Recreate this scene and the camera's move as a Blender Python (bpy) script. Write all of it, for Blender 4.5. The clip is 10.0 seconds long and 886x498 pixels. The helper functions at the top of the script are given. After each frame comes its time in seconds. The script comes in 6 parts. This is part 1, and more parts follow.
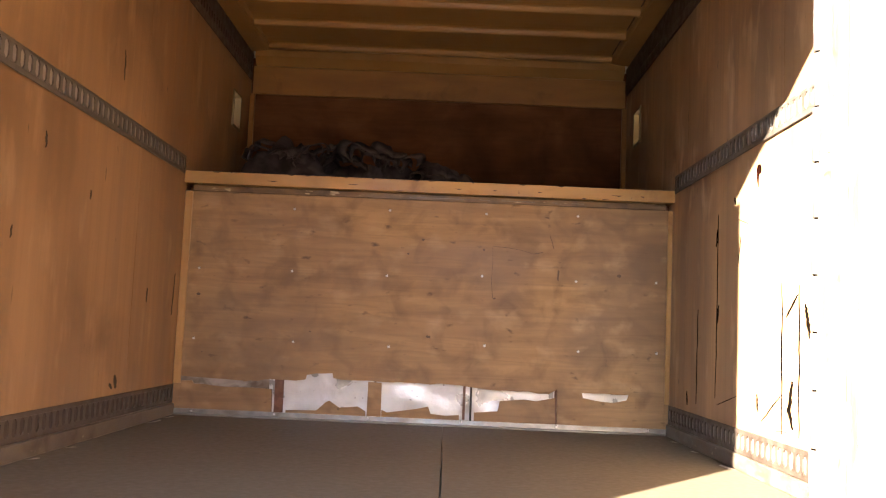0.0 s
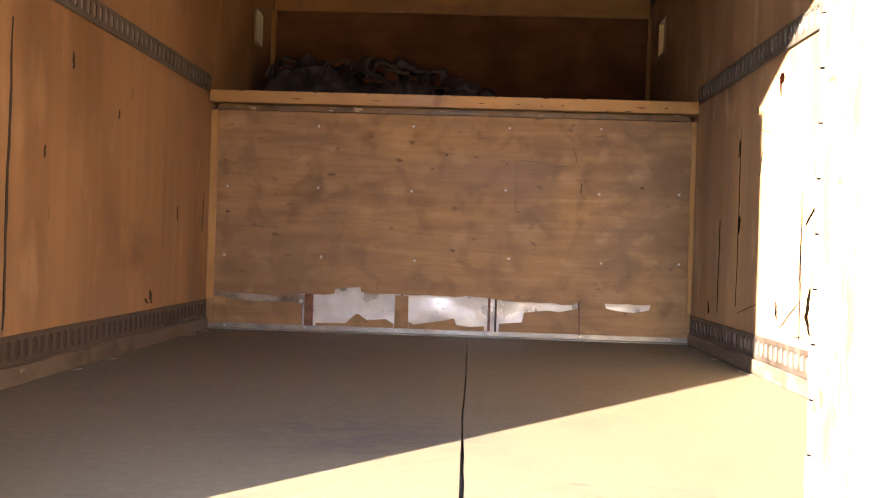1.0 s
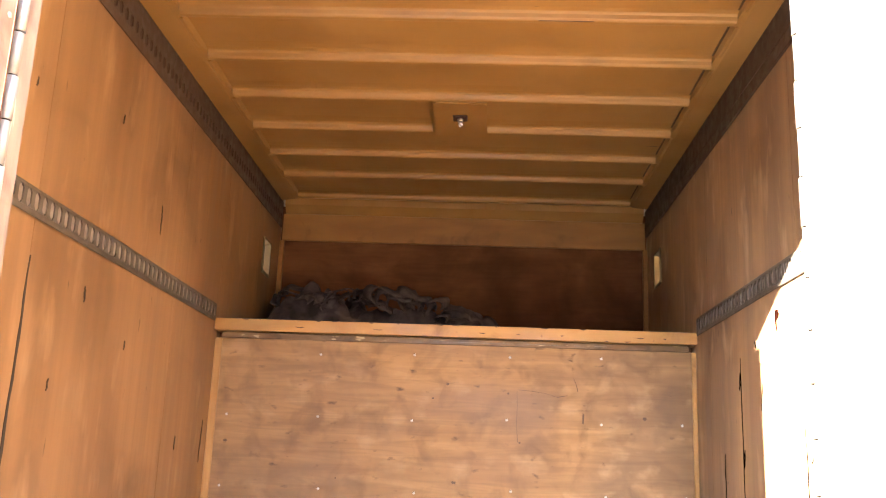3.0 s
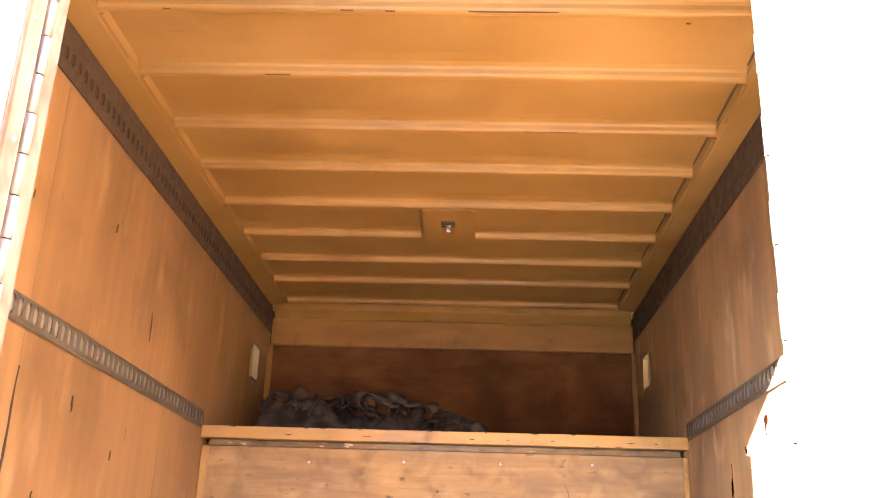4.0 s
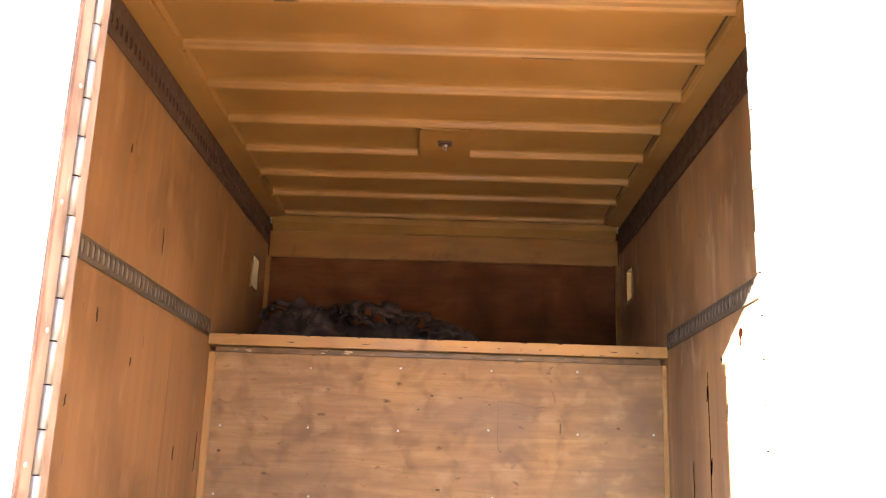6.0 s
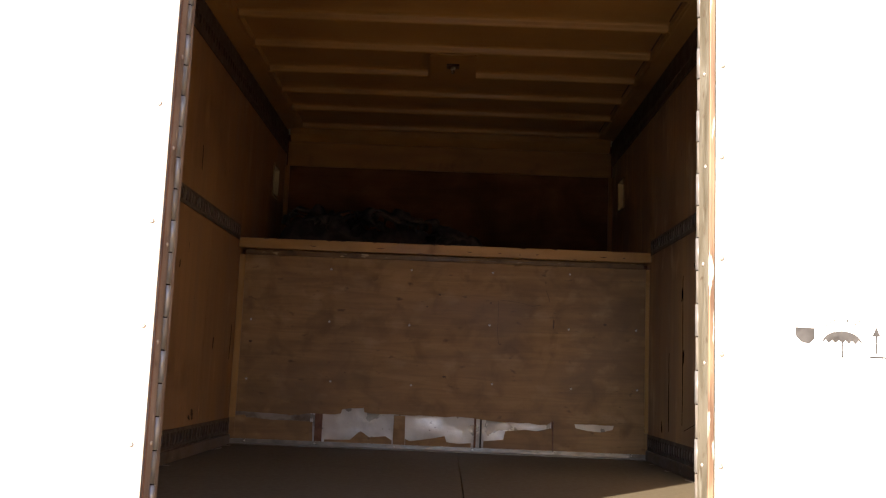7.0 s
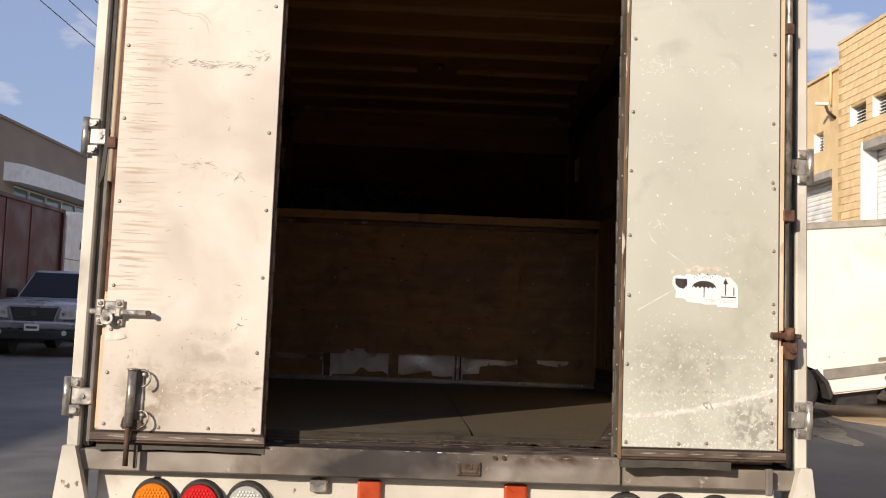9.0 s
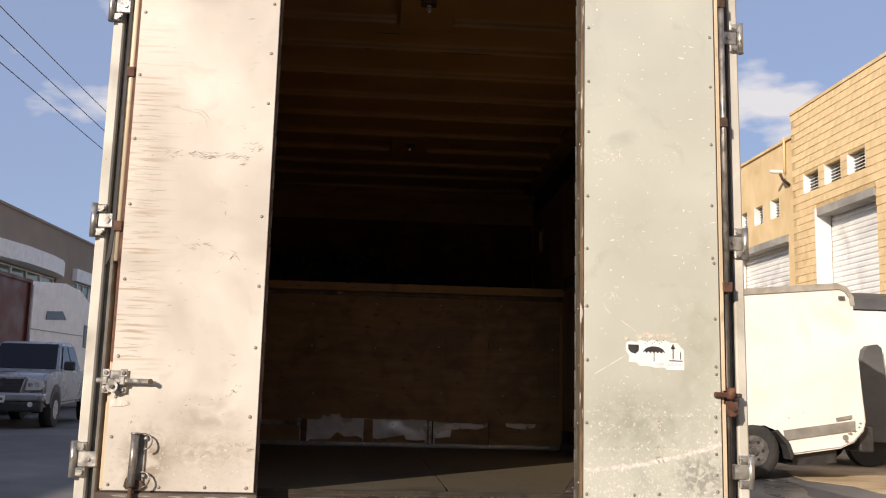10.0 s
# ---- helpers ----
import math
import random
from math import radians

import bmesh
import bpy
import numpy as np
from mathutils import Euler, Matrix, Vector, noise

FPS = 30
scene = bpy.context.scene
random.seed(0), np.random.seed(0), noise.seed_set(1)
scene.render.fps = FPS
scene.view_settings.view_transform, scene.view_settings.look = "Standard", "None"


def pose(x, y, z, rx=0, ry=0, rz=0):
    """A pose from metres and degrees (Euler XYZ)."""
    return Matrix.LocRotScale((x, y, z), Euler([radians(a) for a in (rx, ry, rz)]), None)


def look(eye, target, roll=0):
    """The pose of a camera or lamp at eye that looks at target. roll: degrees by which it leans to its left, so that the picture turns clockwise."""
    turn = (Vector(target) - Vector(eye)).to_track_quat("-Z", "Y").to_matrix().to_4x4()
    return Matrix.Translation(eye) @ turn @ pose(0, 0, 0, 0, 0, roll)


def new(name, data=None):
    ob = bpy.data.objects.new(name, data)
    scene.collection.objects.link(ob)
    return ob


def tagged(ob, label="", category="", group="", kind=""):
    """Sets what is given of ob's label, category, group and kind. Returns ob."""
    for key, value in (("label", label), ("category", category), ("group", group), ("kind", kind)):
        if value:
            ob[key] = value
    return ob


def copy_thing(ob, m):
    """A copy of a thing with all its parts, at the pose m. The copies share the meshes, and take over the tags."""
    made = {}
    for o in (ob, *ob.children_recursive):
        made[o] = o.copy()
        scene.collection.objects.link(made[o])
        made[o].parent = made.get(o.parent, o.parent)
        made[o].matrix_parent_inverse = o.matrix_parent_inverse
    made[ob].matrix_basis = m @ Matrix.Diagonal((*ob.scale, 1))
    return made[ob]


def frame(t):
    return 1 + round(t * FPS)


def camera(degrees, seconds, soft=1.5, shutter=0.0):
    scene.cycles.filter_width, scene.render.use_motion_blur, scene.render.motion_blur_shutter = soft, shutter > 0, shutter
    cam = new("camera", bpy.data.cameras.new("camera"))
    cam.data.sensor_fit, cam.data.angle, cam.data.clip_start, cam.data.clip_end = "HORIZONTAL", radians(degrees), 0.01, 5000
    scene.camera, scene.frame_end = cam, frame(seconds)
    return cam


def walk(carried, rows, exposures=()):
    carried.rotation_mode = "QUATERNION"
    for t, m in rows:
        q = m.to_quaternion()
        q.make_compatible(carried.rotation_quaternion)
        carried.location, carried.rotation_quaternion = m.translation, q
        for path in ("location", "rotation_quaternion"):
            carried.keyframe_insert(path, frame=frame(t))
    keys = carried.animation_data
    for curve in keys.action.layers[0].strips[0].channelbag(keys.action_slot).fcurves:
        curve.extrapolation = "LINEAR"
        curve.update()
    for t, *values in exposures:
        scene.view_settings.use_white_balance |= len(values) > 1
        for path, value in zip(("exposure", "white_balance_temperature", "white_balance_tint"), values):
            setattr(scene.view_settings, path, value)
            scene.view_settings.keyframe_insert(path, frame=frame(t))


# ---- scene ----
cam = camera(51.4, 10.0, soft=1.15)
PATH = [
    (0, (0.11, -1.105, 1.527), (0.096, 0.887, 1.706), 2.5),
    (0.2, (0.118, -1.112, 1.528), (0.096, 0.882, 1.685), 1.7),
    (0.5, (0.129, -1.122, 1.529), (0.086, 0.875, 1.643), 1.7),
    (0.8, (0.127, -1.147, 1.519), (0.066, 0.851, 1.582), 1.9),
    (1, (0.125, -1.163, 1.513), (0.059, 0.835, 1.51), 1.8),
    (1.2, (0.123, -1.163, 1.516), (0.061, 0.833, 1.443), 1.7),
    (1.5, (0.121, -1.162, 1.521), (0.056, 0.83, 1.363), 1.9),
    (1.8, (0.128, -1.164, 1.532), (0.034, 0.831, 1.459), 1.7),
    (2, (0.133, -1.165, 1.539), (0.014, 0.831, 1.561), 1.7),
    (2.3, (0.13, -1.17, 1.55), (-0.006, 0.811, 1.747), 1.9),
    (2.5, (0.128, -1.173, 1.558), (0.014, 0.798, 1.875), 1.9),
    (2.7, (0.128, -1.181, 1.561), (0.033, 0.778, 1.954), 2.1),
    (3.8, (0.127, -1.223, 1.575), (0.061, 0.671, 2.191), 2.0),
    (4, (0.127, -1.231, 1.577), (0.063, 0.651, 2.25), 1.8),
    (4.2, (0.131, -1.233, 1.576), (0.071, 0.637, 2.277), 1.7),
    (4.5, (0.136, -1.236, 1.574), (0.073, 0.617, 2.326), 1.6),
    (5, (0.138, -1.255, 1.58), (0.054, 0.577, 2.378), 1.8),
    (5.2, (0.134, -1.265, 1.574), (0.053, 0.59, 2.38), 1.6),
    (5.5, (0.127, -1.281, 1.564), (0.058, 0.609, 2.216), 1.7),
    (5.7, (0.101, -1.325, 1.57), (0.055, 0.593, 2.136), 1.7),
    (6.8, (0.028, -1.86, 1.522), (0.033, 0.12, 1.841), 2.3),
    (7, (0.028, -1.963, 1.517), (0.013, 0.024, 1.786), 2.3),
    (7.2, (0.004, -2.08, 1.506), (-0.017, -0.091, 1.744), 2.2),
    (7.5, (-0.031, -2.255, 1.489), (-0.018, -0.264, 1.723), 2.1),
    (7.7, (-0.047, -2.361, 1.483), (0.015, -0.371, 1.708), 1.9),
    (8, (-0.072, -2.521, 1.475), (0.06, -0.531, 1.675), 1.7),
    (8.2, (-0.074, -2.636, 1.471), (0.063, -0.645, 1.659), 1.7),
    (8.5, (-0.078, -2.809, 1.466), (0.015, -0.815, 1.635), 2.2),
    (8.7, (-0.099, -2.918, 1.454), (-0.028, -0.924, 1.616), 2.2),
    (9, (-0.131, -3.082, 1.435), (-0.062, -1.088, 1.615), 2.1),
    (9.2, (-0.147, -3.17, 1.434), (-0.045, -1.18, 1.633), 1.7),
    (9.5, (-0.171, -3.302, 1.432), (-0.023, -1.317, 1.668), 1.4),
    (9.7, (-0.173, -3.351, 1.428), (-0.018, -1.37, 1.7), 1.3),
    (10, (-0.177, -3.425, 1.422), (-0.042, -1.45, 1.746), 1.4),
]
EXPOSURES = [(0.0, 4.63), (0.5, 4.62), (1.0, 4.38), (1.5, 3.6), (2.0, 4.48), (2.5, 5.25), (4.0, 6.1), (5.0, 5.8), (5.5, 5.8), (5.7, 5.75), (6.8, 3.4), (7.0, 2.5), (7.3, 1.1), (7.5, 0.48), (8.0, 0.24), (10.0, 0.2)]
walk(cam, [(t, look(eye, target, roll)) for t, eye, target, roll in PATH], EXPOSURES)

# ---------- light ----------
SUN_AZ, SUN_EL = 37.8, 21.5      # degrees: the light travels towards +y, turned to +x
G = 0.2                          # height of the street
world = bpy.data.worlds.new("sky")
scene.world = world
world.use_nodes = True
wt = world.node_tree
sky = wt.nodes.new("ShaderNodeTexSky")
sky.sky_type, sky.sun_disc = "NISHITA", False
sky.sun_elevation, sky.sun_rotation = radians(SUN_EL), radians(180 + SUN_AZ)
sky.air_density, sky.dust_density, sky.ozone_density = 1.0, 1.0, 3.5
wc = wt.nodes.new("ShaderNodeTexCoord")
wm = wt.nodes.new("ShaderNodeMapping")
wm.inputs["Scale"].default_value = (5, 5, 13)
wm.inputs["Location"].default_value = (0.3, 1.7, 0.4)
wn = wt.nodes.new("ShaderNodeTexNoise")
wn.inputs["Scale"].default_value, wn.inputs["Detail"].default_value = 1.0, 7
wr = wt.nodes.new("ShaderNodeValToRGB")
wr.color_ramp.elements[0].position, wr.color_ramp.elements[1].position = 0.555, 0.64
wx = wt.nodes.new("ShaderNodeMix")
wx.data_type = "RGBA"
wx.inputs[7].default_value = (8.6, 8.3, 8.6, 1)
wt.links.new(wc.outputs["Generated"], wm.inputs["Vector"])
wt.links.new(wm.outputs["Vector"], wn.inputs["Vector"])
wt.links.new(wn.outputs["Fac"], wr.inputs["Fac"])
wt.links.new(wr.outputs["Color"], wx.inputs[0])
wv_ = wt.nodes.new("ShaderNodeMix")     # thin even haze over the blue
wv_.data_type = "RGBA"
wv_.inputs[0].default_value = 0.5
wv_.inputs[7].default_value = (5.5, 6.4, 9.6, 1)
wt.links.new(sky.outputs["Color"], wv_.inputs[6])
wt.links.new(wv_.outputs[2], wx.inputs[6])
wt.links.new(wx.outputs[2], wt.nodes["Background"].inputs["Color"])
wt.nodes["Background"].inputs["Strength"].default_value = 0.08
sun = new("sun", bpy.data.lights.new("sun", "SUN"))
sun.data.energy, sun.data.angle, sun.data.color = 5.0, radians(0.5), (1.0, 0.85, 0.70)
a, e = radians(SUN_AZ), radians(SUN_EL)
sun.matrix_world = look((0, 0, 30), (math.sin(a) * math.cos(e), math.cos(a) * math.cos(e), 30 - math.sin(e)))


# ---------- materials ----------
def mat(name, low, high, scale=(6, 6, 6), detail=6, rough=0.6, metal=0.0, bump=0.2, stain=None, fleck=None, fleck2=None, vary=0.0, spec=0.5, grad=(0.35, 0.65), low_wear=None, grain=None, side_wear=None, wave=None, spots=()):
    """Two tones by a noise of that scale; stain: (colour, scale, from, to); fleck: (colour, scales, from, to)."""
    m = bpy.data.materials.new(name)
    m.use_nodes = True
    nt = m.node_tree
    bs = nt.nodes["Principled BSDF"]
    co = nt.nodes.new("ShaderNodeTexCoord")

    def noise_of(sc, det, fr, to, dist=0.0):
        mp = nt.nodes.new("ShaderNodeMapping")
        mp.inputs["Scale"].default_value = sc
        no = nt.nodes.new("ShaderNodeTexNoise")
        no.inputs["Scale"].default_value, no.inputs["Detail"].default_value = 1.0, det
        no.inputs["Distortion"].default_value = dist
        ra = nt.nodes.new("ShaderNodeMapRange")
        ra.inputs["From Min"].default_value, ra.inputs["From Max"].default_value = fr, to
        nt.links.new(co.outputs["Object"], mp.inputs["Vector"])
        nt.links.new(mp.outputs["Vector"], no.inputs["Vector"])
        nt.links.new(no.outputs["Fac"], ra.inputs["Value"])
        return ra.outputs["Result"]

    def mix(fac, c1, c2):
        mx = nt.nodes.new("ShaderNodeMix")
        mx.data_type = "RGBA"
        for k, v in ((0, fac), (6, c1), (7, c2)):
            if isinstance(v, tuple):
                mx.inputs[k].default_value = (*v, 1)
            else:
                nt.links.new(v, mx.inputs[k])
        return mx.outputs[2]

    base = noise_of(scale, detail, grad[0], grad[1], 0.4)
    col = mix(base, low, high)
    if stain:
        col = mix(noise_of((stain[1],) * 3, 5, stain[2], stain[3], 0.6), col, stain[0])
    for fl in (fleck, fleck2):
        if fl:
            col = mix(noise_of(fl[1], 4, fl[2], fl[3], 0.15), col, fl[0])
    if wave:          # (colour, scales, band scale, waviness, amount): the curved figure of rotary-cut wood
        mp = nt.nodes.new("ShaderNodeMapping")
        mp.inputs["Scale"].default_value = wave[1]
        wa = nt.nodes.new("ShaderNodeTexWave")
        wa.bands_direction = "Z" if wave[1][2] >= wave[1][1] else "Y"
        wa.inputs["Scale"].default_value, wa.inputs["Distortion"].default_value = wave[2], wave[3]
        wa.inputs["Detail"].default_value, wa.inputs["Detail Scale"].default_value = 4, 0.9
        gm = nt.nodes.new("ShaderNodeMath")
        gm.operation = "MULTIPLY"
        gm.inputs[1].default_value = wave[4]
        g2 = nt.nodes.new("ShaderNodeMath")
        g2.operation = "MULTIPLY"
        nt.links.new(co.outputs["Object"], mp.inputs["Vector"])
        nt.links.new(mp.outputs["Vector"], wa.inputs["Vector"])
        nt.links.new(wa.outputs["Fac"], gm.inputs[0])
        nt.links.new(gm.outputs[0], g2.inputs[0])
        nt.links.new(noise_of((2.5, 2.5, 2.5), 3, 0.3, 0.7), g2.inputs[1])
        col = mix(g2.outputs[0], col, wave[0])
    if grain:         # (scales, amount, waviness): fine darker lines
        gm = nt.nodes.new("ShaderNodeMath")
        gm.operation = "MULTIPLY"
        gm.inputs[1].default_value = grain[1]
        nt.links.new(noise_of(grain[0], 6, 0.42, 0.68, grain[2]), gm.inputs[0])
        col = mix(gm.outputs[0], col, tuple(0.35 * c for c in low))
    if low_wear:      # (colour, scales, from, to, height where it starts, height where it ends)
        sp = nt.nodes.new("ShaderNodeSeparateXYZ")
        zr = nt.nodes.new("ShaderNodeMapRange")
        zr.inputs["From Min"].default_value, zr.inputs["From Max"].default_value = low_wear[5], low_wear[4]
        mu = nt.nodes.new("ShaderNodeMath")
        mu.operation = "MULTIPLY"
        nt.links.new(co.outputs["Object"], sp.inputs[0])
        nt.links.new(sp.outputs["Z"], zr.inputs["Value"])
        nt.links.new(zr.outputs["Result"], mu.inputs[0])
        nt.links.new(noise_of(low_wear[1], 5, low_wear[2], low_wear[3], 0.8), mu.inputs[1])
        col = mix(mu.outputs[0], col, low_wear[0])
    if side_wear:     # (colour, scales, from, to, x where it is strongest, x where it ends, lowest, highest)
        sp = nt.nodes.new("ShaderNodeSeparateXYZ")
        nt.links.new(co.outputs["Object"], sp.inputs[0])
        fac = noise_of(side_wear[1], 5, side_wear[2], side_wear[3], 0.25)
        for axis, lo, hi in (("X", side_wear[5], side_wear[4]), ("Z", side_wear[6], side_wear[6] + 0.25), ("Z", side_wear[7], side_wear[7] - 0.3)):
            xr = nt.nodes.new("ShaderNodeMapRange")
            xr.inputs["From Min"].default_value, xr.inputs["From Max"].default_value = lo, hi
            mu = nt.nodes.new("ShaderNodeMath")
            mu.operation = "MULTIPLY"
            nt.links.new(sp.outputs[axis], xr.inputs["Value"])
            nt.links.new(xr.outputs["Result"], mu.inputs[0])
            nt.links.new(fac, mu.inputs[1])
            fac = mu.outputs[0]
        col = mix(fac, col, side_wear[0])
    for sc, centre, radii in spots:     # (colour, noise scales), middle and half-widths of a scuffed patch
        mp = nt.nodes.new("ShaderNodeMapping")
        mp.inputs["Location"].default_value = tuple(-c / q for c, q in zip(centre, radii))
        mp.inputs["Scale"].default_value = tuple(1 / q for q in radii)
        gr = nt.nodes.new("ShaderNodeTexGradient")
        gr.gradient_type = "SPHERICAL"
        mu = nt.nodes.new("ShaderNodeMath")
        mu.operation = "MULTIPLY"
        nt.links.new(co.outputs["Object"], mp.inputs["Vector"])
        nt.links.new(mp.outputs["Vector"], gr.inputs["Vector"])
        nt.links.new(gr.outputs["Fac"], mu.inputs[0])
        nt.links.new(noise_of(sc[1], 7, *(sc[2] if len(sc) > 2 else (0.40, 0.56)), 0.5), mu.inputs[1])
        m2 = nt.nodes.new("ShaderNodeMath")
        m2.operation = "MULTIPLY"
        m2.use_clamp = True
        m2.inputs[1].default_value = 1.7
        nt.links.new(mu.outputs[0], m2.inputs[0])
        col = mix(m2.outputs[0], col, sc[0])
    if vary:
        oi = nt.nodes.new("ShaderNodeObjectInfo")
        hs = nt.nodes.new("ShaderNodeHueSaturation")
        ra = nt.nodes.new("ShaderNodeMapRange")
        ra.inputs["To Min"].default_value, ra.inputs["To Max"].default_value = 1 - vary, 1 + vary
        nt.links.new(oi.outputs["Random"], ra.inputs["Value"])
        nt.links.new(ra.outputs["Result"], hs.inputs["Value"])
        nt.links.new(col, hs.inputs["Color"])
        col = hs.outputs["Color"]
    nt.links.new(col, bs.inputs["Base Color"])
    bs.inputs["Metallic"].default_value = metal
    bs.inputs["Specular IOR Level"].default_value = spec
    rr = nt.nodes.new("ShaderNodeMapRange")
    rr.inputs["To Min"].default_value, rr.inputs["To Max"].default_value = max(0.05, rough - 0.12), min(1, rough + 0.12)
    nt.links.new(base, rr.inputs["Value"])
    nt.links.new(rr.outputs["Result"], bs.inputs["Roughness"])
    if bump:
        fine = noise_of(tuple(3 * s for s in scale), 4, 0.2, 0.8)
        ad = nt.nodes.new("ShaderNodeMath")
        ad.operation = "ADD"
        nt.links.new(base, ad.inputs[0])
        nt.links.new(fine, ad.inputs[1])
        bu = nt.nodes.new("ShaderNodeBump")
        bu.inputs["Strength"].default_value, bu.inputs["Distance"].default_value = bump, 0.004
        nt.links.new(ad.outputs[0], bu.inputs["Height"])
        nt.links.new(bu.outputs["Normal"], bs.inputs["Normal"])
    return m


def glass_mat(name, col, rough=0.03, trans=0.0, spec=0.5):
    m = bpy.data.materials.new(name)
    m.use_nodes = True
    b = m.node_tree.nodes["Principled BSDF"]
    b.inputs["Base Color"].default_value, b.inputs["Roughness"].default_value = (*col, 1), rough
    b.inputs["Transmission Weight"].default_value = trans
    b.inputs["Specular IOR Level"].default_value = spec
    return m


# left lining: tone lifted for light bounced off the sunlit right wall
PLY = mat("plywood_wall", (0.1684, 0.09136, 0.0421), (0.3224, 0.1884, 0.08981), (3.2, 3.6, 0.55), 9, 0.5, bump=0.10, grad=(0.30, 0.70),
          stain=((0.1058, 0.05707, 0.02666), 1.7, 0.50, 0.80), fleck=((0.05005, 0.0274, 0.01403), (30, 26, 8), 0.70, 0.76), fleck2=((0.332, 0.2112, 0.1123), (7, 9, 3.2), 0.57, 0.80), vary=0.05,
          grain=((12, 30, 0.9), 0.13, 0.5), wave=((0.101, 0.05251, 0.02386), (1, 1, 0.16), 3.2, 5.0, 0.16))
# right lining: a lighter tone than the left one
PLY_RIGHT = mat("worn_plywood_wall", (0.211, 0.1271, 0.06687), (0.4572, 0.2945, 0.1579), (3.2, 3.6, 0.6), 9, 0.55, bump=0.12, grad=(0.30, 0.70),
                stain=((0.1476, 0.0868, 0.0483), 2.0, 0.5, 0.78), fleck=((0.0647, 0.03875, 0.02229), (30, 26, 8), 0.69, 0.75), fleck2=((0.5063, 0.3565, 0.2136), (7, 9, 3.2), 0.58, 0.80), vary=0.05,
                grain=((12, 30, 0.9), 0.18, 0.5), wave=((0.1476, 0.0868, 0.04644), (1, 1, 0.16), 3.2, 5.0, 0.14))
PLY_PANEL = mat("plywood_bulkhead", (0.1906, 0.1032, 0.03812), (0.3403, 0.2044, 0.08494), (1.3, 3, 2.4), 9, 0.6, bump=0.12, grad=(0.35, 0.65),
                stain=((0.1247, 0.06762, 0.02629), 6.5, 0.48, 0.76), fleck=((0.389, 0.255, 0.122), (6, 8, 9), 0.55, 0.82),
                fleck2=((0.06417, 0.03339, 0.01416), (13, 13, 26), 0.645, 0.75), grain=((2.0, 9, 26), 0.26, 1.8), wave=((0.136, 0.07081, 0.02723), (0.35, 1, 1), 3.0, 9.0, 0.42),
                spots=((((0.1798, 0.1092, 0.05118), (6, 9, 14), (0.3, 0.8)), (-0.75, 3.39, 1.45), (0.6, 0.5, 0.26)),))
HOLE_RED = mat("reddish_hollow", (0.0048, 0.00128, 0.0008), (0.0096, 0.00256, 0.0016), (40, 40, 40), 4, 0.9, bump=0.1, spec=0.0)
DEEP_SPLIT = mat("deep_split", (0.0024, 0.0016, 0.0011), (0.005, 0.0034, 0.0023), (40, 40, 40), 4, 0.9, bump=0.1, spec=0.0)
CRACK = mat("split_wood", (0.055, 0.032, 0.018), (0.09, 0.052, 0.03), (40, 40, 40), 4, 0.8, bump=0.1)
SILL = mat("dirty_sill_paint", (0.1944, 0.1715, 0.1435), (0.3168, 0.287, 0.252), (6, 6, 6), 7, 0.5, 0.1, 0.1, stain=((0.1224, 0.091, 0.07), 5, 0.52, 0.75), fleck=((0.4464, 0.42, 0.385), (30, 30, 30), 0.68, 0.74),
           spots=((((0.034, 0.029, 0.027), (5, 9, 9), (0.10, 0.65)), (-0.22, 0.04, 0.80), (0.42, 0.6, 0.16)), (((0.05, 0.042, 0.04), (9, 9, 16), (0.15, 0.7)), (-0.05, 0.04, 0.82), (0.25, 0.6, 0.10)), (((0.06, 0.038, 0.026), (12, 20, 20), (0.2, 0.7)), (0.35, 0.04, 0.83), (0.32, 0.6, 0.05))))
# alcove plywood: a darker tone than the side linings
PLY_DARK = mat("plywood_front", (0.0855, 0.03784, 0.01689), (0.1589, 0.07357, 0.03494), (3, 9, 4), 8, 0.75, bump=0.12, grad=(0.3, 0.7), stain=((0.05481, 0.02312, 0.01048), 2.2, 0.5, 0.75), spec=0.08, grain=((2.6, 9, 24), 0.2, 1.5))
PINE = mat("pine_trim", (0.285, 0.1511, 0.04144), (0.3996, 0.2319, 0.07624), (3, 9, 9), 7, 0.5, bump=0.1, stain=((0.1819, 0.0904, 0.02765), 5, 0.58, 0.75),
           fleck=((0.07281, 0.03527, 0.01385), (14, 20, 20), 0.68, 0.74))
PINE_UP = mat("pine_post", (0.285, 0.1511, 0.04144), (0.3873, 0.2215, 0.07293), (12, 12, 2), 7, 0.5, bump=0.1, stain=((0.1941, 0.09557, 0.03109), 5, 0.58, 0.75))
# alcove pine: a darker tone than the other trim
PINE_FRONT = mat("front_pine", (0.193, 0.09095, 0.02212), (0.2828, 0.1425, 0.03791), (2, 9, 9), 7, 0.55, bump=0.1, grad=(0.3, 0.7), stain=((0.14, 0.066, 0.017), 7, 0.60, 0.80))
CEIL = mat("ceiling_board", (0.2474, 0.1346, 0.03715), (0.3119, 0.177, 0.0552), (3, 3, 3), 8, 0.5, bump=0.08, stain=((0.1964, 0.1, 0.02711), 1.6, 0.5, 0.8),
           fleck=((0.05038, 0.02813, 0.01136), (4, 45, 40), 0.73, 0.77))
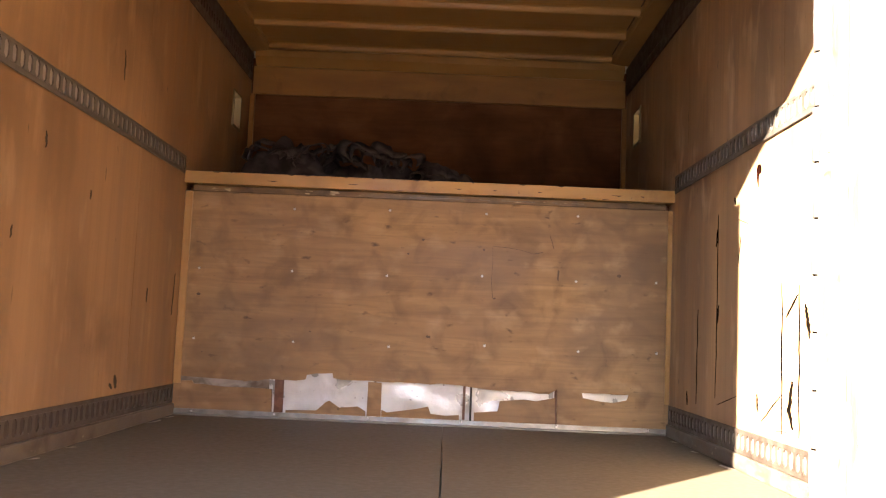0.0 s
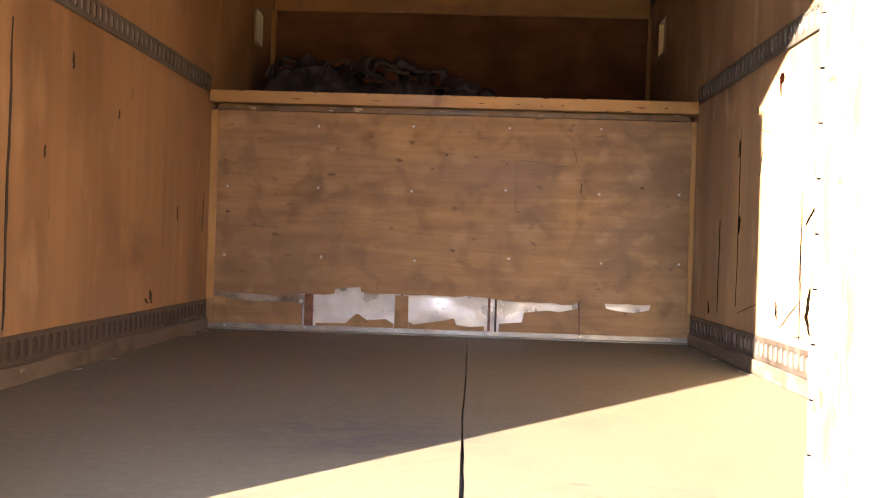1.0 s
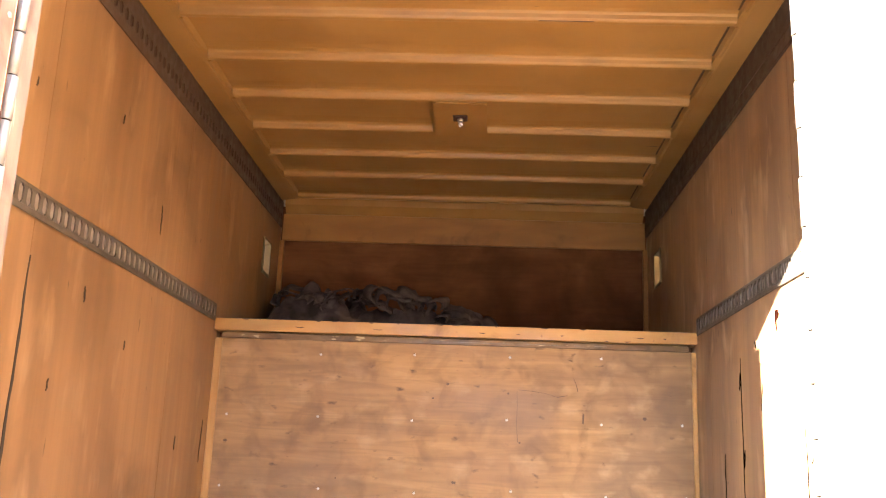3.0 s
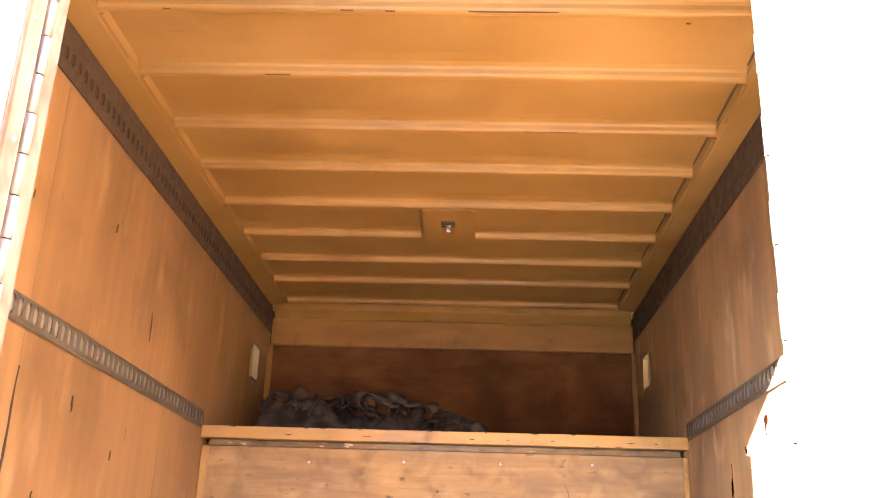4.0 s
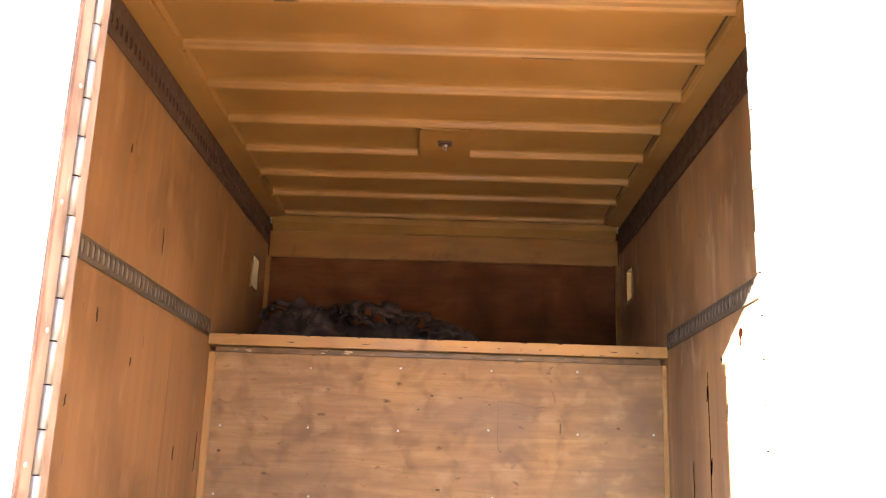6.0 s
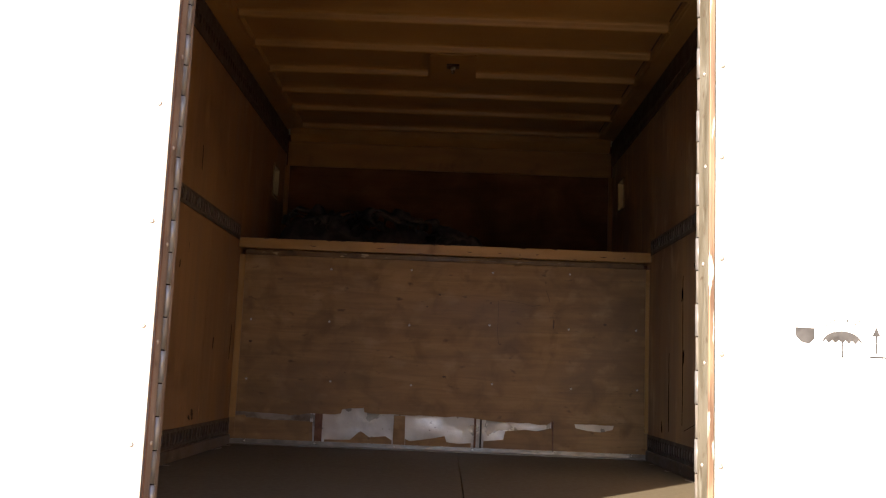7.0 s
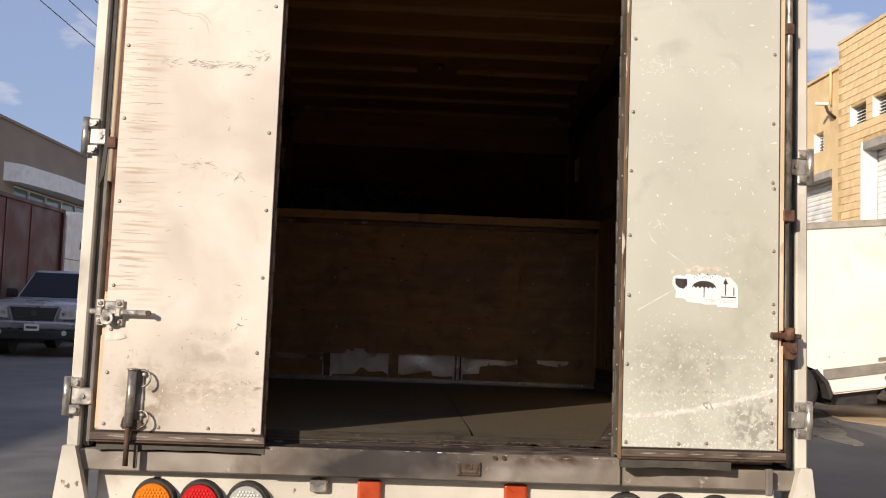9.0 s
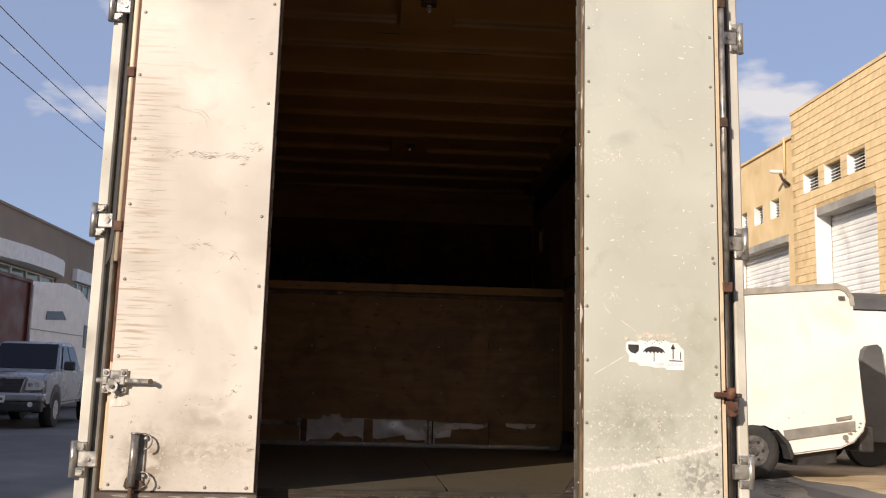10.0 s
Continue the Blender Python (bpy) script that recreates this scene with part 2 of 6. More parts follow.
FLOOR = mat("worn_floor", (0.08673, 0.07251, 0.04805), (0.1011, 0.08587, 0.05767), (42, 42, 42), 8, 0.65, bump=0.015, grad=(0.15, 0.85), stain=((0.07689, 0.06392, 0.04421), 4.5, 0.55, 0.85),
            fleck=((0.05186, 0.04388, 0.03267), (16, 20, 10), 0.70, 0.78), fleck2=((0.1252, 0.1088, 0.0769), (70, 85, 10), 0.70, 0.84), spec=0.3, grain=((60, 60, 20), 0.10, 0.9),
            spots=((((0.04291, 0.03721, 0.03075), (9, 15, 9), (0.34, 0.66)), (0.0, 0.27, 1.07), (0.264, 0.1117, 0.4655)), (((0.1182, 0.1094, 0.08737), (9, 11, 9), (0.3, 0.8)), (-0.18, 0.30, 1.07), (0.1936, 0.1117, 0.4655)), (((0.06359, 0.05476, 0.04565), (8, 14, 9)), (-0.12, 0.95, 1.07), (0.396, 0.2793, 0.4655)),
                   (((0.04291, 0.03816, 0.03172), (14, 30, 9)), (0.40, 0.28, 1.07), (0.088, 0.0522, 0.435))))
FLOOR_DARK = mat("floor_scuff", (0.050, 0.042, 0.032), (0.072, 0.060, 0.045), (60, 60, 60), 5, 0.7, bump=0.02)
FLOOR_PALE = mat("floor_flake", (0.0989, 0.08428, 0.06192), (0.1376, 0.1187, 0.0903), (60, 60, 60), 5, 0.7, bump=0.02)
SILL_WORN = mat("scraped_beige_sill", (0.075, 0.060, 0.047), (0.175, 0.148, 0.122), (9, 40, 30), 8, 0.6, 0.0, 0.3, stain=((0.05, 0.034, 0.026), 12, 0.50, 0.66), fleck=((0.30, 0.265, 0.225), (14, 90, 60), 0.62, 0.68), spec=0.3)
BARE = mat("bare_sill_metal", (0.011, 0.0080, 0.0076), (0.024, 0.018, 0.017), (14, 60, 60), 8, 0.7, 0.0, 0.3, stain=((0.034, 0.026, 0.022), 22, 0.52, 0.66), fleck=((0.11, 0.09, 0.075), (60, 90, 190), 0.64, 0.70), spec=0.2)
SILL_TOP = mat("scraped_sill", (0.02392, 0.01785, 0.01674), (0.0506, 0.0399, 0.03672), (8, 30, 30), 9, 0.7, 0.0, 0.3, stain=((0.01472, 0.0105, 0.00972), 13, 0.52, 0.70),
               fleck=((0.138, 0.1365, 0.1242), (26, 110, 110), 0.61, 0.68), fleck2=((0.0598, 0.0336, 0.01944), (24, 60, 60), 0.64, 0.72), spec=0.2)
STRIP = mat("worn_edge_strip", (0.0279, 0.023, 0.01702), (0.04352, 0.03646, 0.0269), (7, 40, 40), 9, 0.65, 0.0, 0.25, stain=((0.01674, 0.01234, 0.009883), 11, 0.54, 0.74),
            fleck=((0.01004, 0.006731, 0.005491), (22, 60, 60), 0.66, 0.73), fleck2=((0.06696, 0.05833, 0.04503), (16, 80, 80), 0.64, 0.72), spec=0.2)
HINGE_DIRTY = mat("dirty_leaf_edge", (0.105, 0.073, 0.056), (0.17, 0.125, 0.10), (30, 30, 5), 7, 0.6, bump=0.2, stain=((0.07, 0.042, 0.03), 9, 0.55, 0.74), fleck=((0.30, 0.25, 0.21), (40, 40, 6), 0.66, 0.70))
HINGE_WORN = mat("worn_hinge_plate", (0.085, 0.074, 0.052), (0.135, 0.121, 0.092), (30, 30, 6), 7, 0.55, 0.1, 0.2, stain=((0.062, 0.044, 0.027), 34, 0.60, 0.70), fleck=((0.17, 0.16, 0.13), (40, 40, 9), 0.62, 0.68))
VENT_PAINT = mat("vent_paint", (0.1178, 0.0837, 0.03485), (0.159, 0.1161, 0.05148), (20, 20, 3), 6, 0.5, bump=0.1, stain=((0.08246, 0.054, 0.02376), 6, 0.6, 0.75))
CREAM_WOOD = mat("cream_wood_strip", (0.56, 0.45, 0.30), (0.70, 0.59, 0.43), (20, 20, 3), 6, 0.5, bump=0.1, stain=((0.36, 0.24, 0.15), 6, 0.6, 0.75))
TRACK = mat("track_steel", (0.07757, 0.06326, 0.05104), (0.1325, 0.1146, 0.09663), (20, 20, 20), 6, 0.5, 0.35, 0.1, stain=((0.05541, 0.03954, 0.03092), 3, 0.5, 0.75))
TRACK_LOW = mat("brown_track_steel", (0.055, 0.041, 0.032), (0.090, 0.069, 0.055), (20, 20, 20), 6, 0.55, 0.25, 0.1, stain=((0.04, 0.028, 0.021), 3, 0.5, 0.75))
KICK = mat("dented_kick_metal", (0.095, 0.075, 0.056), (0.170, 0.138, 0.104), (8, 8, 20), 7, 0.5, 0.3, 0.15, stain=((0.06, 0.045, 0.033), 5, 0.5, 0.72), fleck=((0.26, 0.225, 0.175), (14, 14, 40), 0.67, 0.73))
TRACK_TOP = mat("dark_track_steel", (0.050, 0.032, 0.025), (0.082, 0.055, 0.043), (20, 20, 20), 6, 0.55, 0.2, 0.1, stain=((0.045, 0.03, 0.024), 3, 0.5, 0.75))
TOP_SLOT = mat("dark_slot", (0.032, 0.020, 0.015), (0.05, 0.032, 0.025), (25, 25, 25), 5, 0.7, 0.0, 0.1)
HEAD_STRIP = mat("stained_steel_strip", (0.09, 0.0522, 0.0207), (0.1725, 0.1073, 0.0483), (6, 30, 30), 8, 0.5, 0.2, 0.2, stain=((0.042, 0.0232, 0.01035), 8, 0.50, 0.72), fleck=((0.39, 0.3117, 0.184), (12, 60, 60), 0.64, 0.70))
STAINED = mat("stained_sheet_metal", (0.1107, 0.0819, 0.05429), (0.3057, 0.2678, 0.2245), (7, 9, 14), 7, 0.55, 0.2, 0.2, stain=((0.08959, 0.0609, 0.03758), 9, 0.48, 0.66))
TRACK_SLOT = mat("track_slot", (0.184, 0.1522, 0.1301), (0.2834, 0.247, 0.2156), (25, 25, 25), 5, 0.5, 0.3, 0.1)
ALU = mat("aluminium", (0.155, 0.1465, 0.1283), (0.27, 0.2554, 0.2241), (14, 14, 14), 6, 0.42, 0.6, 0.12, stain=((0.155, 0.1337, 0.1079), 6, 0.52, 0.75))
SHEET = mat("pale_metal_sheet", (0.50, 0.49, 0.47), (0.66, 0.65, 0.625), (7, 7, 7), 6, 0.36, 0.55, 0.25, stain=((0.34, 0.32, 0.29), 6, 0.56, 0.8), fleck=((0.22, 0.19, 0.155), (40, 40, 40), 0.70, 0.75))
DARK = mat("dark_gap", (0.016, 0.012, 0.009), (0.035, 0.025, 0.018), (20, 20, 20), 4, 0.8, bump=0.1)
RUST = mat("rusty_steel", (0.093, 0.04125, 0.02475), (0.186, 0.0935, 0.0605), (30, 30, 30), 7, 0.75, 0.2, 0.3, stain=((0.062, 0.0275, 0.0176), 9, 0.5, 0.7))
STEEL = mat("dirty_steel", (0.16, 0.15, 0.135), (0.36, 0.34, 0.31), (30, 30, 18), 6, 0.42, 0.55, 0.15, stain=((0.06, 0.045, 0.035), 16, 0.52, 0.70))
RAIL = mat("worn_rail_metal", (0.105, 0.080, 0.064), (0.205, 0.165, 0.135), (7, 30, 40), 7, 0.45, 0.3, 0.2, stain=((0.05, 0.034, 0.026), 6, 0.52, 0.72), fleck=((0.42, 0.37, 0.31), (14, 40, 60), 0.66, 0.72))
RUST_DARK = mat("dark_rust", (0.05, 0.03, 0.02), (0.11, 0.065, 0.043), (40, 40, 40), 6, 0.7, 0.3, 0.3)
GALV = mat("galvanised", (0.374, 0.365, 0.34), (0.561, 0.544, 0.501), (30, 30, 30), 6, 0.38, 0.75, 0.1, stain=((0.221, 0.196, 0.17), 14, 0.55, 0.72))
HINGE_PAINT = mat("painted_hinge", (0.1, 0.0875, 0.075), (0.165, 0.1475, 0.1275), (40, 40, 12), 6, 0.5, 0.1, 0.15, stain=((0.05, 0.035, 0.025), 14, 0.56, 0.72))
KNUCKLE = mat("hinge_steel", (0.17, 0.1575, 0.1508), (0.28, 0.265, 0.2548), (40, 40, 20), 5, 0.42, 0.5, 0.1, stain=((0.16, 0.11, 0.0832), 12, 0.58, 0.74))
LEAF_L = mat("scuffed_cream_paint", (0.5078, 0.4656, 0.4075), (0.6515, 0.6088, 0.5443), (2.5, 2.5, 2.5), 6, 0.42, 0.05, 0.06,
             stain=((0.50, 0.458, 0.40), 9, 0.60, 0.85), fleck=((0.2224, 0.1881, 0.1606), (9.0, 5.0, 42.0), 0.705, 0.745), fleck2=((0.3149, 0.2687, 0.2408), (26.0, 5.0, 9.0), 0.74, 0.77), low_wear=((0.5037, 0.4253, 0.3510), (60.0, 5.0, 70.0), 0.54, 0.74, 1.16, 1.5), side_wear=((0.4255, 0.3397, 0.2566), (4.5, 5.0, 85.0), 0.53, 0.64, -1.06, -0.93, 1.45, 2.95),
             spots=((((0.4217, 0.378, 0.3223), (14, 6, 22), (0.35, 0.70)), (-0.79, 0.0, 1.41), (0.1709, 0.4925, 0.09932)), (((0.4214, 0.3717, 0.303), (30, 6, 46), (0.35, 0.75)), (-0.80, 0.0, 1.29), (0.3014, 0.4925, 0.07946)),
                    (((0.3414, 0.2885, 0.231), (22, 6, 22)), (-0.99, 0.0, 1.26), (0.1084, 0.5, 0.1528))))
LEAF_R = mat("scratched_grey_paint", (0.5332, 0.5433, 0.4713), (0.5851, 0.5992, 0.5209), (2.2, 2.2, 2.2), 6, 0.42, 0.15, 0.06,
             stain=((0.4391, 0.446, 0.3882), 7, 0.58, 0.85), fleck=((0.8747, 0.8806, 0.8165), (70.0, 5.0, 45.0), 0.68, 0.71), fleck2=((0.8449, 0.8477, 0.7852), (24.0, 5.0, 80.0), 0.69, 0.72), low_wear=((0.8548, 0.8607, 0.788), (110.0, 5.0, 110.0), 0.60, 0.68, 1.16, 1.45),
             spots=((((0.3578, 0.3532, 0.3133), (40, 6, 40)), (1.03, 0.0, 1.235), (0.1236, 0.4975, 0.1111)), (((0.4097, 0.425, 0.349), (18, 6, 22), (0.3, 0.75)), (0.80, 0.0, 1.42), (0.2884, 0.4975, 0.1616)), (((0.4516, 0.468, 0.3817), (14, 6, 14), (0.3, 0.8)), (1.02, 0.0, 1.72), (0.16, 0.5, 0.30))))
WEAR = mat("bright_scuff", (0.60, 0.58, 0.54), (0.84, 0.82, 0.77), (40, 40, 40), 6, 0.5, 0.1, 0.2)
GRIME = mat("dark_scuff", (0.34, 0.29, 0.24), (0.54, 0.485, 0.42), (45, 45, 60), 6, 0.6, 0.0, 0.1)
SCUFF_DARK = mat("grey_scuff", (0.27, 0.235, 0.195), (0.43, 0.385, 0.33), (45, 45, 60), 6, 0.6, 0.0, 0.1)
BODY = mat("body_paint", (0.50, 0.48, 0.42), (0.64, 0.62, 0.55), (4, 4, 4), 6, 0.4, 0.0, 0.06, stain=((0.33, 0.30, 0.25), 3.5, 0.56, 0.8), fleck=((0.18, 0.13, 0.10), (25, 25, 25), 0.71, 0.75))
EDGE = mat("raw_leaf_edge", (0.50, 0.33, 0.21), (0.68, 0.50, 0.35), (30, 30, 3), 7, 0.6, bump=0.2, stain=((0.32, 0.20, 0.13), 7, 0.52, 0.75))
EDGE_PAINT = mat("chipped_edge", (0.54, 0.48, 0.42), (0.76, 0.71, 0.64), (30, 30, 4), 7, 0.55, bump=0.25, fleck=((0.30, 0.16, 0.09), (60, 60, 9), 0.58, 0.66))
EDGE_BROWN = mat("chipped_brown_edge", (0.075, 0.04, 0.022), (0.18, 0.115, 0.065), (30, 30, 5), 7, 0.6, bump=0.25, fleck=((0.52, 0.47, 0.40), (60, 60, 9), 0.60, 0.66))
RUBBER = mat("black_rubber", (0.018, 0.017, 0.016), (0.045, 0.042, 0.038), (20, 20, 20), 5, 0.7, bump=0.15)
RUBBER_MID = mat("worn_rubber", (0.042, 0.038, 0.032), (0.085, 0.077, 0.065), (12, 12, 12), 6, 0.75, bump=0.2, stain=((0.14, 0.12, 0.10), 9, 0.58, 0.75))
WEAR_DULL = mat("dull_scrape", (0.24, 0.21, 0.18), (0.38, 0.34, 0.29), (40, 40, 40), 6, 0.5, 0.1, 0.2)
RUBBER_GREY = mat("weathered_rubber", (0.106, 0.0975, 0.085), (0.188, 0.175, 0.15), (12, 12, 12), 6, 0.75, bump=0.2)
RIVET = mat("rivet_metal", (0.20, 0.17, 0.15), (0.38, 0.34, 0.30), (90, 90, 90), 3, 0.45, 0.6, 0.0)
NAIL = mat("nail_metal", (0.396, 0.384, 0.36), (0.54, 0.528, 0.504), (90, 90, 90), 3, 0.3, 0.8, 0.0)
CLOTH = mat("grey_felt", (0.02432, 0.01986, 0.0199), (0.07296, 0.05903, 0.0581), (9, 9, 9), 7, 0.95, bump=0.5, stain=((0.1155, 0.09391, 0.09143), 6, 0.55, 0.75), spec=0.1)
STRAP = mat("grey_webbing", (0.0456, 0.03622, 0.03429), (0.08664, 0.07043, 0.06657), (30, 30, 30), 6, 0.9, bump=0.4, spec=0.1)
STICKER = mat("paper_label", (0.76, 0.76, 0.75), (0.88, 0.88, 0.87), (20, 20, 20), 5, 0.5, bump=0.03)
RESIDUE = mat("paper_residue", (0.52, 0.45, 0.36), (0.72, 0.66, 0.56), (60, 60, 60), 6, 0.7, bump=0.2)
INK = mat("black_ink", (0.025, 0.023, 0.022), (0.05, 0.047, 0.045), (40, 40, 40), 3, 0.6, bump=0.0)
INK_RED = mat("faded_red_ink", (0.55, 0.36, 0.32), (0.70, 0.52, 0.47), (40, 40, 40), 3, 0.6, bump=0.0)
AMBER = glass_mat("amber_lens", (0.85, 0.26, 0.02), 0.2)
AMBER_DEEP = glass_mat("amber_depth", (0.60, 0.17, 0.008), 0.25)
RED_DEEP = glass_mat("red_depth", (0.45, 0.012, 0.014), 0.25)
CLEAR_DEEP = glass_mat("clear_depth", (0.40, 0.40, 0.38), 0.2)
RED = glass_mat("red_lens", (0.65, 0.025, 0.025), 0.2)
CLEAR = glass_mat("clear_lens", (0.66, 0.68, 0.66), 0.15)
ORANGE = mat("orange_marker", (0.351, 0.0468, 0.012), (0.4335, 0.0663, 0.018), (20, 20, 20), 4, 0.35, bump=0.05)
BULB = glass_mat("bulb_glass", (0.8, 0.8, 0.8), 0.05, 0.8)
ASPHALT = mat("asphalt", (0.0722, 0.0703, 0.0722), (0.125, 0.122, 0.12), (2, 2, 2), 8, 0.85, bump=0.4, stain=((0.171, 0.163, 0.152), 0.35, 0.5, 0.75), fleck=((0.247, 0.237, 0.228), (60, 60, 60), 0.66, 0.74))
WET = mat("wet_asphalt", (0.048, 0.047, 0.047), (0.075, 0.073, 0.072), (3, 3, 3), 7, 0.32, bump=0.15, stain=((0.055, 0.052, 0.048), 1.4, 0.5, 0.7))
CONCRETE = mat("concrete", (0.27, 0.255, 0.23), (0.38, 0.36, 0.325), (2, 2, 2), 8, 0.8, bump=0.3, stain=((0.15, 0.14, 0.125), 0.9, 0.5, 0.75))
SAND = mat("dusty_yard", (0.33, 0.245, 0.145), (0.46, 0.36, 0.225), (1.4, 1.4, 1.4), 8, 0.95, bump=0.4, stain=((0.20, 0.15, 0.10), 0.6, 0.5, 0.75))
BLOCK = mat("ochre_block", (0.66, 0.4841, 0.244), (0.78, 0.5974, 0.3416), (3, 3, 3), 7, 0.85, bump=0.4, stain=((0.54, 0.3811, 0.1952), 0.8, 0.5, 0.8), vary=0.06)
MORTAR = mat("block_joint", (0.426, 0.3, 0.1445), (0.5964, 0.435, 0.221), (8, 8, 8), 5, 0.95, bump=0.3)
PLASTER = mat("ochre_plaster", (0.64, 0.4738, 0.24), (0.74, 0.5665, 0.324), (1.4, 1.4, 1.4), 8, 0.85, bump=0.3, stain=((0.45, 0.309, 0.156), 0.7, 0.5, 0.8))
WHITE = mat("white_paint", (0.70, 0.70, 0.68), (0.82, 0.82, 0.80), (3, 3, 3), 6, 0.45, bump=0.05, stain=((0.58, 0.57, 0.53), 1.5, 0.58, 0.8))
SHUTTER = mat("shutter_paint", (0.70, 0.70, 0.68), (0.80, 0.80, 0.77), (2, 2, 2), 6, 0.45, bump=0.05, stain=((0.50, 0.49, 0.46), 1.2, 0.55, 0.8))
VAN_WHITE = mat("van_paint", (0.72, 0.715, 0.66), (0.82, 0.815, 0.765), (1.2, 1.2, 1.2), 6, 0.35, bump=0.03, stain=((0.62, 0.59, 0.50), 1.1, 0.58, 0.85), fleck=((0.40, 0.34, 0.26), (12, 12, 12), 0.73, 0.78))
ROOF_TRIM = mat("roof_trim_paint", (0.30, 0.285, 0.25), (0.42, 0.40, 0.355), (6, 6, 6), 6, 0.5, 0.1, 0.1, stain=((0.20, 0.18, 0.15), 3, 0.55, 0.8))
VAN_GREY = mat("van_trim", (0.22, 0.215, 0.20), (0.32, 0.31, 0.285), (6, 6, 6), 6, 0.5, 0.3, 0.1)
TARP = mat("dark_cover", (0.055, 0.057, 0.062), (0.10, 0.103, 0.108), (2, 2, 2), 6, 0.6, bump=0.1)
TYRE = mat("tyre", (0.018, 0.018, 0.018), (0.04, 0.039, 0.037), (20, 20, 20), 5, 0.85, bump=0.3)
RIM_DULL = mat("dull_rim", (0.10, 0.098, 0.095), (0.18, 0.175, 0.168), (14, 14, 14), 5, 0.55, 0.3, 0.1, stain=((0.05, 0.045, 0.04), 8, 0.5, 0.7))
RIM = mat("wheel_rim", (0.38, 0.38, 0.38), (0.55, 0.55, 0.54), (10, 10, 10), 4, 0.35, 0.7, 0.03)
SILVER = mat("silver_paint", (0.3168, 0.3195, 0.3384), (0.3744, 0.3763, 0.396), (1.5, 1.5, 1.5), 5, 0.3, 0.5, 0.0)
SOCKET = mat("brown_bakelite", (0.045, 0.022, 0.017), (0.075, 0.038, 0.03), (20, 20, 20), 4, 0.4, bump=0.05)
BLACK = mat("black_plastic", (0.018, 0.018, 0.02), (0.035, 0.035, 0.037), (10, 10, 10), 4, 0.5, bump=0.05)
WINDOW = glass_mat("dark_glass", (0.014, 0.016, 0.022), 0.08, spec=0.18)
GREEN_GLASS = glass_mat("green_glass", (0.13, 0.21, 0.20), 0.06)
LAMP_GLASS = glass_mat("headlamp_glass", (0.62, 0.62, 0.60), 0.1)
MAROON = mat("maroon_paint", (0.0698, 0.0144, 0.0117), (0.099, 0.0225, 0.018), (1.5, 1.5, 1.5), 6, 0.5, bump=0.08, stain=((0.054, 0.018, 0.0144), 1.1, 0.52, 0.8))
BROWN_WALL = mat("brown_render", (0.235, 0.19, 0.145), (0.30, 0.245, 0.19), (0.7, 0.7, 0.7), 7, 0.85, bump=0.2)
GREY_WALL = mat("grey_render", (0.36, 0.34, 0.31), (0.46, 0.44, 0.40), (0.7, 0.7, 0.7), 7, 0.85, bump=0.2)
CABLE = mat("cable", (0.105, 0.105, 0.133), (0.175, 0.175, 0.209), (5, 5, 5), 3, 0.6, bump=0.0)


# ---------- building blocks ----------
def box(bm, x0, x1, y0, y1, z0, z1, bev=0.0, seg=1):
    vs = [bm.verts.new((x, y, z)) for x in (x0, x1) for y in (y0, y1) for z in (z0, z1)]
    fs = [bm.faces.new([vs[i] for i in q]) for q in ((0, 1, 3, 2), (4, 6, 7, 5), (0, 4, 5, 1), (2, 3, 7, 6), (0, 2, 6, 4), (1, 5, 7, 3))]
    if bev:
        es = list({ed for f in fs for ed in f.edges})
        bmesh.ops.bevel(bm, geom=es, offset=bev, segments=seg, affect="EDGES", profile=0.5)
    return bm


def cyl(bm, p0, p1, r, seg=14, r2=None):
    p0, p1 = Vector(p0), Vector(p1)
    ax = (p1 - p0).normalized()
    u = ax.orthogonal().normalized()
    v = ax.cross(u)
    r2 = r if r2 is None else r2
    a0 = [bm.verts.new(p0 + r * (math.cos(i * math.tau / seg) * u + math.sin(i * math.tau / seg) * v)) for i in range(seg)]
    a1 = [bm.verts.new(p1 + r2 * (math.cos(i * math.tau / seg) * u + math.sin(i * math.tau / seg) * v)) for i in range(seg)]
    for i in range(seg):
        f = bm.faces.new((a0[i], a0[(i + 1) % seg], a1[(i + 1) % seg], a1[i]))
        f.smooth = True
    bm.faces.new(a0[::-1])
    bm.faces.new(a1)
    return bm


def prism(bm, pts, plane, a, b):
    """The outline pts in the plane 'xz', 'yz' or 'xy', drawn out along the third axis from a to b."""
    at = {"xz": lambda u, v, w: (u, w, v), "yz": lambda u, v, w: (w, u, v), "xy": lambda u, v, w: (u, v, w)}[plane]
    p0 = [bm.verts.new(at(u, v, a)) for u, v in pts]
    p1 = [bm.verts.new(at(u, v, b)) for u, v in pts]
    bm.faces.new(p0)
    bm.faces.new(p1[::-1])
    n = len(pts)
    for i in range(n):
        bm.faces.new((p0[i], p1[i], p1[(i + 1) % n], p0[(i + 1) % n]))
    return bm


def tube(bm, pts, r, seg=8):
    pts = [Vector(p) for p in pts]
    rings = []
    for i, p in enumerate(pts):
        ax = (pts[min(i + 1, len(pts) - 1)] - pts[max(i - 1, 0)]).normalized()
        u = ax.cross(Vector((0.13, 0.21, 0.97))).normalized()
        v = ax.cross(u)
        rings.append([bm.verts.new(p + r * (math.cos(k * math.tau / seg) * u + math.sin(k * math.tau / seg) * v)) for k in range(seg)])
    for a0, a1 in zip(rings, rings[1:]):
        for k in range(seg):
            f = bm.faces.new((a0[k], a0[(k + 1) % seg], a1[(k + 1) % seg], a1[k]))
            f.smooth = True
    bm.faces.new(rings[0][::-1])
    bm.faces.new(rings[-1])
    return bm


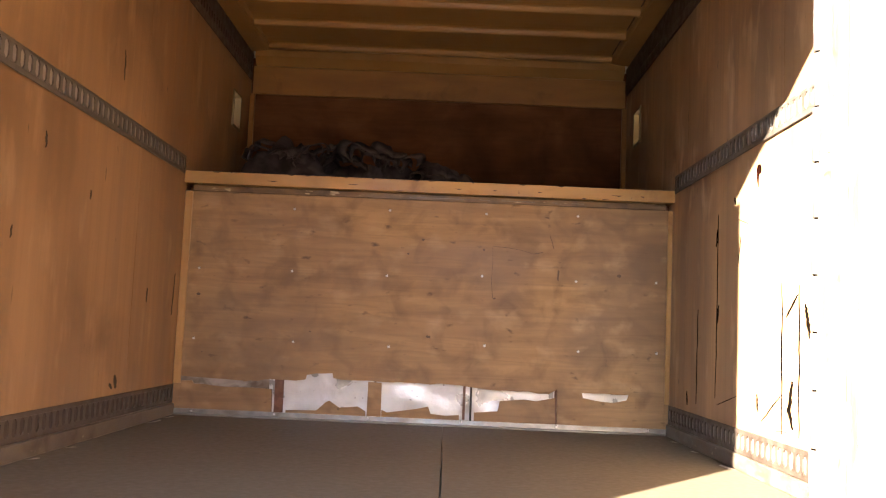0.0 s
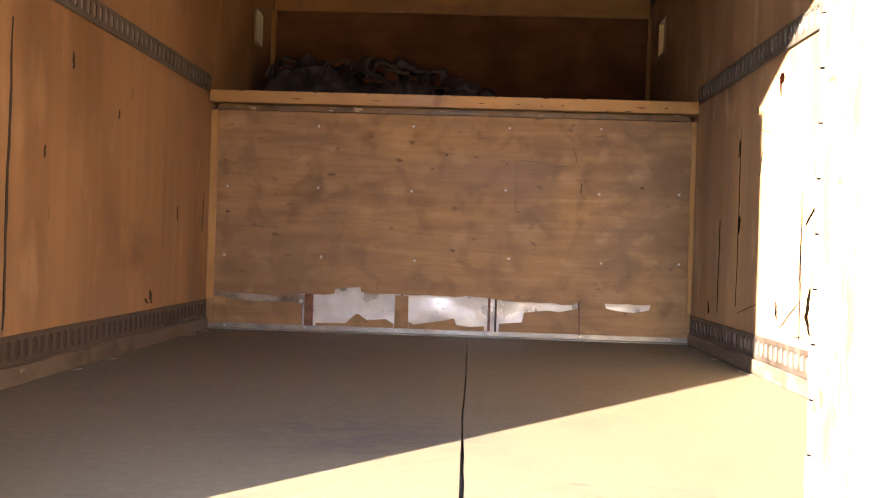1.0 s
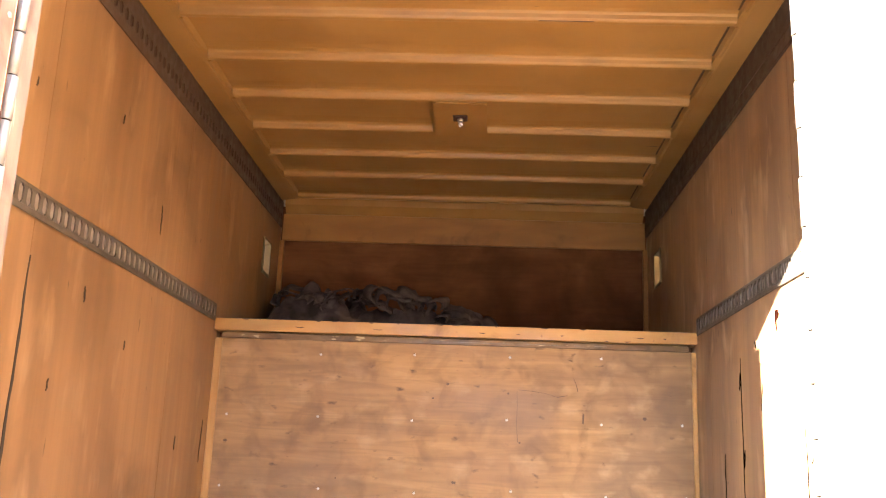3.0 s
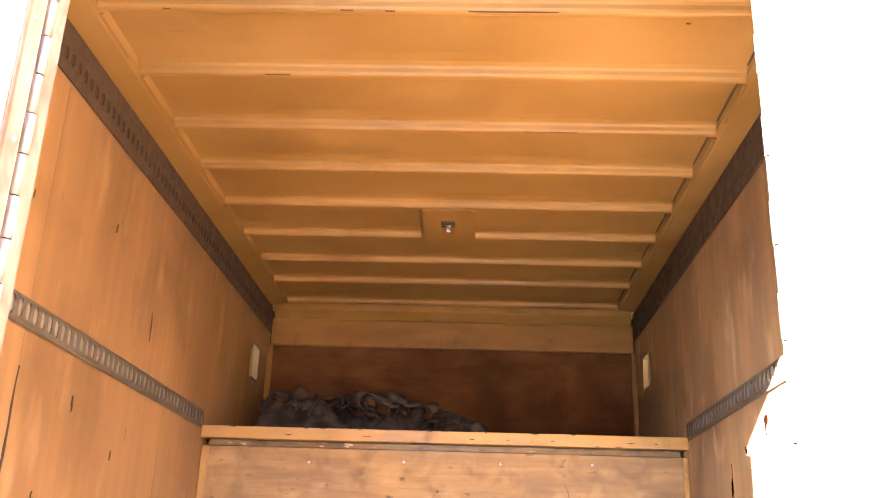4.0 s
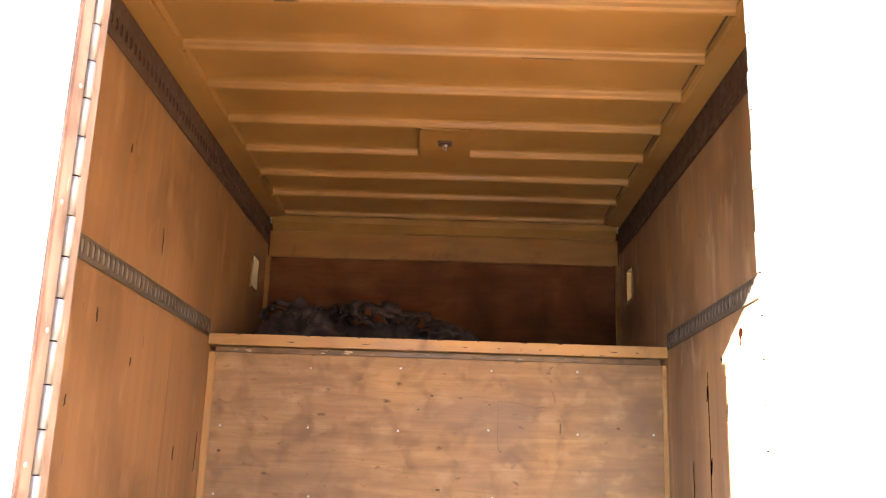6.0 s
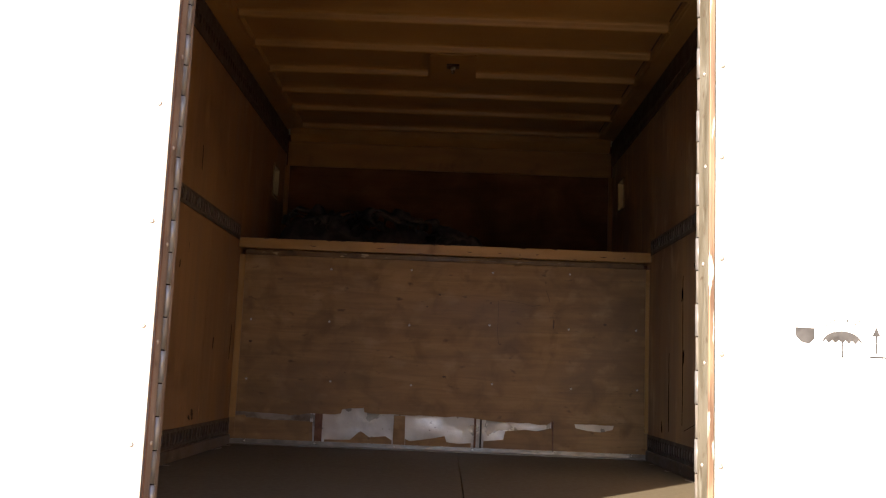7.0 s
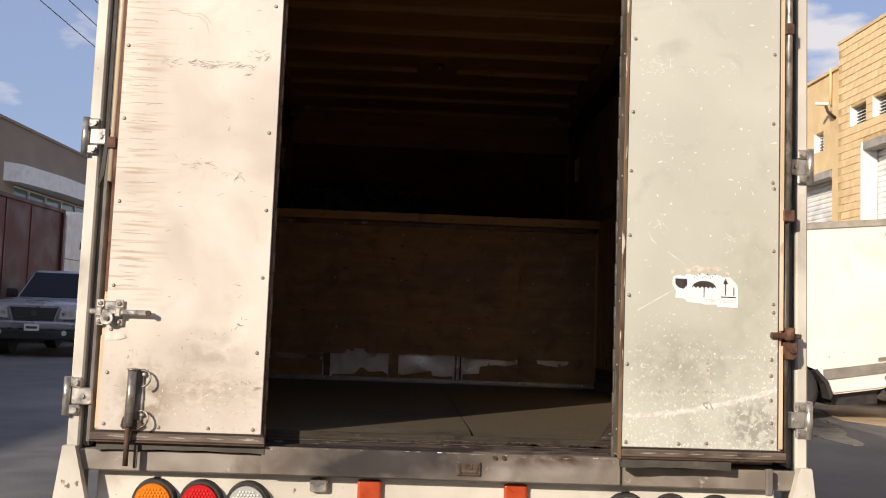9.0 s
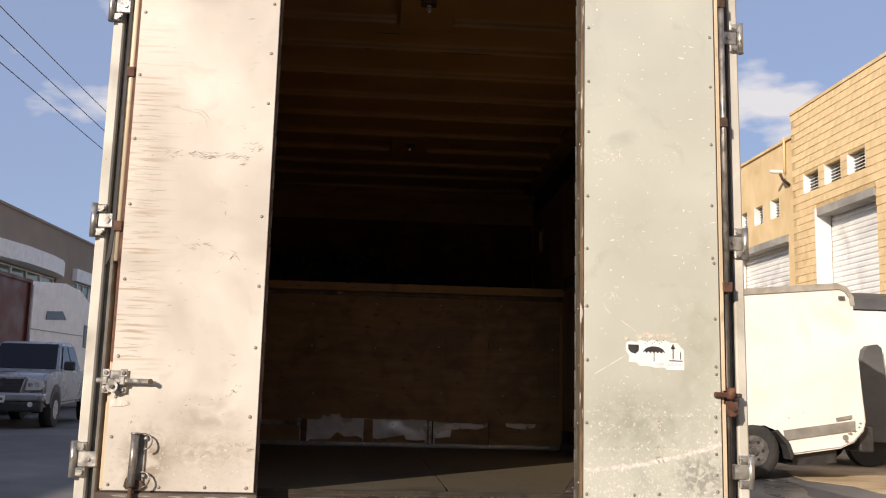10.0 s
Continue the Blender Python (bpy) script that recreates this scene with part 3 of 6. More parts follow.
def dome(bm, c, ax, r, h, seg=10):
    """A low button head at c, rising by h along ax."""
    c, ax = Vector(c), Vector(ax).normalized()
    u = ax.orthogonal().normalized()
    v = ax.cross(u)
    rings = [[bm.verts.new(c + ax * h * k + q * r * (math.cos(i * math.tau / seg) * u + math.sin(i * math.tau / seg) * v)) for i in range(seg)] for q, k in ((1, 0), (0.85, 0.6), (0.45, 0.95))]
    for a0, a1 in zip(rings, rings[1:]):
        for i in range(seg):
            f = bm.faces.new((a0[i], a0[(i + 1) % seg], a1[(i + 1) % seg], a1[i]))
            f.smooth = True
    bm.faces.new(rings[-1])
    return bm


def mesh_of(name, bm, material):
    bmesh.ops.recalc_face_normals(bm, faces=bm.faces)
    me = bpy.data.meshes.new(name)
    bm.to_mesh(me)
    bm.free()
    me.materials.append(material)
    return me


def root_of(ob):
    while ob.parent:
        ob = ob.parent
    return ob


def part(name, bm, material, parent, label=""):
    bmesh.ops.translate(bm, verts=bm.verts, vec=-root_of(parent).location)
    ob = new(name, mesh_of(name, bm, material))
    ob.parent = parent
    return tagged(ob, label)


def piece(name, me, parent, place, turn=(0, 0, 0)):
    """A small piece that shares its mesh with its like."""
    ob = new(name, me)
    ob.parent = parent
    ob.location = Vector(place) - root_of(parent).location
    ob.rotation_euler = turn
    return ob


def thing(name, base, label, category, group="", kind=""):
    ob = new(name)
    ob.empty_display_size = 0.1
    ob.location = base
    return tagged(ob, label, category, group, kind)


def solid(name, bm, material, label, category, kind="", group=""):
    return tagged(new(name, mesh_of(name, bm, material)), label, category, group, kind)


def B():
    return bmesh.new()


# ---------- cargo box: floor, walls, ceiling ----------
W, F, TOP = 1.2, 1.075, 3.27
Y0, YP, YF = 0.18, 3.39, 4.66        # sill, bulkhead, front wall of the alcove
ATTIC = 2.22

rnd = random.Random(4)
bm = B()
box(bm, -1.24, 1.24, Y0, YF + 0.06, 0.93, 1.041)
floor = solid("floor", bm, RUBBER_GREY, "worn grey-brown plywood truck floor with a split seam", "floor", "structure")


def seam(x, side, n=26):
    out = []
    for i in range(n + 1):
        y = Y0 + (YP - Y0) * i / n
        gap = 0.0022 + 0.0034 * max(0, 1 - i / 8)
        out.append((x + 0.006 * math.sin(i * 0.55) * max(0, 1 - i / 16) + side * gap + rnd.uniform(-0.0015, 0.0015), y))
    return out


part("floor_board", prism(B(), [(-W, YP), (-W, Y0)] + seam(0.113, -1), "xy", 1.045, F), FLOOR, floor)
part("floor_board", prism(B(), [(W, Y0), (W, YP)] + seam(0.113, 1)[::-1], "xy", 1.045, F), FLOOR, floor)

VENT = (4.20, 4.40, 2.68, 2.90)


def side_wall(sx, name, ply, label):
    """Outer skin and plywood lining; the lining has a slot for the vent."""
    y0, y1, z0, z1 = VENT
    bm = B()
    xs = sorted((sx * 1.217, sx * 1.243))
    box(bm, *xs, 0.13, y0, 0.98, 3.36)
    box(bm, *xs, y1, YF + 0.06, 0.98, 3.36)
    box(bm, *xs, y0, y1, 0.98, z0)
    box(bm, *xs, y0, y1, z1, 3.36)
    wall = solid(name, bm, BODY, label, "wall", "structure")
    xs = sorted((sx * 1.2165, sx * W))
    if sx < 0:
        low = [(0.185, F), (1.387, F), (1.401, 1.6), (1.4025, 2.14), (1.4025, 2.25), (0.185, 2.25)]
        part("plywood_panel", prism(B(), low, "yz", *xs), ply, wall)
        part("plywood_panel", box(B(), *xs, 0.185, 1.4025, 2.2525, TOP), ply, wall)
        part("plywood_panel", prism(B(), [(1.407, F), (2.72, F), (2.72, TOP), (1.4045, TOP), (1.4045, 2.14), (1.4075, 1.5)], "yz", *xs), ply, wall)
        cuts = [(2.7225, YP)]
    else:
        part("plywood_panel", box(B(), *xs, 0.185, 1.9, F, TOP), ply, wall)
        part("plywood_panel", prism(B(), [(1.9025, F), (2.14, F), (2.14, 2.127), (2.130, 2.132), (2.116, 2.136), (2.112, 2.150), (2.121, 2.166), (2.14, 2.171), (2.14, TOP), (1.9025, TOP)], "yz", *xs), ply, wall)
        part("plywood_panel", prism(B(), [(2.14, F), (3.12, F), (3.12, TOP), (2.14, TOP), (2.14, 2.171), (2.160, 2.170), (2.172, 2.158), (2.170, 2.138), (2.166, 2.110), (2.158, 2.094)], "yz", *xs), ply, wall)
        part("hole_back", box(B(), 1.2022, 1.2162, 2.108, 2.176, 2.090, 2.174), HOLE_RED, wall, "dark reddish hole torn in the plywood")
        cuts = [(3.1225, YP)]
    for c0, c1 in cuts:
        part("plywood_panel", box(B(), *xs, c0, c1, F, TOP), ply, wall)
    bm = B()
    box(bm, *xs, YP + 0.0025, y0, 1.9, TOP)
    box(bm, *xs, y1, YF, 1.9, TOP)
    box(bm, *xs, y0, y1, 1.9, z0)
    box(bm, *xs, y0, y1, z1, TOP)
    part("plywood_panel", bm, ply, wall)
    return wall


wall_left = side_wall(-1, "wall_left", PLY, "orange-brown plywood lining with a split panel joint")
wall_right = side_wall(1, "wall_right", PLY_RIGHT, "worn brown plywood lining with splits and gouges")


def cargo_track(wall, sx, y0, y1, z0, z1, slot0, slot1, face=TRACK, deep=TRACK_SLOT, pitch=0.052):
    """A pressed steel rail with a row of upright slots; its raised face leaves the slots open."""
    x = sx * W
    back = part("cargo_track", box(B(), *sorted((x, x - sx * 0.003)), y0, y1, z0 + 0.004, z1 - 0.004), deep, wall, "dull steel cargo track with upright slots")
    bm = B()
    f = sorted((x - sx * 0.0035, x - sx * 0.0085))
    box(bm, *f, y0, y1, slot1, z1, 0.002)
    box(bm, *f, y0, y1, z0, slot0, 0.002)
    n = int((y1 - y0) / pitch)
    shade = B()
    for i in range(n + 1):
        a, b, r = y0 + i * pitch, min(y0 + i * pitch + 0.4 * pitch, y1), 0.2 * pitch
        c, e = max(a - r, y0), min(b + r, y1)
        prism(bm, [(c, slot0 - 0.001), (a, slot0 + r), (a, slot1 - r), (c, slot1 + 0.001), (e, slot1 + 0.001), (b, slot1 - r), (b, slot0 + r), (e, slot0 - 0.001)], "yz", *f)
        # dark strip that paints the shadow along each slot's near edge
        if b + 0.012 < y1:
            box(shade, *sorted((x - sx * 0.0028, x - sx * 0.0045)), b - 0.002, b + 0.15 * pitch, slot0 + 0.5 * r, slot1 - 0.5 * r)
    part("slot_face", bm, face, back)
    if face == TRACK:
        part("slot_lip", shade, TOP_SLOT, back, "dark strip painting the shadow inside each slot")


for wall, sx in ((wall_left, -1), (wall_right, 1)):
    cargo_track(wall, sx, 0.19, YP - 0.062, 2.240, 2.328, 2.261, 2.315, pitch=0.0505)
    # slot backs: dark on the left wall, pale on the right
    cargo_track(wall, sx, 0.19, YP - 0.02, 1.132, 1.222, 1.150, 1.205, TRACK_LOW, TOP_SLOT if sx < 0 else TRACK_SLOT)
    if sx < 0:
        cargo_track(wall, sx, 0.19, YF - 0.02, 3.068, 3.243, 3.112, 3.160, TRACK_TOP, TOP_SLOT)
    else:
        rail = part("top_rail", box(B(), 1.187, W, 0.19, YF - 0.02, 3.068, 3.243, 0.002), TRACK_TOP, wall, "dark steel rail under the ceiling")
        part("rail_fold", box(B(), 1.183, 1.1865, 0.19, YF - 0.02, 3.118, 3.124, 0.001), TRACK_TOP, rail)
    part("kick_board", box(B(), *sorted((sx * W, sx * (W - 0.018))), 0.19, YP - 0.02, F, 1.131, 0.004), KICK, wall, "dented metal kick strip at the floor")

for sx, y, ln in ((-1, 2.95, 0.16), (-1, 3.2, 0.10), (-1, 2.1, 0.03), (1, 3.1, 0.05), (1, 2.75, 0.06), (1, 2.3, 0.12), (-1, 1.8, 0.05)):
    part("paint_smear", prism(B(), [(sx * 1.18, y), (sx * 1.172, y + 0.3 * ln), (sx * 1.165, y + ln), (sx * 1.150, y + 0.8 * ln), (sx * 1.158, y + 0.3 * ln)], "xy", F - 0.001, F + 0.0008), WEAR_DULL, floor, "pale paint smear on the floor edge")

def floor_marks(n, xs, ys, size, material, seed, label, long=3.0):
    """Short scuffs and flakes strewn over the floor boards."""
    rf = random.Random(seed)
    bm = B()
    for _ in range(n):
        x, y, an, q = rf.uniform(*xs), rf.uniform(*ys), rf.uniform(-0.5, 0.5), size * rf.uniform(0.3, 1.0)
        if abs(x - 0.113) < 0.03:
            continue
        ln = 1.0 + long * rf.random() ** 2
        pts = []
        for k in range(8):
            t = k * math.tau / 8
            u, v = q * ln * math.cos(t) * rf.uniform(0.6, 1.2), q * math.sin(t) * rf.uniform(0.5, 1.2)
            pts.append((x + u * math.cos(an) - v * math.sin(an), y + u * math.sin(an) + v * math.cos(an)))
        prism(bm, pts, "xy", F - 0.002, F + 0.0001 + 0.0001 * rf.random())
    part("scuff", bm, material, floor, label)


floor_marks(70, (-0.55, 1.05), (0.22, 1.3), 0.0055, FLOOR_DARK, 3, "dark scuffs on the floor")
floor_marks(26, (-0.3, 0.1), (0.22, 0.4), 0.010, FLOOR_DARK, 4, "dark scuffs on the floor")
floor_marks(70, (-0.8, 1.1), (0.2, 1.6), 0.0024, FLOOR_PALE, 5, "pale flakes on the floor", 1.2)
floor_marks(20, (0.3, 0.55), (0.22, 0.40), 0.009, FLOOR_DARK, 6, "dark scuffs on the floor")

# splits and gouges in the linings
def split(wall, sx, pts, w, material=DARK):
    """A ragged upright split along pts (y, z)."""
    rr = random.Random(int(abs(pts[0][0]) * 977))
    left, right = [], []
    n = 14
    for i in range(n + 1):
        u = i / n * (len(pts) - 1)
        k = min(int(u), len(pts) - 2)
        y = pts[k][0] + (pts[k + 1][0] - pts[k][0]) * (u - k) + rr.uniform(-0.004, 0.004)
        z = pts[k][1] + (pts[k + 1][1] - pts[k][1]) * (u - k)
        h = w * (0.25 + 0.75 * math.sin(math.pi * (i + 0.4) / (n + 0.8))) * rr.uniform(0.6, 1.2)
        left.append((y - h, z))
        right.append((y + h, z))
    part("split", prism(B(), left + right[::-1], "yz", *sorted((sx * (W + 0.001), sx * (W - 0.0022)))), material, wall, "ragged dark split in the plywood")


for pts, w in (([(2.625, 1.31), (2.62, 1.7), (2.62, 2.05)], 0.005), ([(2.905, 1.265), (2.9, 1.67)], 0.005), ([(1.89, 1.245), (1.90, 1.735)], 0.007),
               ([(1.745, 1.25), (1.75, 1.72)], 0.006), ([(2.62, 1.60), (2.60, 1.68)], 0.014), ([(1.86, 1.62), (1.765, 1.69)], 0.012),
               ([(2.36, 1.82), (2.33, 1.93)], 0.006), ([(2.60, 1.285), (2.36, 1.335)], 0.008),
               ([(2.08, 1.27), (1.90, 1.37)], 0.007), ([(1.95, 1.25), (1.84, 1.26)], 0.018), ([(2.25, 1.97), (2.36, 2.0)], 0.004), ([(3.05, 1.25), (3.06, 1.31)], 0.01), ([(1.80, 1.27), (1.83, 1.33), (1.80, 1.42)], 0.02), ([(2.12, 1.30), (2.13, 1.36)], 0.009), ([(2.40, 2.06), (2.41, 2.09)], 0.012), ([(1.66, 1.55), (1.70, 1.66)], 0.02), ([(2.64, 1.92), (2.63, 1.99)], 0.012)):
    split(wall_right, 1, pts, 0.72 * w, DEEP_SPLIT)
for pts, w in (([(1.401, 1.24), (1.403, 1.7), (1.4035, 2.13)], 0.0075), ([(1.807, 2.06), (1.805, 2.115)], 0.006), ([(2.446, 2.46), (2.44, 2.58)], 0.005), ([(2.60, 1.245), (2.585, 1.30)], 0.016),
               ([(2.56, 1.245), (2.53, 1.27)], 0.014), ([(3.28, 1.55), (3.30, 1.75)], 0.005), ([(1.62, 1.75), (1.622, 1.79)], 0.004), ([(2.2, 1.95), (2.205, 1.985)], 0.006),
               ([(2.9, 1.60), (2.905, 1.66)], 0.006), ([(1.3, 2.62), (1.303, 2.65)], 0.004), ([(1.95, 2.75), (1.952, 2.79)], 0.005)):
    split(wall_left, -1, pts, w)

# front wall of the alcove, its floor and trims
bm = box(B(), -1.217, 1.217, YF + 0.012, YF + 0.06, 1.9, 3.36)
wall_front = solid("wall_front", bm, BODY, "dark brown plywood front wall of the cab alcove", "wall", "structure")
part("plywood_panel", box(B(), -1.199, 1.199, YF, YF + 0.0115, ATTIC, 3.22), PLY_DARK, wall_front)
part("top_board", box(B(), -1.185, 1.185, YF - 0.02, YF - 0.0005, 2.985, 3.165, 0.003), PINE_FRONT, wall_front, "pale pine board along the ceiling")
part("cornice", prism(B(), [(YF - 0.02, 3.167), (YF - 0.075, 3.215), (YF - 0.075, 3.2795), (YF - 0.0005, 3.2795), (YF - 0.0005, 3.167)], "yz", -1.17, 1.17), CEIL, wall_front)
for sx in (-1, 1):
    part("corner_strip", box(B(), *sorted((sx * 1.168, sx * 1.198)), YF - 0.03, YF - 0.001, ATTIC + 0.001, 2.984, 0.003), PINE_FRONT, wall_front, "pale pine corner strip")
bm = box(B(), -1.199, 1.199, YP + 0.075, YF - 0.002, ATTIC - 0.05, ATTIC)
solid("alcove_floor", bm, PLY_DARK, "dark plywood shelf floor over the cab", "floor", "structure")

# bulkhead: torn plywood over a pale sheet
def dented_sheet(x0, x1, z0, z1, y0, y1, nx, nz):
    """A thin metal sheet, its face buckled by a few shallow dents."""
    bm = B()
    grid = []
    for j in range(nz + 1):
        row = []
        for i in range(nx + 1):
            x, z = x0 + (x1 - x0) * i / nx, z0 + (z1 - z0) * j / nz
            low = max(0.0, min(1.0, (1.42 - z) / 0.1))
            d = 0.006 * noise.noise(Vector((x * 7.5, z * 9, 2.2))) + 0.0035 * noise.noise(Vector((x * 19, z * 21, 7.7)))
            row.append(bm.verts.new((x, y0 + low * max(-0.013, min(0.013, d)), z)))
        grid.append(row)
    back = [bm.verts.new(p) for p in ((x0, y1, z0), (x1, y1, z0), (x1, y1, z1), (x0, y1, z1))]
    for j in range(nz):
        for i in range(nx):
            bm.faces.new((grid[j][i], grid[j][i + 1], grid[j + 1][i + 1], grid[j + 1][i])).smooth = True
    bm.faces.new(back[::-1])
    bm.faces.new([*grid[0], back[1], back[0]][::-1])
    bm.faces.new([*grid[-1][::-1], back[3], back[2]][::-1])
    bm.faces.new([*[r[0] for r in grid][::-1], back[0], back[3]][::-1])
    bm.faces.new([*[r[-1] for r in grid], back[2], back[1]][::-1])
    return bm


bm = dented_sheet(-1.199, 1.199, F + 0.001, ATTIC - 0.051, YP + 0.026, YP + 0.05, 120, 56)
wall_bulkhead = solid("wall_bulkhead", bm, SHEET, "brown plywood bulkhead torn open along its foot", "wall", "structure")


def ragged(p0, p1, n, amp, rr):
    return [(p0[0] + (p1[0] - p0[0]) * i / n + (rr.uniform(-0.3, 0.3) * amp if 0 < i < n else 0), p0[1] + (p1[1] - p0[1]) * i / n + (rr.uniform(-1, 1) * amp if 0 < i < n else 0)) for i in range(n + 1)]


rr = random.Random(11)
edge = [(-1.198, 1.262)]
for p, q, n in (((-1.11, 1.258), (-0.86, 1.250), 5), ((-0.86, 1.245), (-0.72, 1.262), 4), ((-0.655, 1.262), (-0.56, 1.268), 2), ((-0.555, 1.290), (-0.43, 1.304), 3),
                ((-0.425, 1.280), (-0.26, 1.276), 4), ((-0.20, 1.272), (0.19, 1.272), 8), ((0.26, 1.264), (0.62, 1.250), 7), ((0.66, 1.274), (0.78, 1.262), 2), ((0.79, 1.262), (1.0, 1.262), 4)):
    edge += ragged(p, q, n, 0.005, rr)
edge.append((1.198, 1.25))
part("plywood_panel", prism(B(), edge + [(1.198, ATTIC - 0.052), (-1.198, ATTIC - 0.052)], "xz", YP, YP + 0.011), PLY_PANEL, wall_bulkhead, "water-stained brown plywood sheet")
# what is left of the sheet below the tears
for top, x0, x1 in ((ragged((-1.198, 1.236), (-1.11, 1.240), 2, 0.002, rr) + ragged((-1.10, 1.225), (-0.72, 1.214), 8, 0.004, rr), -1.198, -0.715),
                    ([(-0.648, 1.118), (-0.50, 1.122), (-0.455, 1.165), (-0.44, 1.172), (-0.39, 1.140), (-0.30, 1.150), (-0.262, 1.128)], -0.648, -0.262),
                    ([(-0.255, 1.27), (-0.19, 1.268)], -0.256, -0.187),
                    ([(-0.185, 1.14), (-0.16, 1.127), (-0.02, 1.150), (0.04, 1.164), (0.052, 1.130), (0.12, 1.124), (0.19, 1.130)], -0.185, 0.192),
                    ([(0.262, 1.145), (0.375, 1.156), (0.385, 1.205), (0.50, 1.218), (0.56, 1.212), (0.65, 1.232)], 0.262, 0.655),
                    ([(0.66, 1.285), (0.70, 1.28), (0.775, 1.275), (0.786, 1.238), (0.85, 1.226), (0.93, 1.220), (0.998, 1.236), (1.01, 1.272), (1.06, 1.27), (1.198, 1.262)], 0.66, 1.198)):
    part("torn_strip", prism(B(), [(x0, F + 0.003), *[p for p in top if x0 <= p[0] <= x1], (x1, F + 0.003)], "xz", YP + 0.001, YP + 0.011), PLY_PANEL, wall_bulkhead, "torn remnant of plywood")
for x, w in ((-0.687, 0.042), (-0.222, 0.010), (0.212, 0.012), (0.245, 0.010), (0.655, 0.012)):
    part("stud", box(B(), x - w / 2, x + w / 2, YP + 0.012, YP + 0.031, F + 0.01, 1.33), RUST if w > 0.011 else DARK, wall_bulkhead, "rusty stud behind the tear")
part("stained_sheet", box(B(), -1.19, -0.735, YP + 0.0115, YP + 0.0128, 1.16, 1.30), STAINED, wall_bulkhead, "stained dull metal in the tear")
part("header_beam", box(B(), -1.197, 1.197, YP - 0.055, YP + 0.074, 2.198, 2.258, 0.004, 2), PINE, wall_bulkhead, "pale pine header with chipped edge")
rr2 = random.Random(5)
for k in range(22):
    x = -1.1 + 2.2 * (k + rr2.uniform(0.1, 0.9)) / 22
    w = rr2.uniform(0.006, 0.028)
    z = rr2.choice((2.2575, 2.2575, 2.2025, 2.2225))
    part("chip", prism(B(), [(x - w, z + 0.001), (x - 0.5 * w, z - 0.004 * rr2.random() - 0.001), (x + 0.3 * w, z - 0.006 * rr2.random() - 0.001), (x + w, z + 0.001)], "xz", YP - 0.0558, YP - 0.053), CRACK, wall_bulkhead)
part("steel_strip", box(B(), -1.165, 1.165, YP - 0.012, YP - 0.001, 2.165, 2.197, 0.003), HEAD_STRIP, wall_bulkhead, "dark steel strip under the header")
for x0, x1 in ((-0.1, 0.30), (0.36, 0.52), (0.60, 0.63), (0.70, 0.76)):
    part("scuffed_lip", box(B(), x0, x1, YP - 0.0145, YP - 0.0125, 2.177 + 0.002 * x0, 2.181 + 0.002 * x0), KICK, wall_bulkhead)
for sx in (-1, 1):
    w0 = 1.162 if sx < 0 else 1.176
    part("side_strip", box(B(), *sorted((sx * w0, sx * 1.1985)), YP - 0.014, YP - 0.001, 1.225, 2.164, 0.003), PINE_UP, wall_bulkhead, "pale pine edge strip")
    part("side_strip", box(B(), *sorted((sx * w0, sx * 1.1985)), YP - 0.006, YP - 0.001, F + 0.03, 1.2245, 0.002), PLY_PANEL, wall_bulkhead)
bm = B()
prism(bm, [(YP - 0.032, F + 0.001), (YP - 0.032, F + 0.006), (YP - 0.009, F + 0.009), (YP - 0.006, F + 0.031), (YP - 0.0012, F + 0.031), (YP - 0.0012, F + 0.001)], "yz", -1.197, 1.197)
base_angle = part("base_angle", bm, ALU, wall_bulkhead, "dull aluminium angle along the floor")
nail = mesh_of("nail", dome(B(), (0, 0, 0), (0, -1, 0), 0.0075, 0.004, 8), NAIL)
for z, xs in ((2.115, (-0.66, -0.19, 0.285, 0.735)), (1.795, (-1.11, -0.655, -0.19, 0.275, 0.735, 1.125)), (1.455, (-1.115, -0.63, -0.165, 0.30, 0.755, 1.135))):
    for x in xs:
        piece("nail", nail, wall_bulkhead, (x, YP, z + 0.03 * x * 0.5 - 0.0 + rr.uniform(-0.01, 0.01)))
for x in (-1.1, -0.7, -0.25, 0.20, 0.66, 1.1):
    piece("nail", nail, wall_bulkhead, (x, YP - 0.008, F + 0.022))


def scratch(pts, w=0.0018):
    lo, hi = [], []
    for x, z in pts:
        k = w * rr.uniform(0.5, 1.3)
        lo.append((x - 0.7 * k, z + 0.7 * k))
        hi.append((x + 0.7 * k, z - 0.7 * k))
    part("scratch", prism(B(), lo + hi[::-1], "xz", YP - 0.0015, YP + 0.001), CRACK, wall_bulkhead, "dark gouge in the plywood")


scratch([(0.33, 1.70), (0.322, 1.78), (0.325, 1.88), (0.322, 1.95)])
scratch([(0.325, 1.955), (0.40, 1.95), (0.47, 1.94), (0.52, 1.925), (0.57, 1.935)], 0.002)
scratch([(0.60, 2.02), (0.615, 1.98), (0.62, 1.955)], 0.003)
scratch([(0.645, 1.80), (0.648, 1.85)], 0.005)
for x, z, w in ((-0.02, 1.972, 0.010), (-0.09, 1.90, 0.008), (0.28, 1.935, 0.008), (0.945, 1.835, 0.012), (-1.105, 1.66, 0.011), (0.02, 1.50, 0.010), (0.03, 1.50, 0.008), (-0.55, 1.50, 0.005), (0.34, 1.70, 0.008), (-1.07, 1.38, 0.004)):
    part("knot", prism(B(), [(x + w * 0.85 * math.cos(k) * rr.uniform(0.7, 1.2), z + w * 0.7 * math.sin(k) * rr.uniform(0.6, 1.1)) for k in [i * math.tau / 9 for i in range(9)]], "xz", YP - 0.0012, YP + 0.001), CRACK, wall_bulkhead, "dark knot in the plywood")

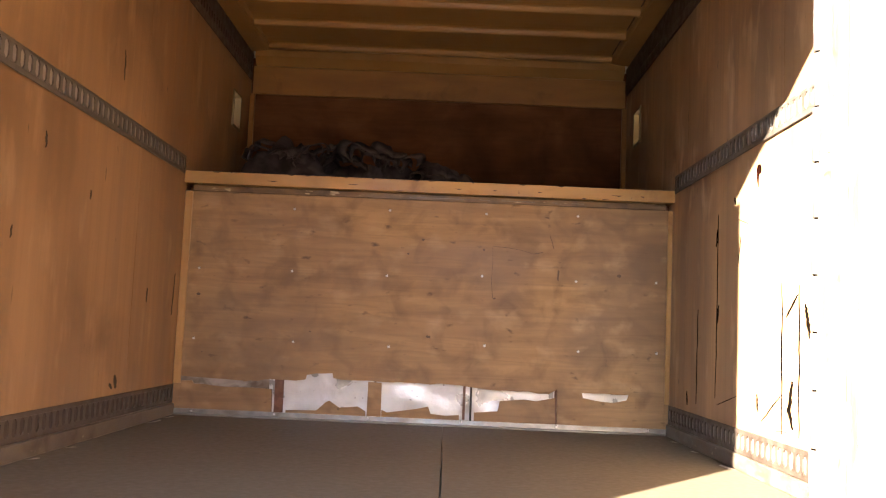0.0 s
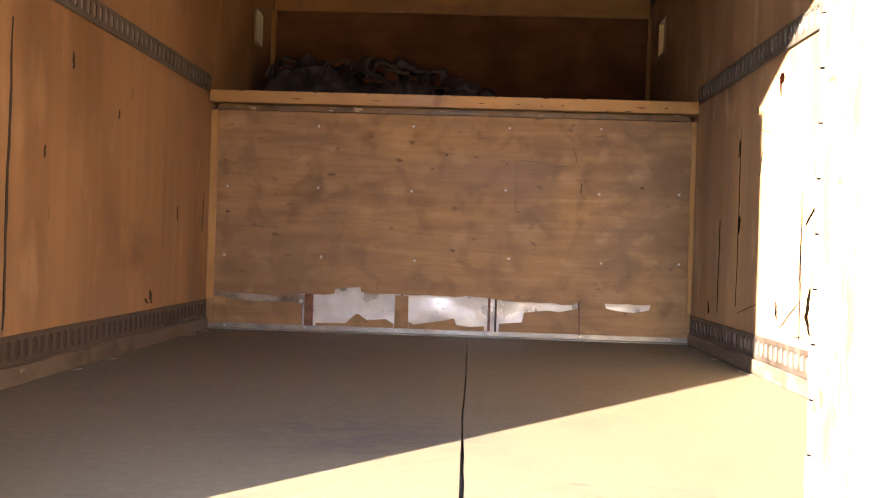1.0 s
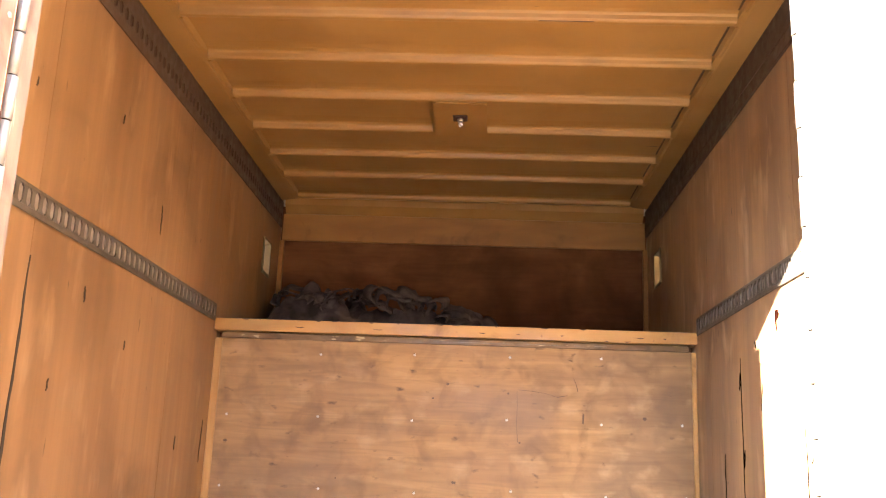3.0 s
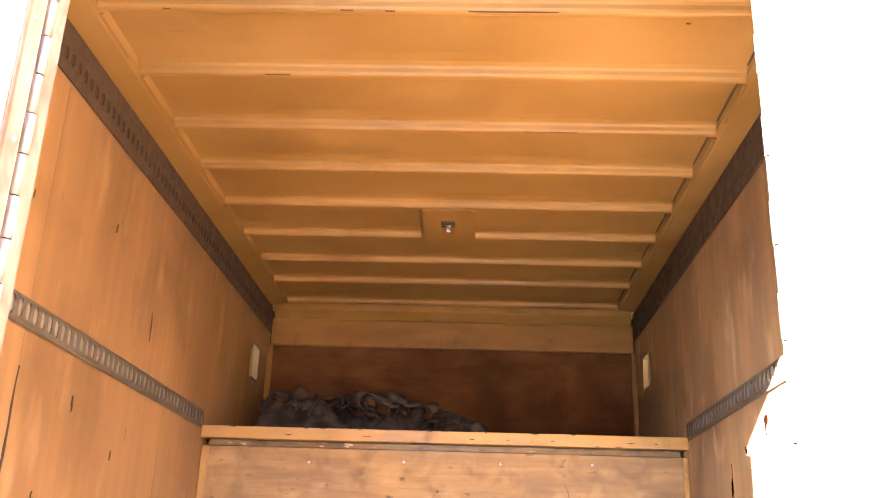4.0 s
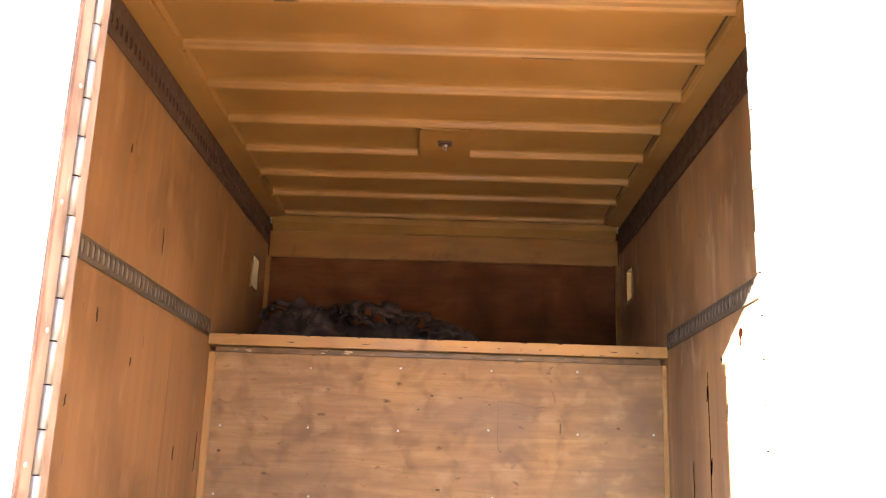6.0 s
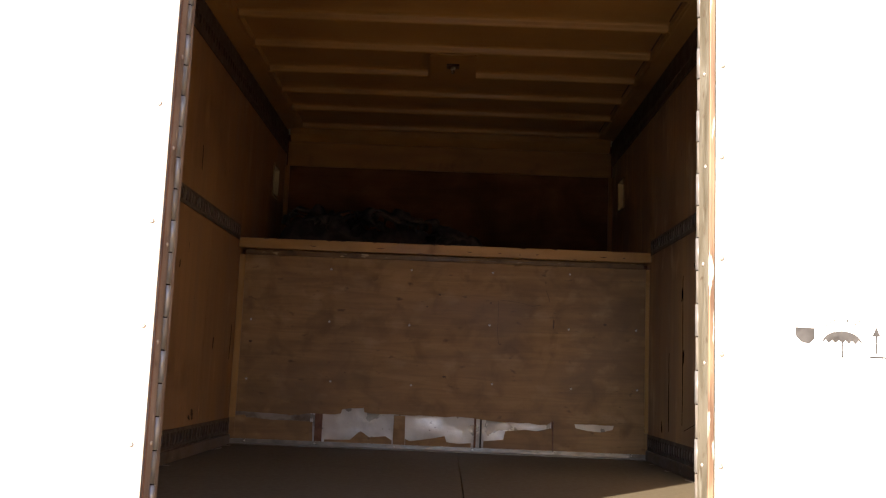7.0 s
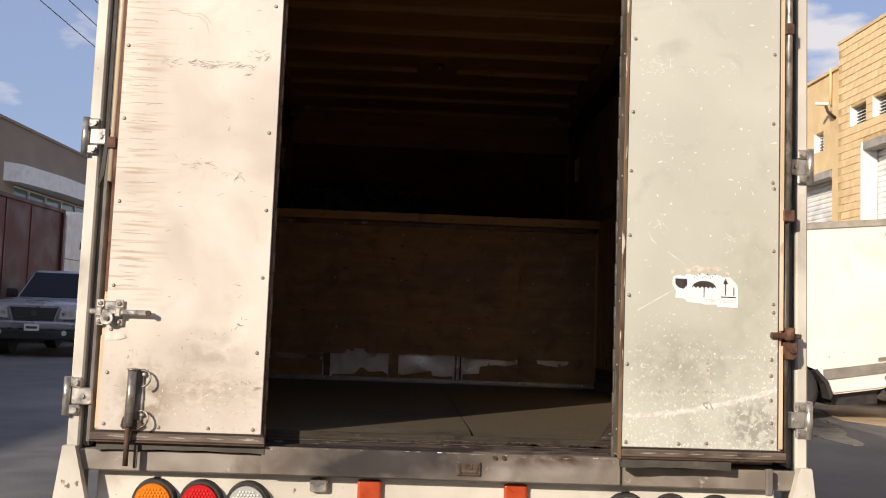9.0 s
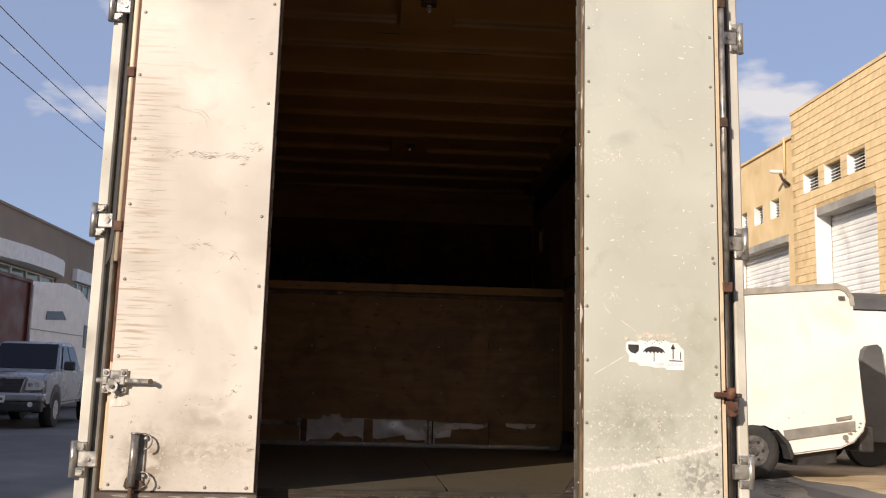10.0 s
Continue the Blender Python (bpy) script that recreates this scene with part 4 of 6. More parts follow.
# ceiling: boards and pressed ribs
RIBS = (0.40, 0.855, 1.207, 1.604, 2.02, 2.413, 2.824, 3.241, 3.647, 4.04, 4.49)
bm = B()
box(bm, -1.217, 1.217, Y0, YF + 0.012, 3.280, 3.305)
for y in RIBS:
    pr = [(y - 0.085, 3.2803), (y - 0.03, 3.277), (y - 0.008, 3.272), (y, 3.264), (y + 0.004, 3.250), (y + 0.010, 3.2425), (y + 0.018, 3.240), (y + 0.030, 3.240), (y + 0.036, 3.2425), (y + 0.041, 3.252), (y + 0.044, 3.281)]
    if y in (RIBS[0], RIBS[1], RIBS[7]):
        prism(bm, pr, "yz", -1.069, -0.14)
        prism(bm, pr, "yz", 0.14, 1.069)
    else:
        prism(bm, pr, "yz", -1.069, 1.069)
ceiling = solid("ceiling", bm, CEIL, "ochre boarded ceiling with pressed ribs across", "ceiling", "structure")
for sx in (-1, 1):
    bm = B()
    prism(bm, [(sx * 1.199, 3.2445), (sx * 1.199, 3.2795), (sx * 1.07, 3.2795), (sx * 1.075, 3.262), (sx * 1.10, 3.252), (sx * 1.186, 3.2445)], "xz", 0.19, YF - 0.076)
    solid("trim", bm, CEIL, "ochre cove trim between wall and ceiling", "trim", "structure")
    bm = B()
    for y0, y1 in zip(RIBS, RIBS[1:]):
        box(bm, *sorted((sx * 1.075, sx * 1.092)), y0 + 0.07, y1 - 0.06, 3.252, 3.262, 0.003)
    solid("trim", bm, CEIL, "thin ochre batten along the cove", "trim", "structure")
    if sx > 0:
        bm = B()
        for y0, y1 in zip(RIBS, RIBS[1:]):
            box(bm, 1.0615, 1.0695, y0 + 0.05, y1 - 0.02, 3.2765, 3.2805)
        solid("trim", bm, CRACK, "dark open joint along the cove", "trim", "structure")
bm = box(B(), -1.243, 1.243, 0.18, YF + 0.06, 3.361, 3.385)
solid("roof", bm, BODY, "flat cream roof of the truck box", "roof", "structure")

# bare lamps on ceiling plates
def ceiling_lamp(x, y, y0, y1):
    lamp = thing("ceiling_lamp", (x, y, 3.28), "bare bulb in a dark socket on an ochre ceiling plate", "lamp", "ceiling lamps")
    x0, x1 = x - 0.128, x + 0.128
    part("plate", prism(B(), [(x0, y0 + 0.016), (x0 + 0.013, y0), (x1 - 0.013, y0), (x1, y0 + 0.016), (x1, y1 - 0.016), (x1 - 0.013, y1), (x0 + 0.013, y1), (x0, y1 - 0.016)], "xy", 3.236, 3.2795), CEIL, lamp)
    part("socket", box(B(), x - 0.036, x + 0.036, y - 0.034, y + 0.034, 3.225, 3.2355, 0.004), SOCKET, lamp, "dark square socket")
    part("collar", cyl(B(), (x, y, 3.2245), (x, y, 3.212), 0.014, 16), GALV, lamp)
    bm = B()
    bmesh.ops.create_uvsphere(bm, u_segments=16, v_segments=10, radius=0.012)
    bmesh.ops.translate(bm, verts=bm.verts, vec=(x, y, 3.199))
    for f in bm.faces:
        f.smooth = True
    part("bulb", bm, BULB, lamp, "clear glass bulb")


ceiling_lamp(0.006, 3.03, 2.86, 3.285)
ceiling_lamp(0.006, 0.60, 0.36, 0.91)
rr = random.Random(17)
for x0, x1, y, w in ((0.10, 0.38, 1.218, 0.003), (-0.62, -0.53, 1.615, 0.004), (0.32, 0.53, 2.030, 0.002), (-0.30, -0.26, 1.218, 0.005), (0.80, 0.815, 1.33, 0.006), (-0.24, -0.12, 1.09, 0.0025), (-0.86, -0.84, 1.22, 0.005), (-0.16, -0.13, 1.22, 0.004)):
    top = 3.2395 if min(abs(y - q) for q in RIBS) < 0.03 else 3.2795
    m = [x0 + (x1 - x0) * i / 8 for i in range(9)]
    edge_a = [(x, y + w * rr.uniform(0.1, 0.6)) for x in m]
    edge_b = [(x, y - w * rr.uniform(0.1, 0.6)) for x in m]
    part("scrape", prism(B(), edge_a + edge_b[::-1], "xy", top - 0.0022, top + 0.001), CRACK, ceiling)

# louvred vents in the alcove's side walls
for sx in (-1, 1):
    y0, y1, z0, z1 = VENT
    v = thing("wall_vent", (sx * W, (y0 + y1) / 2, z0), "cream louvred vent letting daylight into the alcove", "vent", "alcove vents")
    bm = B()
    xs = sorted((sx * (W + 0.055), sx * (W - 0.008)))
    for c in ((y0 + 0.001, y0 + 0.018, z0 + 0.001, z1 - 0.001), (y1 - 0.018, y1 - 0.001, z0 + 0.001, z1 - 0.001), (y0 + 0.018, y1 - 0.018, z0 + 0.001, z0 + 0.014), (y0 + 0.018, y1 - 0.018, z1 - 0.014, z1 - 0.001)):
        box(bm, *xs, *c)
    part("frame", bm, VENT_PAINT, v)
    for i in range(8):
        z = z0 + 0.018 + i * 0.0235
        pr = [(sx * (W + 0.053), z), (sx * (W + 0.051), z - 0.002), (sx * (W + 0.037), z + 0.012), (sx * (W + 0.039), z + 0.014)]
        part("slat", prism(B(), pr, "xz", y0 + 0.019, y1 - 0.019), VENT_PAINT, v)


# crumpled blankets and webbing on the alcove floor
def blanket(cx, cy, sx, sy, h, seed, label):
    bm = B()
    nx, ny = 46, 26
    grid = []
    for j in range(ny + 1):
        row = []
        for i in range(nx + 1):
            u, v = i / nx * 2 - 1, j / ny * 2 - 1
            x, y = cx + u * sx, cy + v * sy
            q = Vector((x * 4.2 + seed, y * 5.0, seed * 3.1))
            n1, n2, n3 = noise.noise(q), noise.noise(q * 2.1 + Vector((3, 1, 7))), noise.noise(q * 4.6)
            crease = 1 - min(1.0, 3.2 * abs(n2)) ** 0.7
            fall = max(0.0, 1 - (u * u) ** 1.6) * max(0.0, 1 - (v * v) ** 2) * (0.75 + 0.25 * noise.noise(Vector((x * 2, seed, y))))
            z = ATTIC + 0.006 + h * fall * (0.60 + 0.20 * n1 + 0.06 * n3 - 0.16 * crease)
            row.append(bm.verts.new((x + 0.03 * noise.noise(q * 1.7), y + 0.03 * noise.noise(q * 1.3 + Vector((5, 5, 5))), max(z, ATTIC + 0.004))))
        grid.append(row)
    for j in range(ny):
        for i in range(nx):
            f = bm.faces.new((grid[j][i], grid[j][i + 1], grid[j + 1][i + 1], grid[j + 1][i]))
            f.smooth = True
    rim = [grid[0][i] for i in range(nx)] + [grid[j][nx] for j in range(ny)] + [grid[ny][i] for i in range(nx, 0, -1)] + [grid[j][0] for j in range(ny, 0, -1)]
    bm.faces.new(rim[::-1])
    return solid("moving_blanket", bm, CLOTH, label, "blanket", group="blanket heap")


blanket(-0.80, 4.28, 0.36, 0.30, 0.72, 1.3, "crumpled dark grey moving blanket in a heap")
blanket(-0.36, 4.24, 0.36, 0.26, 0.60, 4.9, "rumpled dark grey felt blanket")
blanket(0.03, 4.22, 0.32, 0.24, 0.46, 8.2, "flattened grey felt blanket end")


def strap(cx, cy, cz, r, tilt, turn, w, sweep):
    """A loop of wide webbing standing on edge."""
    bm = B()
    n = 26
    m4 = Matrix.Translation((cx, cy, cz)) @ Euler((tilt, 0, turn)).to_matrix().to_4x4()
    rows = []
    for i in range(n + 1):
        t = i / n * sweep
        q = r * (1 + 0.22 * math.sin(2 * t + cx * 9) + 0.1 * math.sin(5 * t + cy * 7))
        row = []
        for dr in (0.0, 0.006):
            for dy in (-w / 2, w / 2):
                row.append(bm.verts.new(m4 @ Vector(((q + dr) * math.cos(t), dy + 0.015 * math.sin(3 * t), (q + dr) * 0.75 * math.sin(t)))))
        rows.append(row)
    for p, q in zip(rows, rows[1:]):
        for c, d in ((0, 1), (1, 3), (3, 2), (2, 0)):
            f = bm.faces.new((p[c], p[d], q[d], q[c]))
            f.smooth = True
    bm.faces.new((rows[0][0], rows[0][1], rows[0][3], rows[0][2]))
    bm.faces.new((rows[-1][0], rows[-1][2], rows[-1][3], rows[-1][1]))
    solid("webbing_strap", bm, STRAP, "looped grey webbing strap lying on blankets", "strap", group="strap loops")


rb = random.Random(12)
for k in range(30):
    u = (k + rb.uniform(0.2, 0.8)) / 30
    cx = -1.06 + 1.24 * u
    top = 2.60 - 0.02 * math.sin(9 * u) - (0.10 * max(0.0, u - 0.35) / 0.65 + 0.16 * max(0.0, u - 0.82) / 0.18)
    strap(cx, 4.02 + 0.16 * rb.random(), top - rb.uniform(0.06, 0.14), rb.uniform(0.045, 0.085), rb.uniform(0.1, 0.9), rb.uniform(-0.9, 0.9), rb.uniform(0.05, 0.11), rb.uniform(3.0, 5.2))

# ---------- rear of the truck ----------
truck = thing("box_truck", (0, 0, G), "cream box truck rear frame with worn sill and lamps", "truck")
for sx in (-1, 1):
    part("corner_post", box(B(), *sorted((sx * 1.205, sx * 1.246)), 0.055, 0.179, 0.71, 3.36, 0.006), BODY, truck, "cream-painted corner post")
    part("post_return", box(B(), *sorted((sx * 1.183, sx * 1.2045)), 0.085, 0.178, 1.012, 3.25, 0.003), RUBBER_GREY, truck)
part("rear_header", box(B(), -1.2045, 1.2045, 0.03, 0.179, 3.252, 3.37, 0.006), BODY, truck)
sill = part("rear_sill", box(B(), -1.2045, 1.2045, 0.050, 0.179, 0.940, 1.008, 0.005), SILL, truck, "dirty cream rear sill beam")
part("sill_plate", box(B(), -0.605, 0.605, 0.050, 0.164, 1.0085, 1.034, 0.002), SILL_TOP, truck, "rusty worn sill plate")
part("sill_strip", box(B(), -1.18, 1.18, 0.1635, 0.1795, 1.046, 1.0775, 0.003), STRIP, truck, "scraped metal edge of the floor")
part("sill_riser", box(B(), -1.18, 1.18, 0.1645, 0.1795, 1.0085, 1.0455, 0.001), SILL_TOP, truck, "mauve-brown scraped riser")
part("scratch", box(B(), -1.18, 1.18, 0.1631, 0.1634, 1.0600, 1.0612), RUST_DARK, truck)
part("scratch", box(B(), -1.18, 1.18, 0.1631, 0.1634, 1.0474, 1.0486), FLOOR_PALE, truck, "pale scraped edge line")
rs = random.Random(41)
for k in range(9):
    x0 = -0.32 + 0.106 * k + rs.uniform(-0.02, 0.02)
    x1, h = x0 + rs.uniform(0.07, 0.13), rs.uniform(0.004, 0.013)
    tops = [(x0 + (x1 - x0) * i / 15, 1.0495 + h * min(1.0, 3 * math.sin(math.pi * (i + 0.3) / 15.6)) * rs.uniform(0.35, 1.1)) for i in range(16)]
    part("bare_patch", prism(B(), [(x0, 1.0493)] + tops + [(x1, 1.0493)], "xz", 0.1630, 0.1636), BARE, truck, "mauve-brown patch scraped bare")
    for i in range(2, 14):
        if rs.random() < 0.5:
            (xa, za), (xb, zb) = tops[i], tops[i + 1]
            part("paint_rim", prism(B(), [(xa, za), (xb, zb), (xb, zb + rs.uniform(0.0003, 0.0014)), (xa, za + rs.uniform(0.0003, 0.0012))], "xz", 0.1629, 0.1636), FLOOR_PALE, truck)
part("sill_lip", box(B(), -0.60, 0.60, 0.034, 0.0495, 0.945, 1.036, 0.003), SILL, truck, "chipped cream sill lip")
rr3 = random.Random(31)
for k in range(18):
    x, ln, z = -0.57 + 1.14 * (k + rr3.random()) / 18, 0.004 + 0.06 * rr3.random() ** 2, rr3.choice((1.0345, 1.0345, 1.032, 1.028))
    pts = [(x + ln * i / 5, z + 0.0016 * rr3.random()) for i in range(6)]
    part("worn_edge", prism(B(), pts + [(q, h - rr3.uniform(0.0005, 0.0025)) for q, h in pts[::-1]], "xz", 0.0332, 0.0345), WEAR_DULL if k % 4 else WEAR, sill)
part("rust_patch", prism(B(), [(0.10, 0.072), (0.16, 0.06), (0.58, 0.058), (0.58, 0.155), (0.44, 0.162), (0.30, 0.150), (0.18, 0.16), (0.12, 0.12)], "xy", 1.0335, 1.0352), SILL_WORN, sill, "bare beige scraped patch along the sill")
bracket = part("catch_plate", box(B(), 0.048, 0.128, 0.024, 0.0335, 0.963, 1.008, 0.003), RAIL, truck, "dirty catch plate on the sill")
for q in ((0.056, 0.062, 0.969, 1.002), (0.114, 0.120, 0.969, 1.002), (0.063, 0.113, 0.969, 0.975), (0.075, 0.100, 0.983, 1.0)):
    part("catch_slot", box(B(), q[0], q[1], 0.0215, 0.0236, q[2], q[3]), RUST_DARK, bracket)
for x in (0.175, 0.205):
    part("bolt", cyl(B(), (x, 0.0335, 1.024), (x, 0.027, 1.024), 0.007, 10), RUST_DARK, sill)
part("floor_stop", prism(B(), [(0.560, 1.079), (0.606, 1.079), (0.606, 1.138), (0.598, 1.138)], "xz", 0.168, 0.205), SILL_TOP, truck, "small grey steel stop on the sill")
part("lamp_panel", box(B(), -1.15, 1.15, 0.10, 0.13, 0.71, 0.939, 0.004), BODY, truck, "cream lamp panel under the sill")
part("bumper", box(B(), -1.2, 1.2, -0.02, 0.16, 0.57, 0.705, 0.012, 2), BODY, truck)
for sx in (-1, 1):
    part("gusset", prism(B(), [(sx * 1.246, 1.02), (sx * 1.205, 1.02), (sx * 1.13, 0.73), (sx * 1.28, 0.73)], "xz", 0.02, 0.054), BODY, truck)
for x, lens, label in ((-0.955, AMBER, "round amber lamp in a black rubber ring"), (-0.80, RED, "round red lamp in a black rubber ring"), (-0.645, CLEAR, "round clear lamp in a black rubber ring"),
                       (0.635, CLEAR, "round clear lamp in a black rubber ring"), (0.79, RED, "round red lamp in a black rubber ring"), (0.945, AMBER, "round amber lamp in a black rubber ring")):
    z = 0.840
    ring = part("tail_lamp", cyl(B(), (x, 0.0995, z), (x, 0.068, z), 0.075, 28, 0.070), RUBBER, truck, label)
    bm = B()
    part("reflector", cyl(B(), (x, 0.0675, z), (x, 0.0585, z), 0.062, 28, 0.058), {AMBER: AMBER_DEEP, RED: RED_DEEP, CLEAR: CLEAR_DEEP}[lens], ring)
    for i in range(-5, 6):
        for j in range(-5, 6):
            if i * i + j * j < 25:
                dome(bm, (x + i * 0.0108 + (0.0054 if j % 2 else 0), 0.0586, z + j * 0.0105), (0, -1, 0), 0.0047, 0.004, 6)
    part("lens", bm, lens, ring)
    for s in (-1, 1):
        part("screw", dome(B(), (x + s * 0.064, 0.0685, z + s * 0.01), (0, -1, 0), 0.005, 0.003, 8), GALV, ring)
for x in (-0.24, 0.255):
    part("marker_lamp", box(B(), x - 0.04, x + 0.04, 0.078, 0.0995, 0.85, 0.930, 0.008, 2), ORANGE, truck, "orange marker lamp")
part("plate_lamp", box(B(), -0.44, -0.38, 0.075, 0.0995, 0.885, 0.93, 0.006), GALV, truck)
# running gear
for sx in (-1, 1):
    part("frame_rail", box(B(), *sorted((sx * 0.38, sx * 0.46)), 0.17, 6.6, 0.72, 0.955), BLACK, truck)
part("cab", box(B(), -1.0, 1.0, 5.0, 7.0, 0.7, 2.15, 0.15, 3), BODY, truck)
part("alcove_base", box(B(), -1.26, 1.26, 3.5, 4.72, 1.80, 1.895), BODY, truck)
for x in (-1.0, 1.0):
    for y, z in ((1.6, 0.52), (6.1, 0.61)):
        tyre = part("wheel", cyl(B(), (x - 0.12, y, z), (x + 0.12, y, z), 0.36, 28), TYRE, truck)
        part("rim", cyl(B(), (x - 0.125, y, z), (x + 0.125, y, z), 0.19, 20), RIM, tyre)

# ---------- doors: each has a closed outer leaf, and an inner leaf folded back upon it ----------
def door(sx):
    x_in, x_out = (0.598 if sx < 0 else 0.585), (1.124 if sx < 0 else 1.118)
    worn = HINGE_DIRTY if sx < 0 else HINGE_WORN
    x_lip = 0.613 if sx < 0 else 0.615
    name = "door_1" if sx < 0 else "door_2"
    face = LEAF_L if sx < 0 else LEAF_R
    label = "scuffed cream truck door folded back on its hinge" if sx < 0 else "scratched grey truck door folded back on its hinge"
    bm = box(B(), *sorted((sx * (x_lip + 0.003), sx * 1.166)), 0.132, 0.176, 1.085, 3.318, 0.003)
    d = solid(name, bm, BODY, label, "door", "structure")
    core = part("folded_leaf", box(B(), *sorted((sx * (x_in + 0.003), sx * 1.135)), 0.006, 0.075 if sx < 0 else 0.104, 1.112, 3.282 if sx < 0 else 3.30, 0.004), EDGE, d, "raw wooden core of the folded leaf")
    part("facing", box(B(), *sorted((sx * x_in, sx * x_out)), 0.0, 0.0055, 1.150, 3.28 if sx < 0 else 3.298, 0.0015), face, core, label)
    # bottom frame and seal
    part("bottom_rail", box(B(), *sorted((sx * 0.584, sx * 1.15)), -0.003, 0.0055, 1.118, 1.143, 0.003), RAIL, core, "worn metal bottom rail")
    part("rail_shadow_gap", box(B(), *sorted((sx * 0.59, sx * 1.14)), 0.001, 0.0055, 1.1435, 1.1495), DARK, core, "dark gap under the facing")
    part("rail_lip", box(B(), *sorted((sx * 0.584, sx * 1.15)), -0.006, 0.004, 1.112, 1.1175, 0.001), RUST_DARK, core, "dark lower lip of the rail")
    x1, y = (1.14, 0.032) if sx < 0 else (0.96, 0.002)
    wavy = [(sx * (0.59 + (x1 - 0.59) * i / 14), 1.081 + 0.0012 * math.sin(1.7 * i + sx) + 0.004 * math.sin(0.25 * i)) for i in range(15)]
    part("bottom_seal", prism(B(), wavy + [(sx * x1, 1.1115), (sx * 0.59, 1.1115)], "xz", y, y + 0.04), RUBBER_MID, d, "hanging worn rubber bottom seal")
    for k in range(5):
        x = 0.63 + 0.1 * k + 0.02 * math.sin(5 * k + sx)
        ln = 0.03 + 0.03 * abs(math.sin(3.1 * k + sx))
        part("rail_scrape", prism(B(), [(sx * x, 1.131), (sx * (x + 0.4 * ln), 1.129), (sx * (x + ln), 1.132), (sx * (x + ln), 1.134), (sx * (x + 0.3 * ln), 1.133)], "xz", -0.0038, -0.0028), WEAR_DULL, core)
    # hinge side
    part("hinge_plate", box(B(), *sorted((sx * x_lip, sx * (x_lip + 0.0025))), 0.133, 0.175, 1.09, 3.24), worn, d, "worn hinge plate along the leaf")
    part("hinge_plate", box(B(), *sorted((sx * (x_in - 0.001), sx * (x_in + 0.0025))), 0.010, 0.062 if sx < 0 else 0.102, 1.12, 3.2), worn, core, "chipped painted leaf edge")
    kx = 0.6105 if sx < 0 else 0.592
    kn = mesh_of("hinge_knuckle", cyl(B(), (0, 0, 0), (0, 0, 0.071), 0.0095, 12), KNUCKLE)
    kb = mesh_of("hinge_barrel", cyl(B(), (0, 0, 0), (0, 0, 0.071), 0.0090, 12), HINGE_PAINT)
    ks = mesh_of("hinge_gap_ring", cyl(B(), (0, 0, 0), (0, 0, 0.0030), 0.0084, 10), DEEP_SPLIT)
    for i in range(29):
        piece("hinge_knuckle", kb if i % 2 else kn, d, (sx * (kx + (0.001 if i % 2 else 0.0)), 0.1165, 1.10 + i * 0.0737))
        piece("hinge_joint", ks, d, (sx * (kx + 0.002), 0.1165, 1.10 + i * 0.0737 - 0.00285))
    if sx > 0:
        part("edge_angle", box(B(), 0.571, 0.5835, -0.005, 0.003, 1.11, 3.235, 0.002), EDGE_BROWN, d, "chipped brown edge angle")
    # rusty on the left; near-black on the right, painting the gap's shade
    part("hinge_gap", box(B(), *sorted((sx * (x_lip - 0.001), sx * (x_lip + 0.006))), 0.108, 0.131, 1.09, 3.24), RUST if sx < 0 else DEEP_SPLIT, d, "strip behind the hinge, rusty at left, painted gap shade at right")
    part("edge_rust", box(B(), *sorted((sx * (x_in - 0.0025), sx * (x_in - 0.0011))), 0.011, 0.019, 1.12, 3.2), RUST if sx < 0 else DARK, core, "rusty line along the leaf edge")
    screw = mesh_of("edge_screw", dome(B(), (0, 0, 0), (-sx, 0, 0), 0.0052, 0.003, 8), RIVET)
    for i in range(10):
        piece("screw", screw, core, (sx * (x_in - 0.001), (0.036 if sx < 0 else 0.06) + 0.012 * (i % 2), 1.2 + i * 0.215))
    # rivets round the facing
    riv = mesh_of("rivet", dome(B(), (0, 0, 0), (0, -1, 0), 0.0065, 0.004, 10), RIVET)
    rr = random.Random(3 + sx)
    if sx < 0:
        inner, outer = (1.165, 1.415, 1.663, 1.889, 2.151, 2.589, 2.789, 2.99, 3.19), (1.17, 1.335, 1.475, 1.62, 1.90, 2.18, 2.43, 2.68, 2.93, 3.17)
        xi, xo, foot = 0.622, 1.106, (0.77, 0.93)
    else:
        inner, outer = (1.165, 1.42, 1.649, 1.85, 2.069, 2.272, 2.527, 2.73, 2.95, 3.16), (1.18, 1.24, 1.316, 1.398, 1.452, 1.611, 1.639, 1.82, 2.035, 2.055, 2.261, 2.506, 2.743, 2.95, 3.15)
        xi, xo, foot = 0.600, 1.098, (0.778, 0.872)
    for z in inner:
        piece("rivet", riv, core, (sx * (xi + rr.uniform(-0.003, 0.003)), 0, z))
    for z in outer:
        piece("rivet", riv, core, (sx * (xo + rr.uniform(-0.004, 0.004)), 0, z))
    for x in foot:
        piece("rivet", riv, core, (sx * x, 0, 1.167 + rr.uniform(-0.004, 0.004)))
    # outer edge: seal and lock rod
    part("outer_seal", box(B(), *sorted((sx * 1.1665, sx * 1.182)), 0.05, 0.131, 1.10, 3.24, 0.004), RUBBER_GREY, d, "weathered rubber seal")
    if sx > 0:
        rod = part("lock_rod", cyl(B(), (1.154, 0.006, 1.952), (1.154, 0.006, 3.24), 0.0115, 12), STEEL, d, "worn vertical lock rod")
        part("rod_foot", cyl(B(), (1.154, 0.022, 1.10), (1.154, 0.022, 1.9515), 0.0105, 12), TRACK, rod, "darker lower length of the rod")
    else:
        rod = part("lock_rod", cyl(B(), (-1.152, 0.028, 1.97), (-1.152, 0.028, 3.24), 0.0105, 12), CREAM_WOOD, d, "worn vertical lock rod")
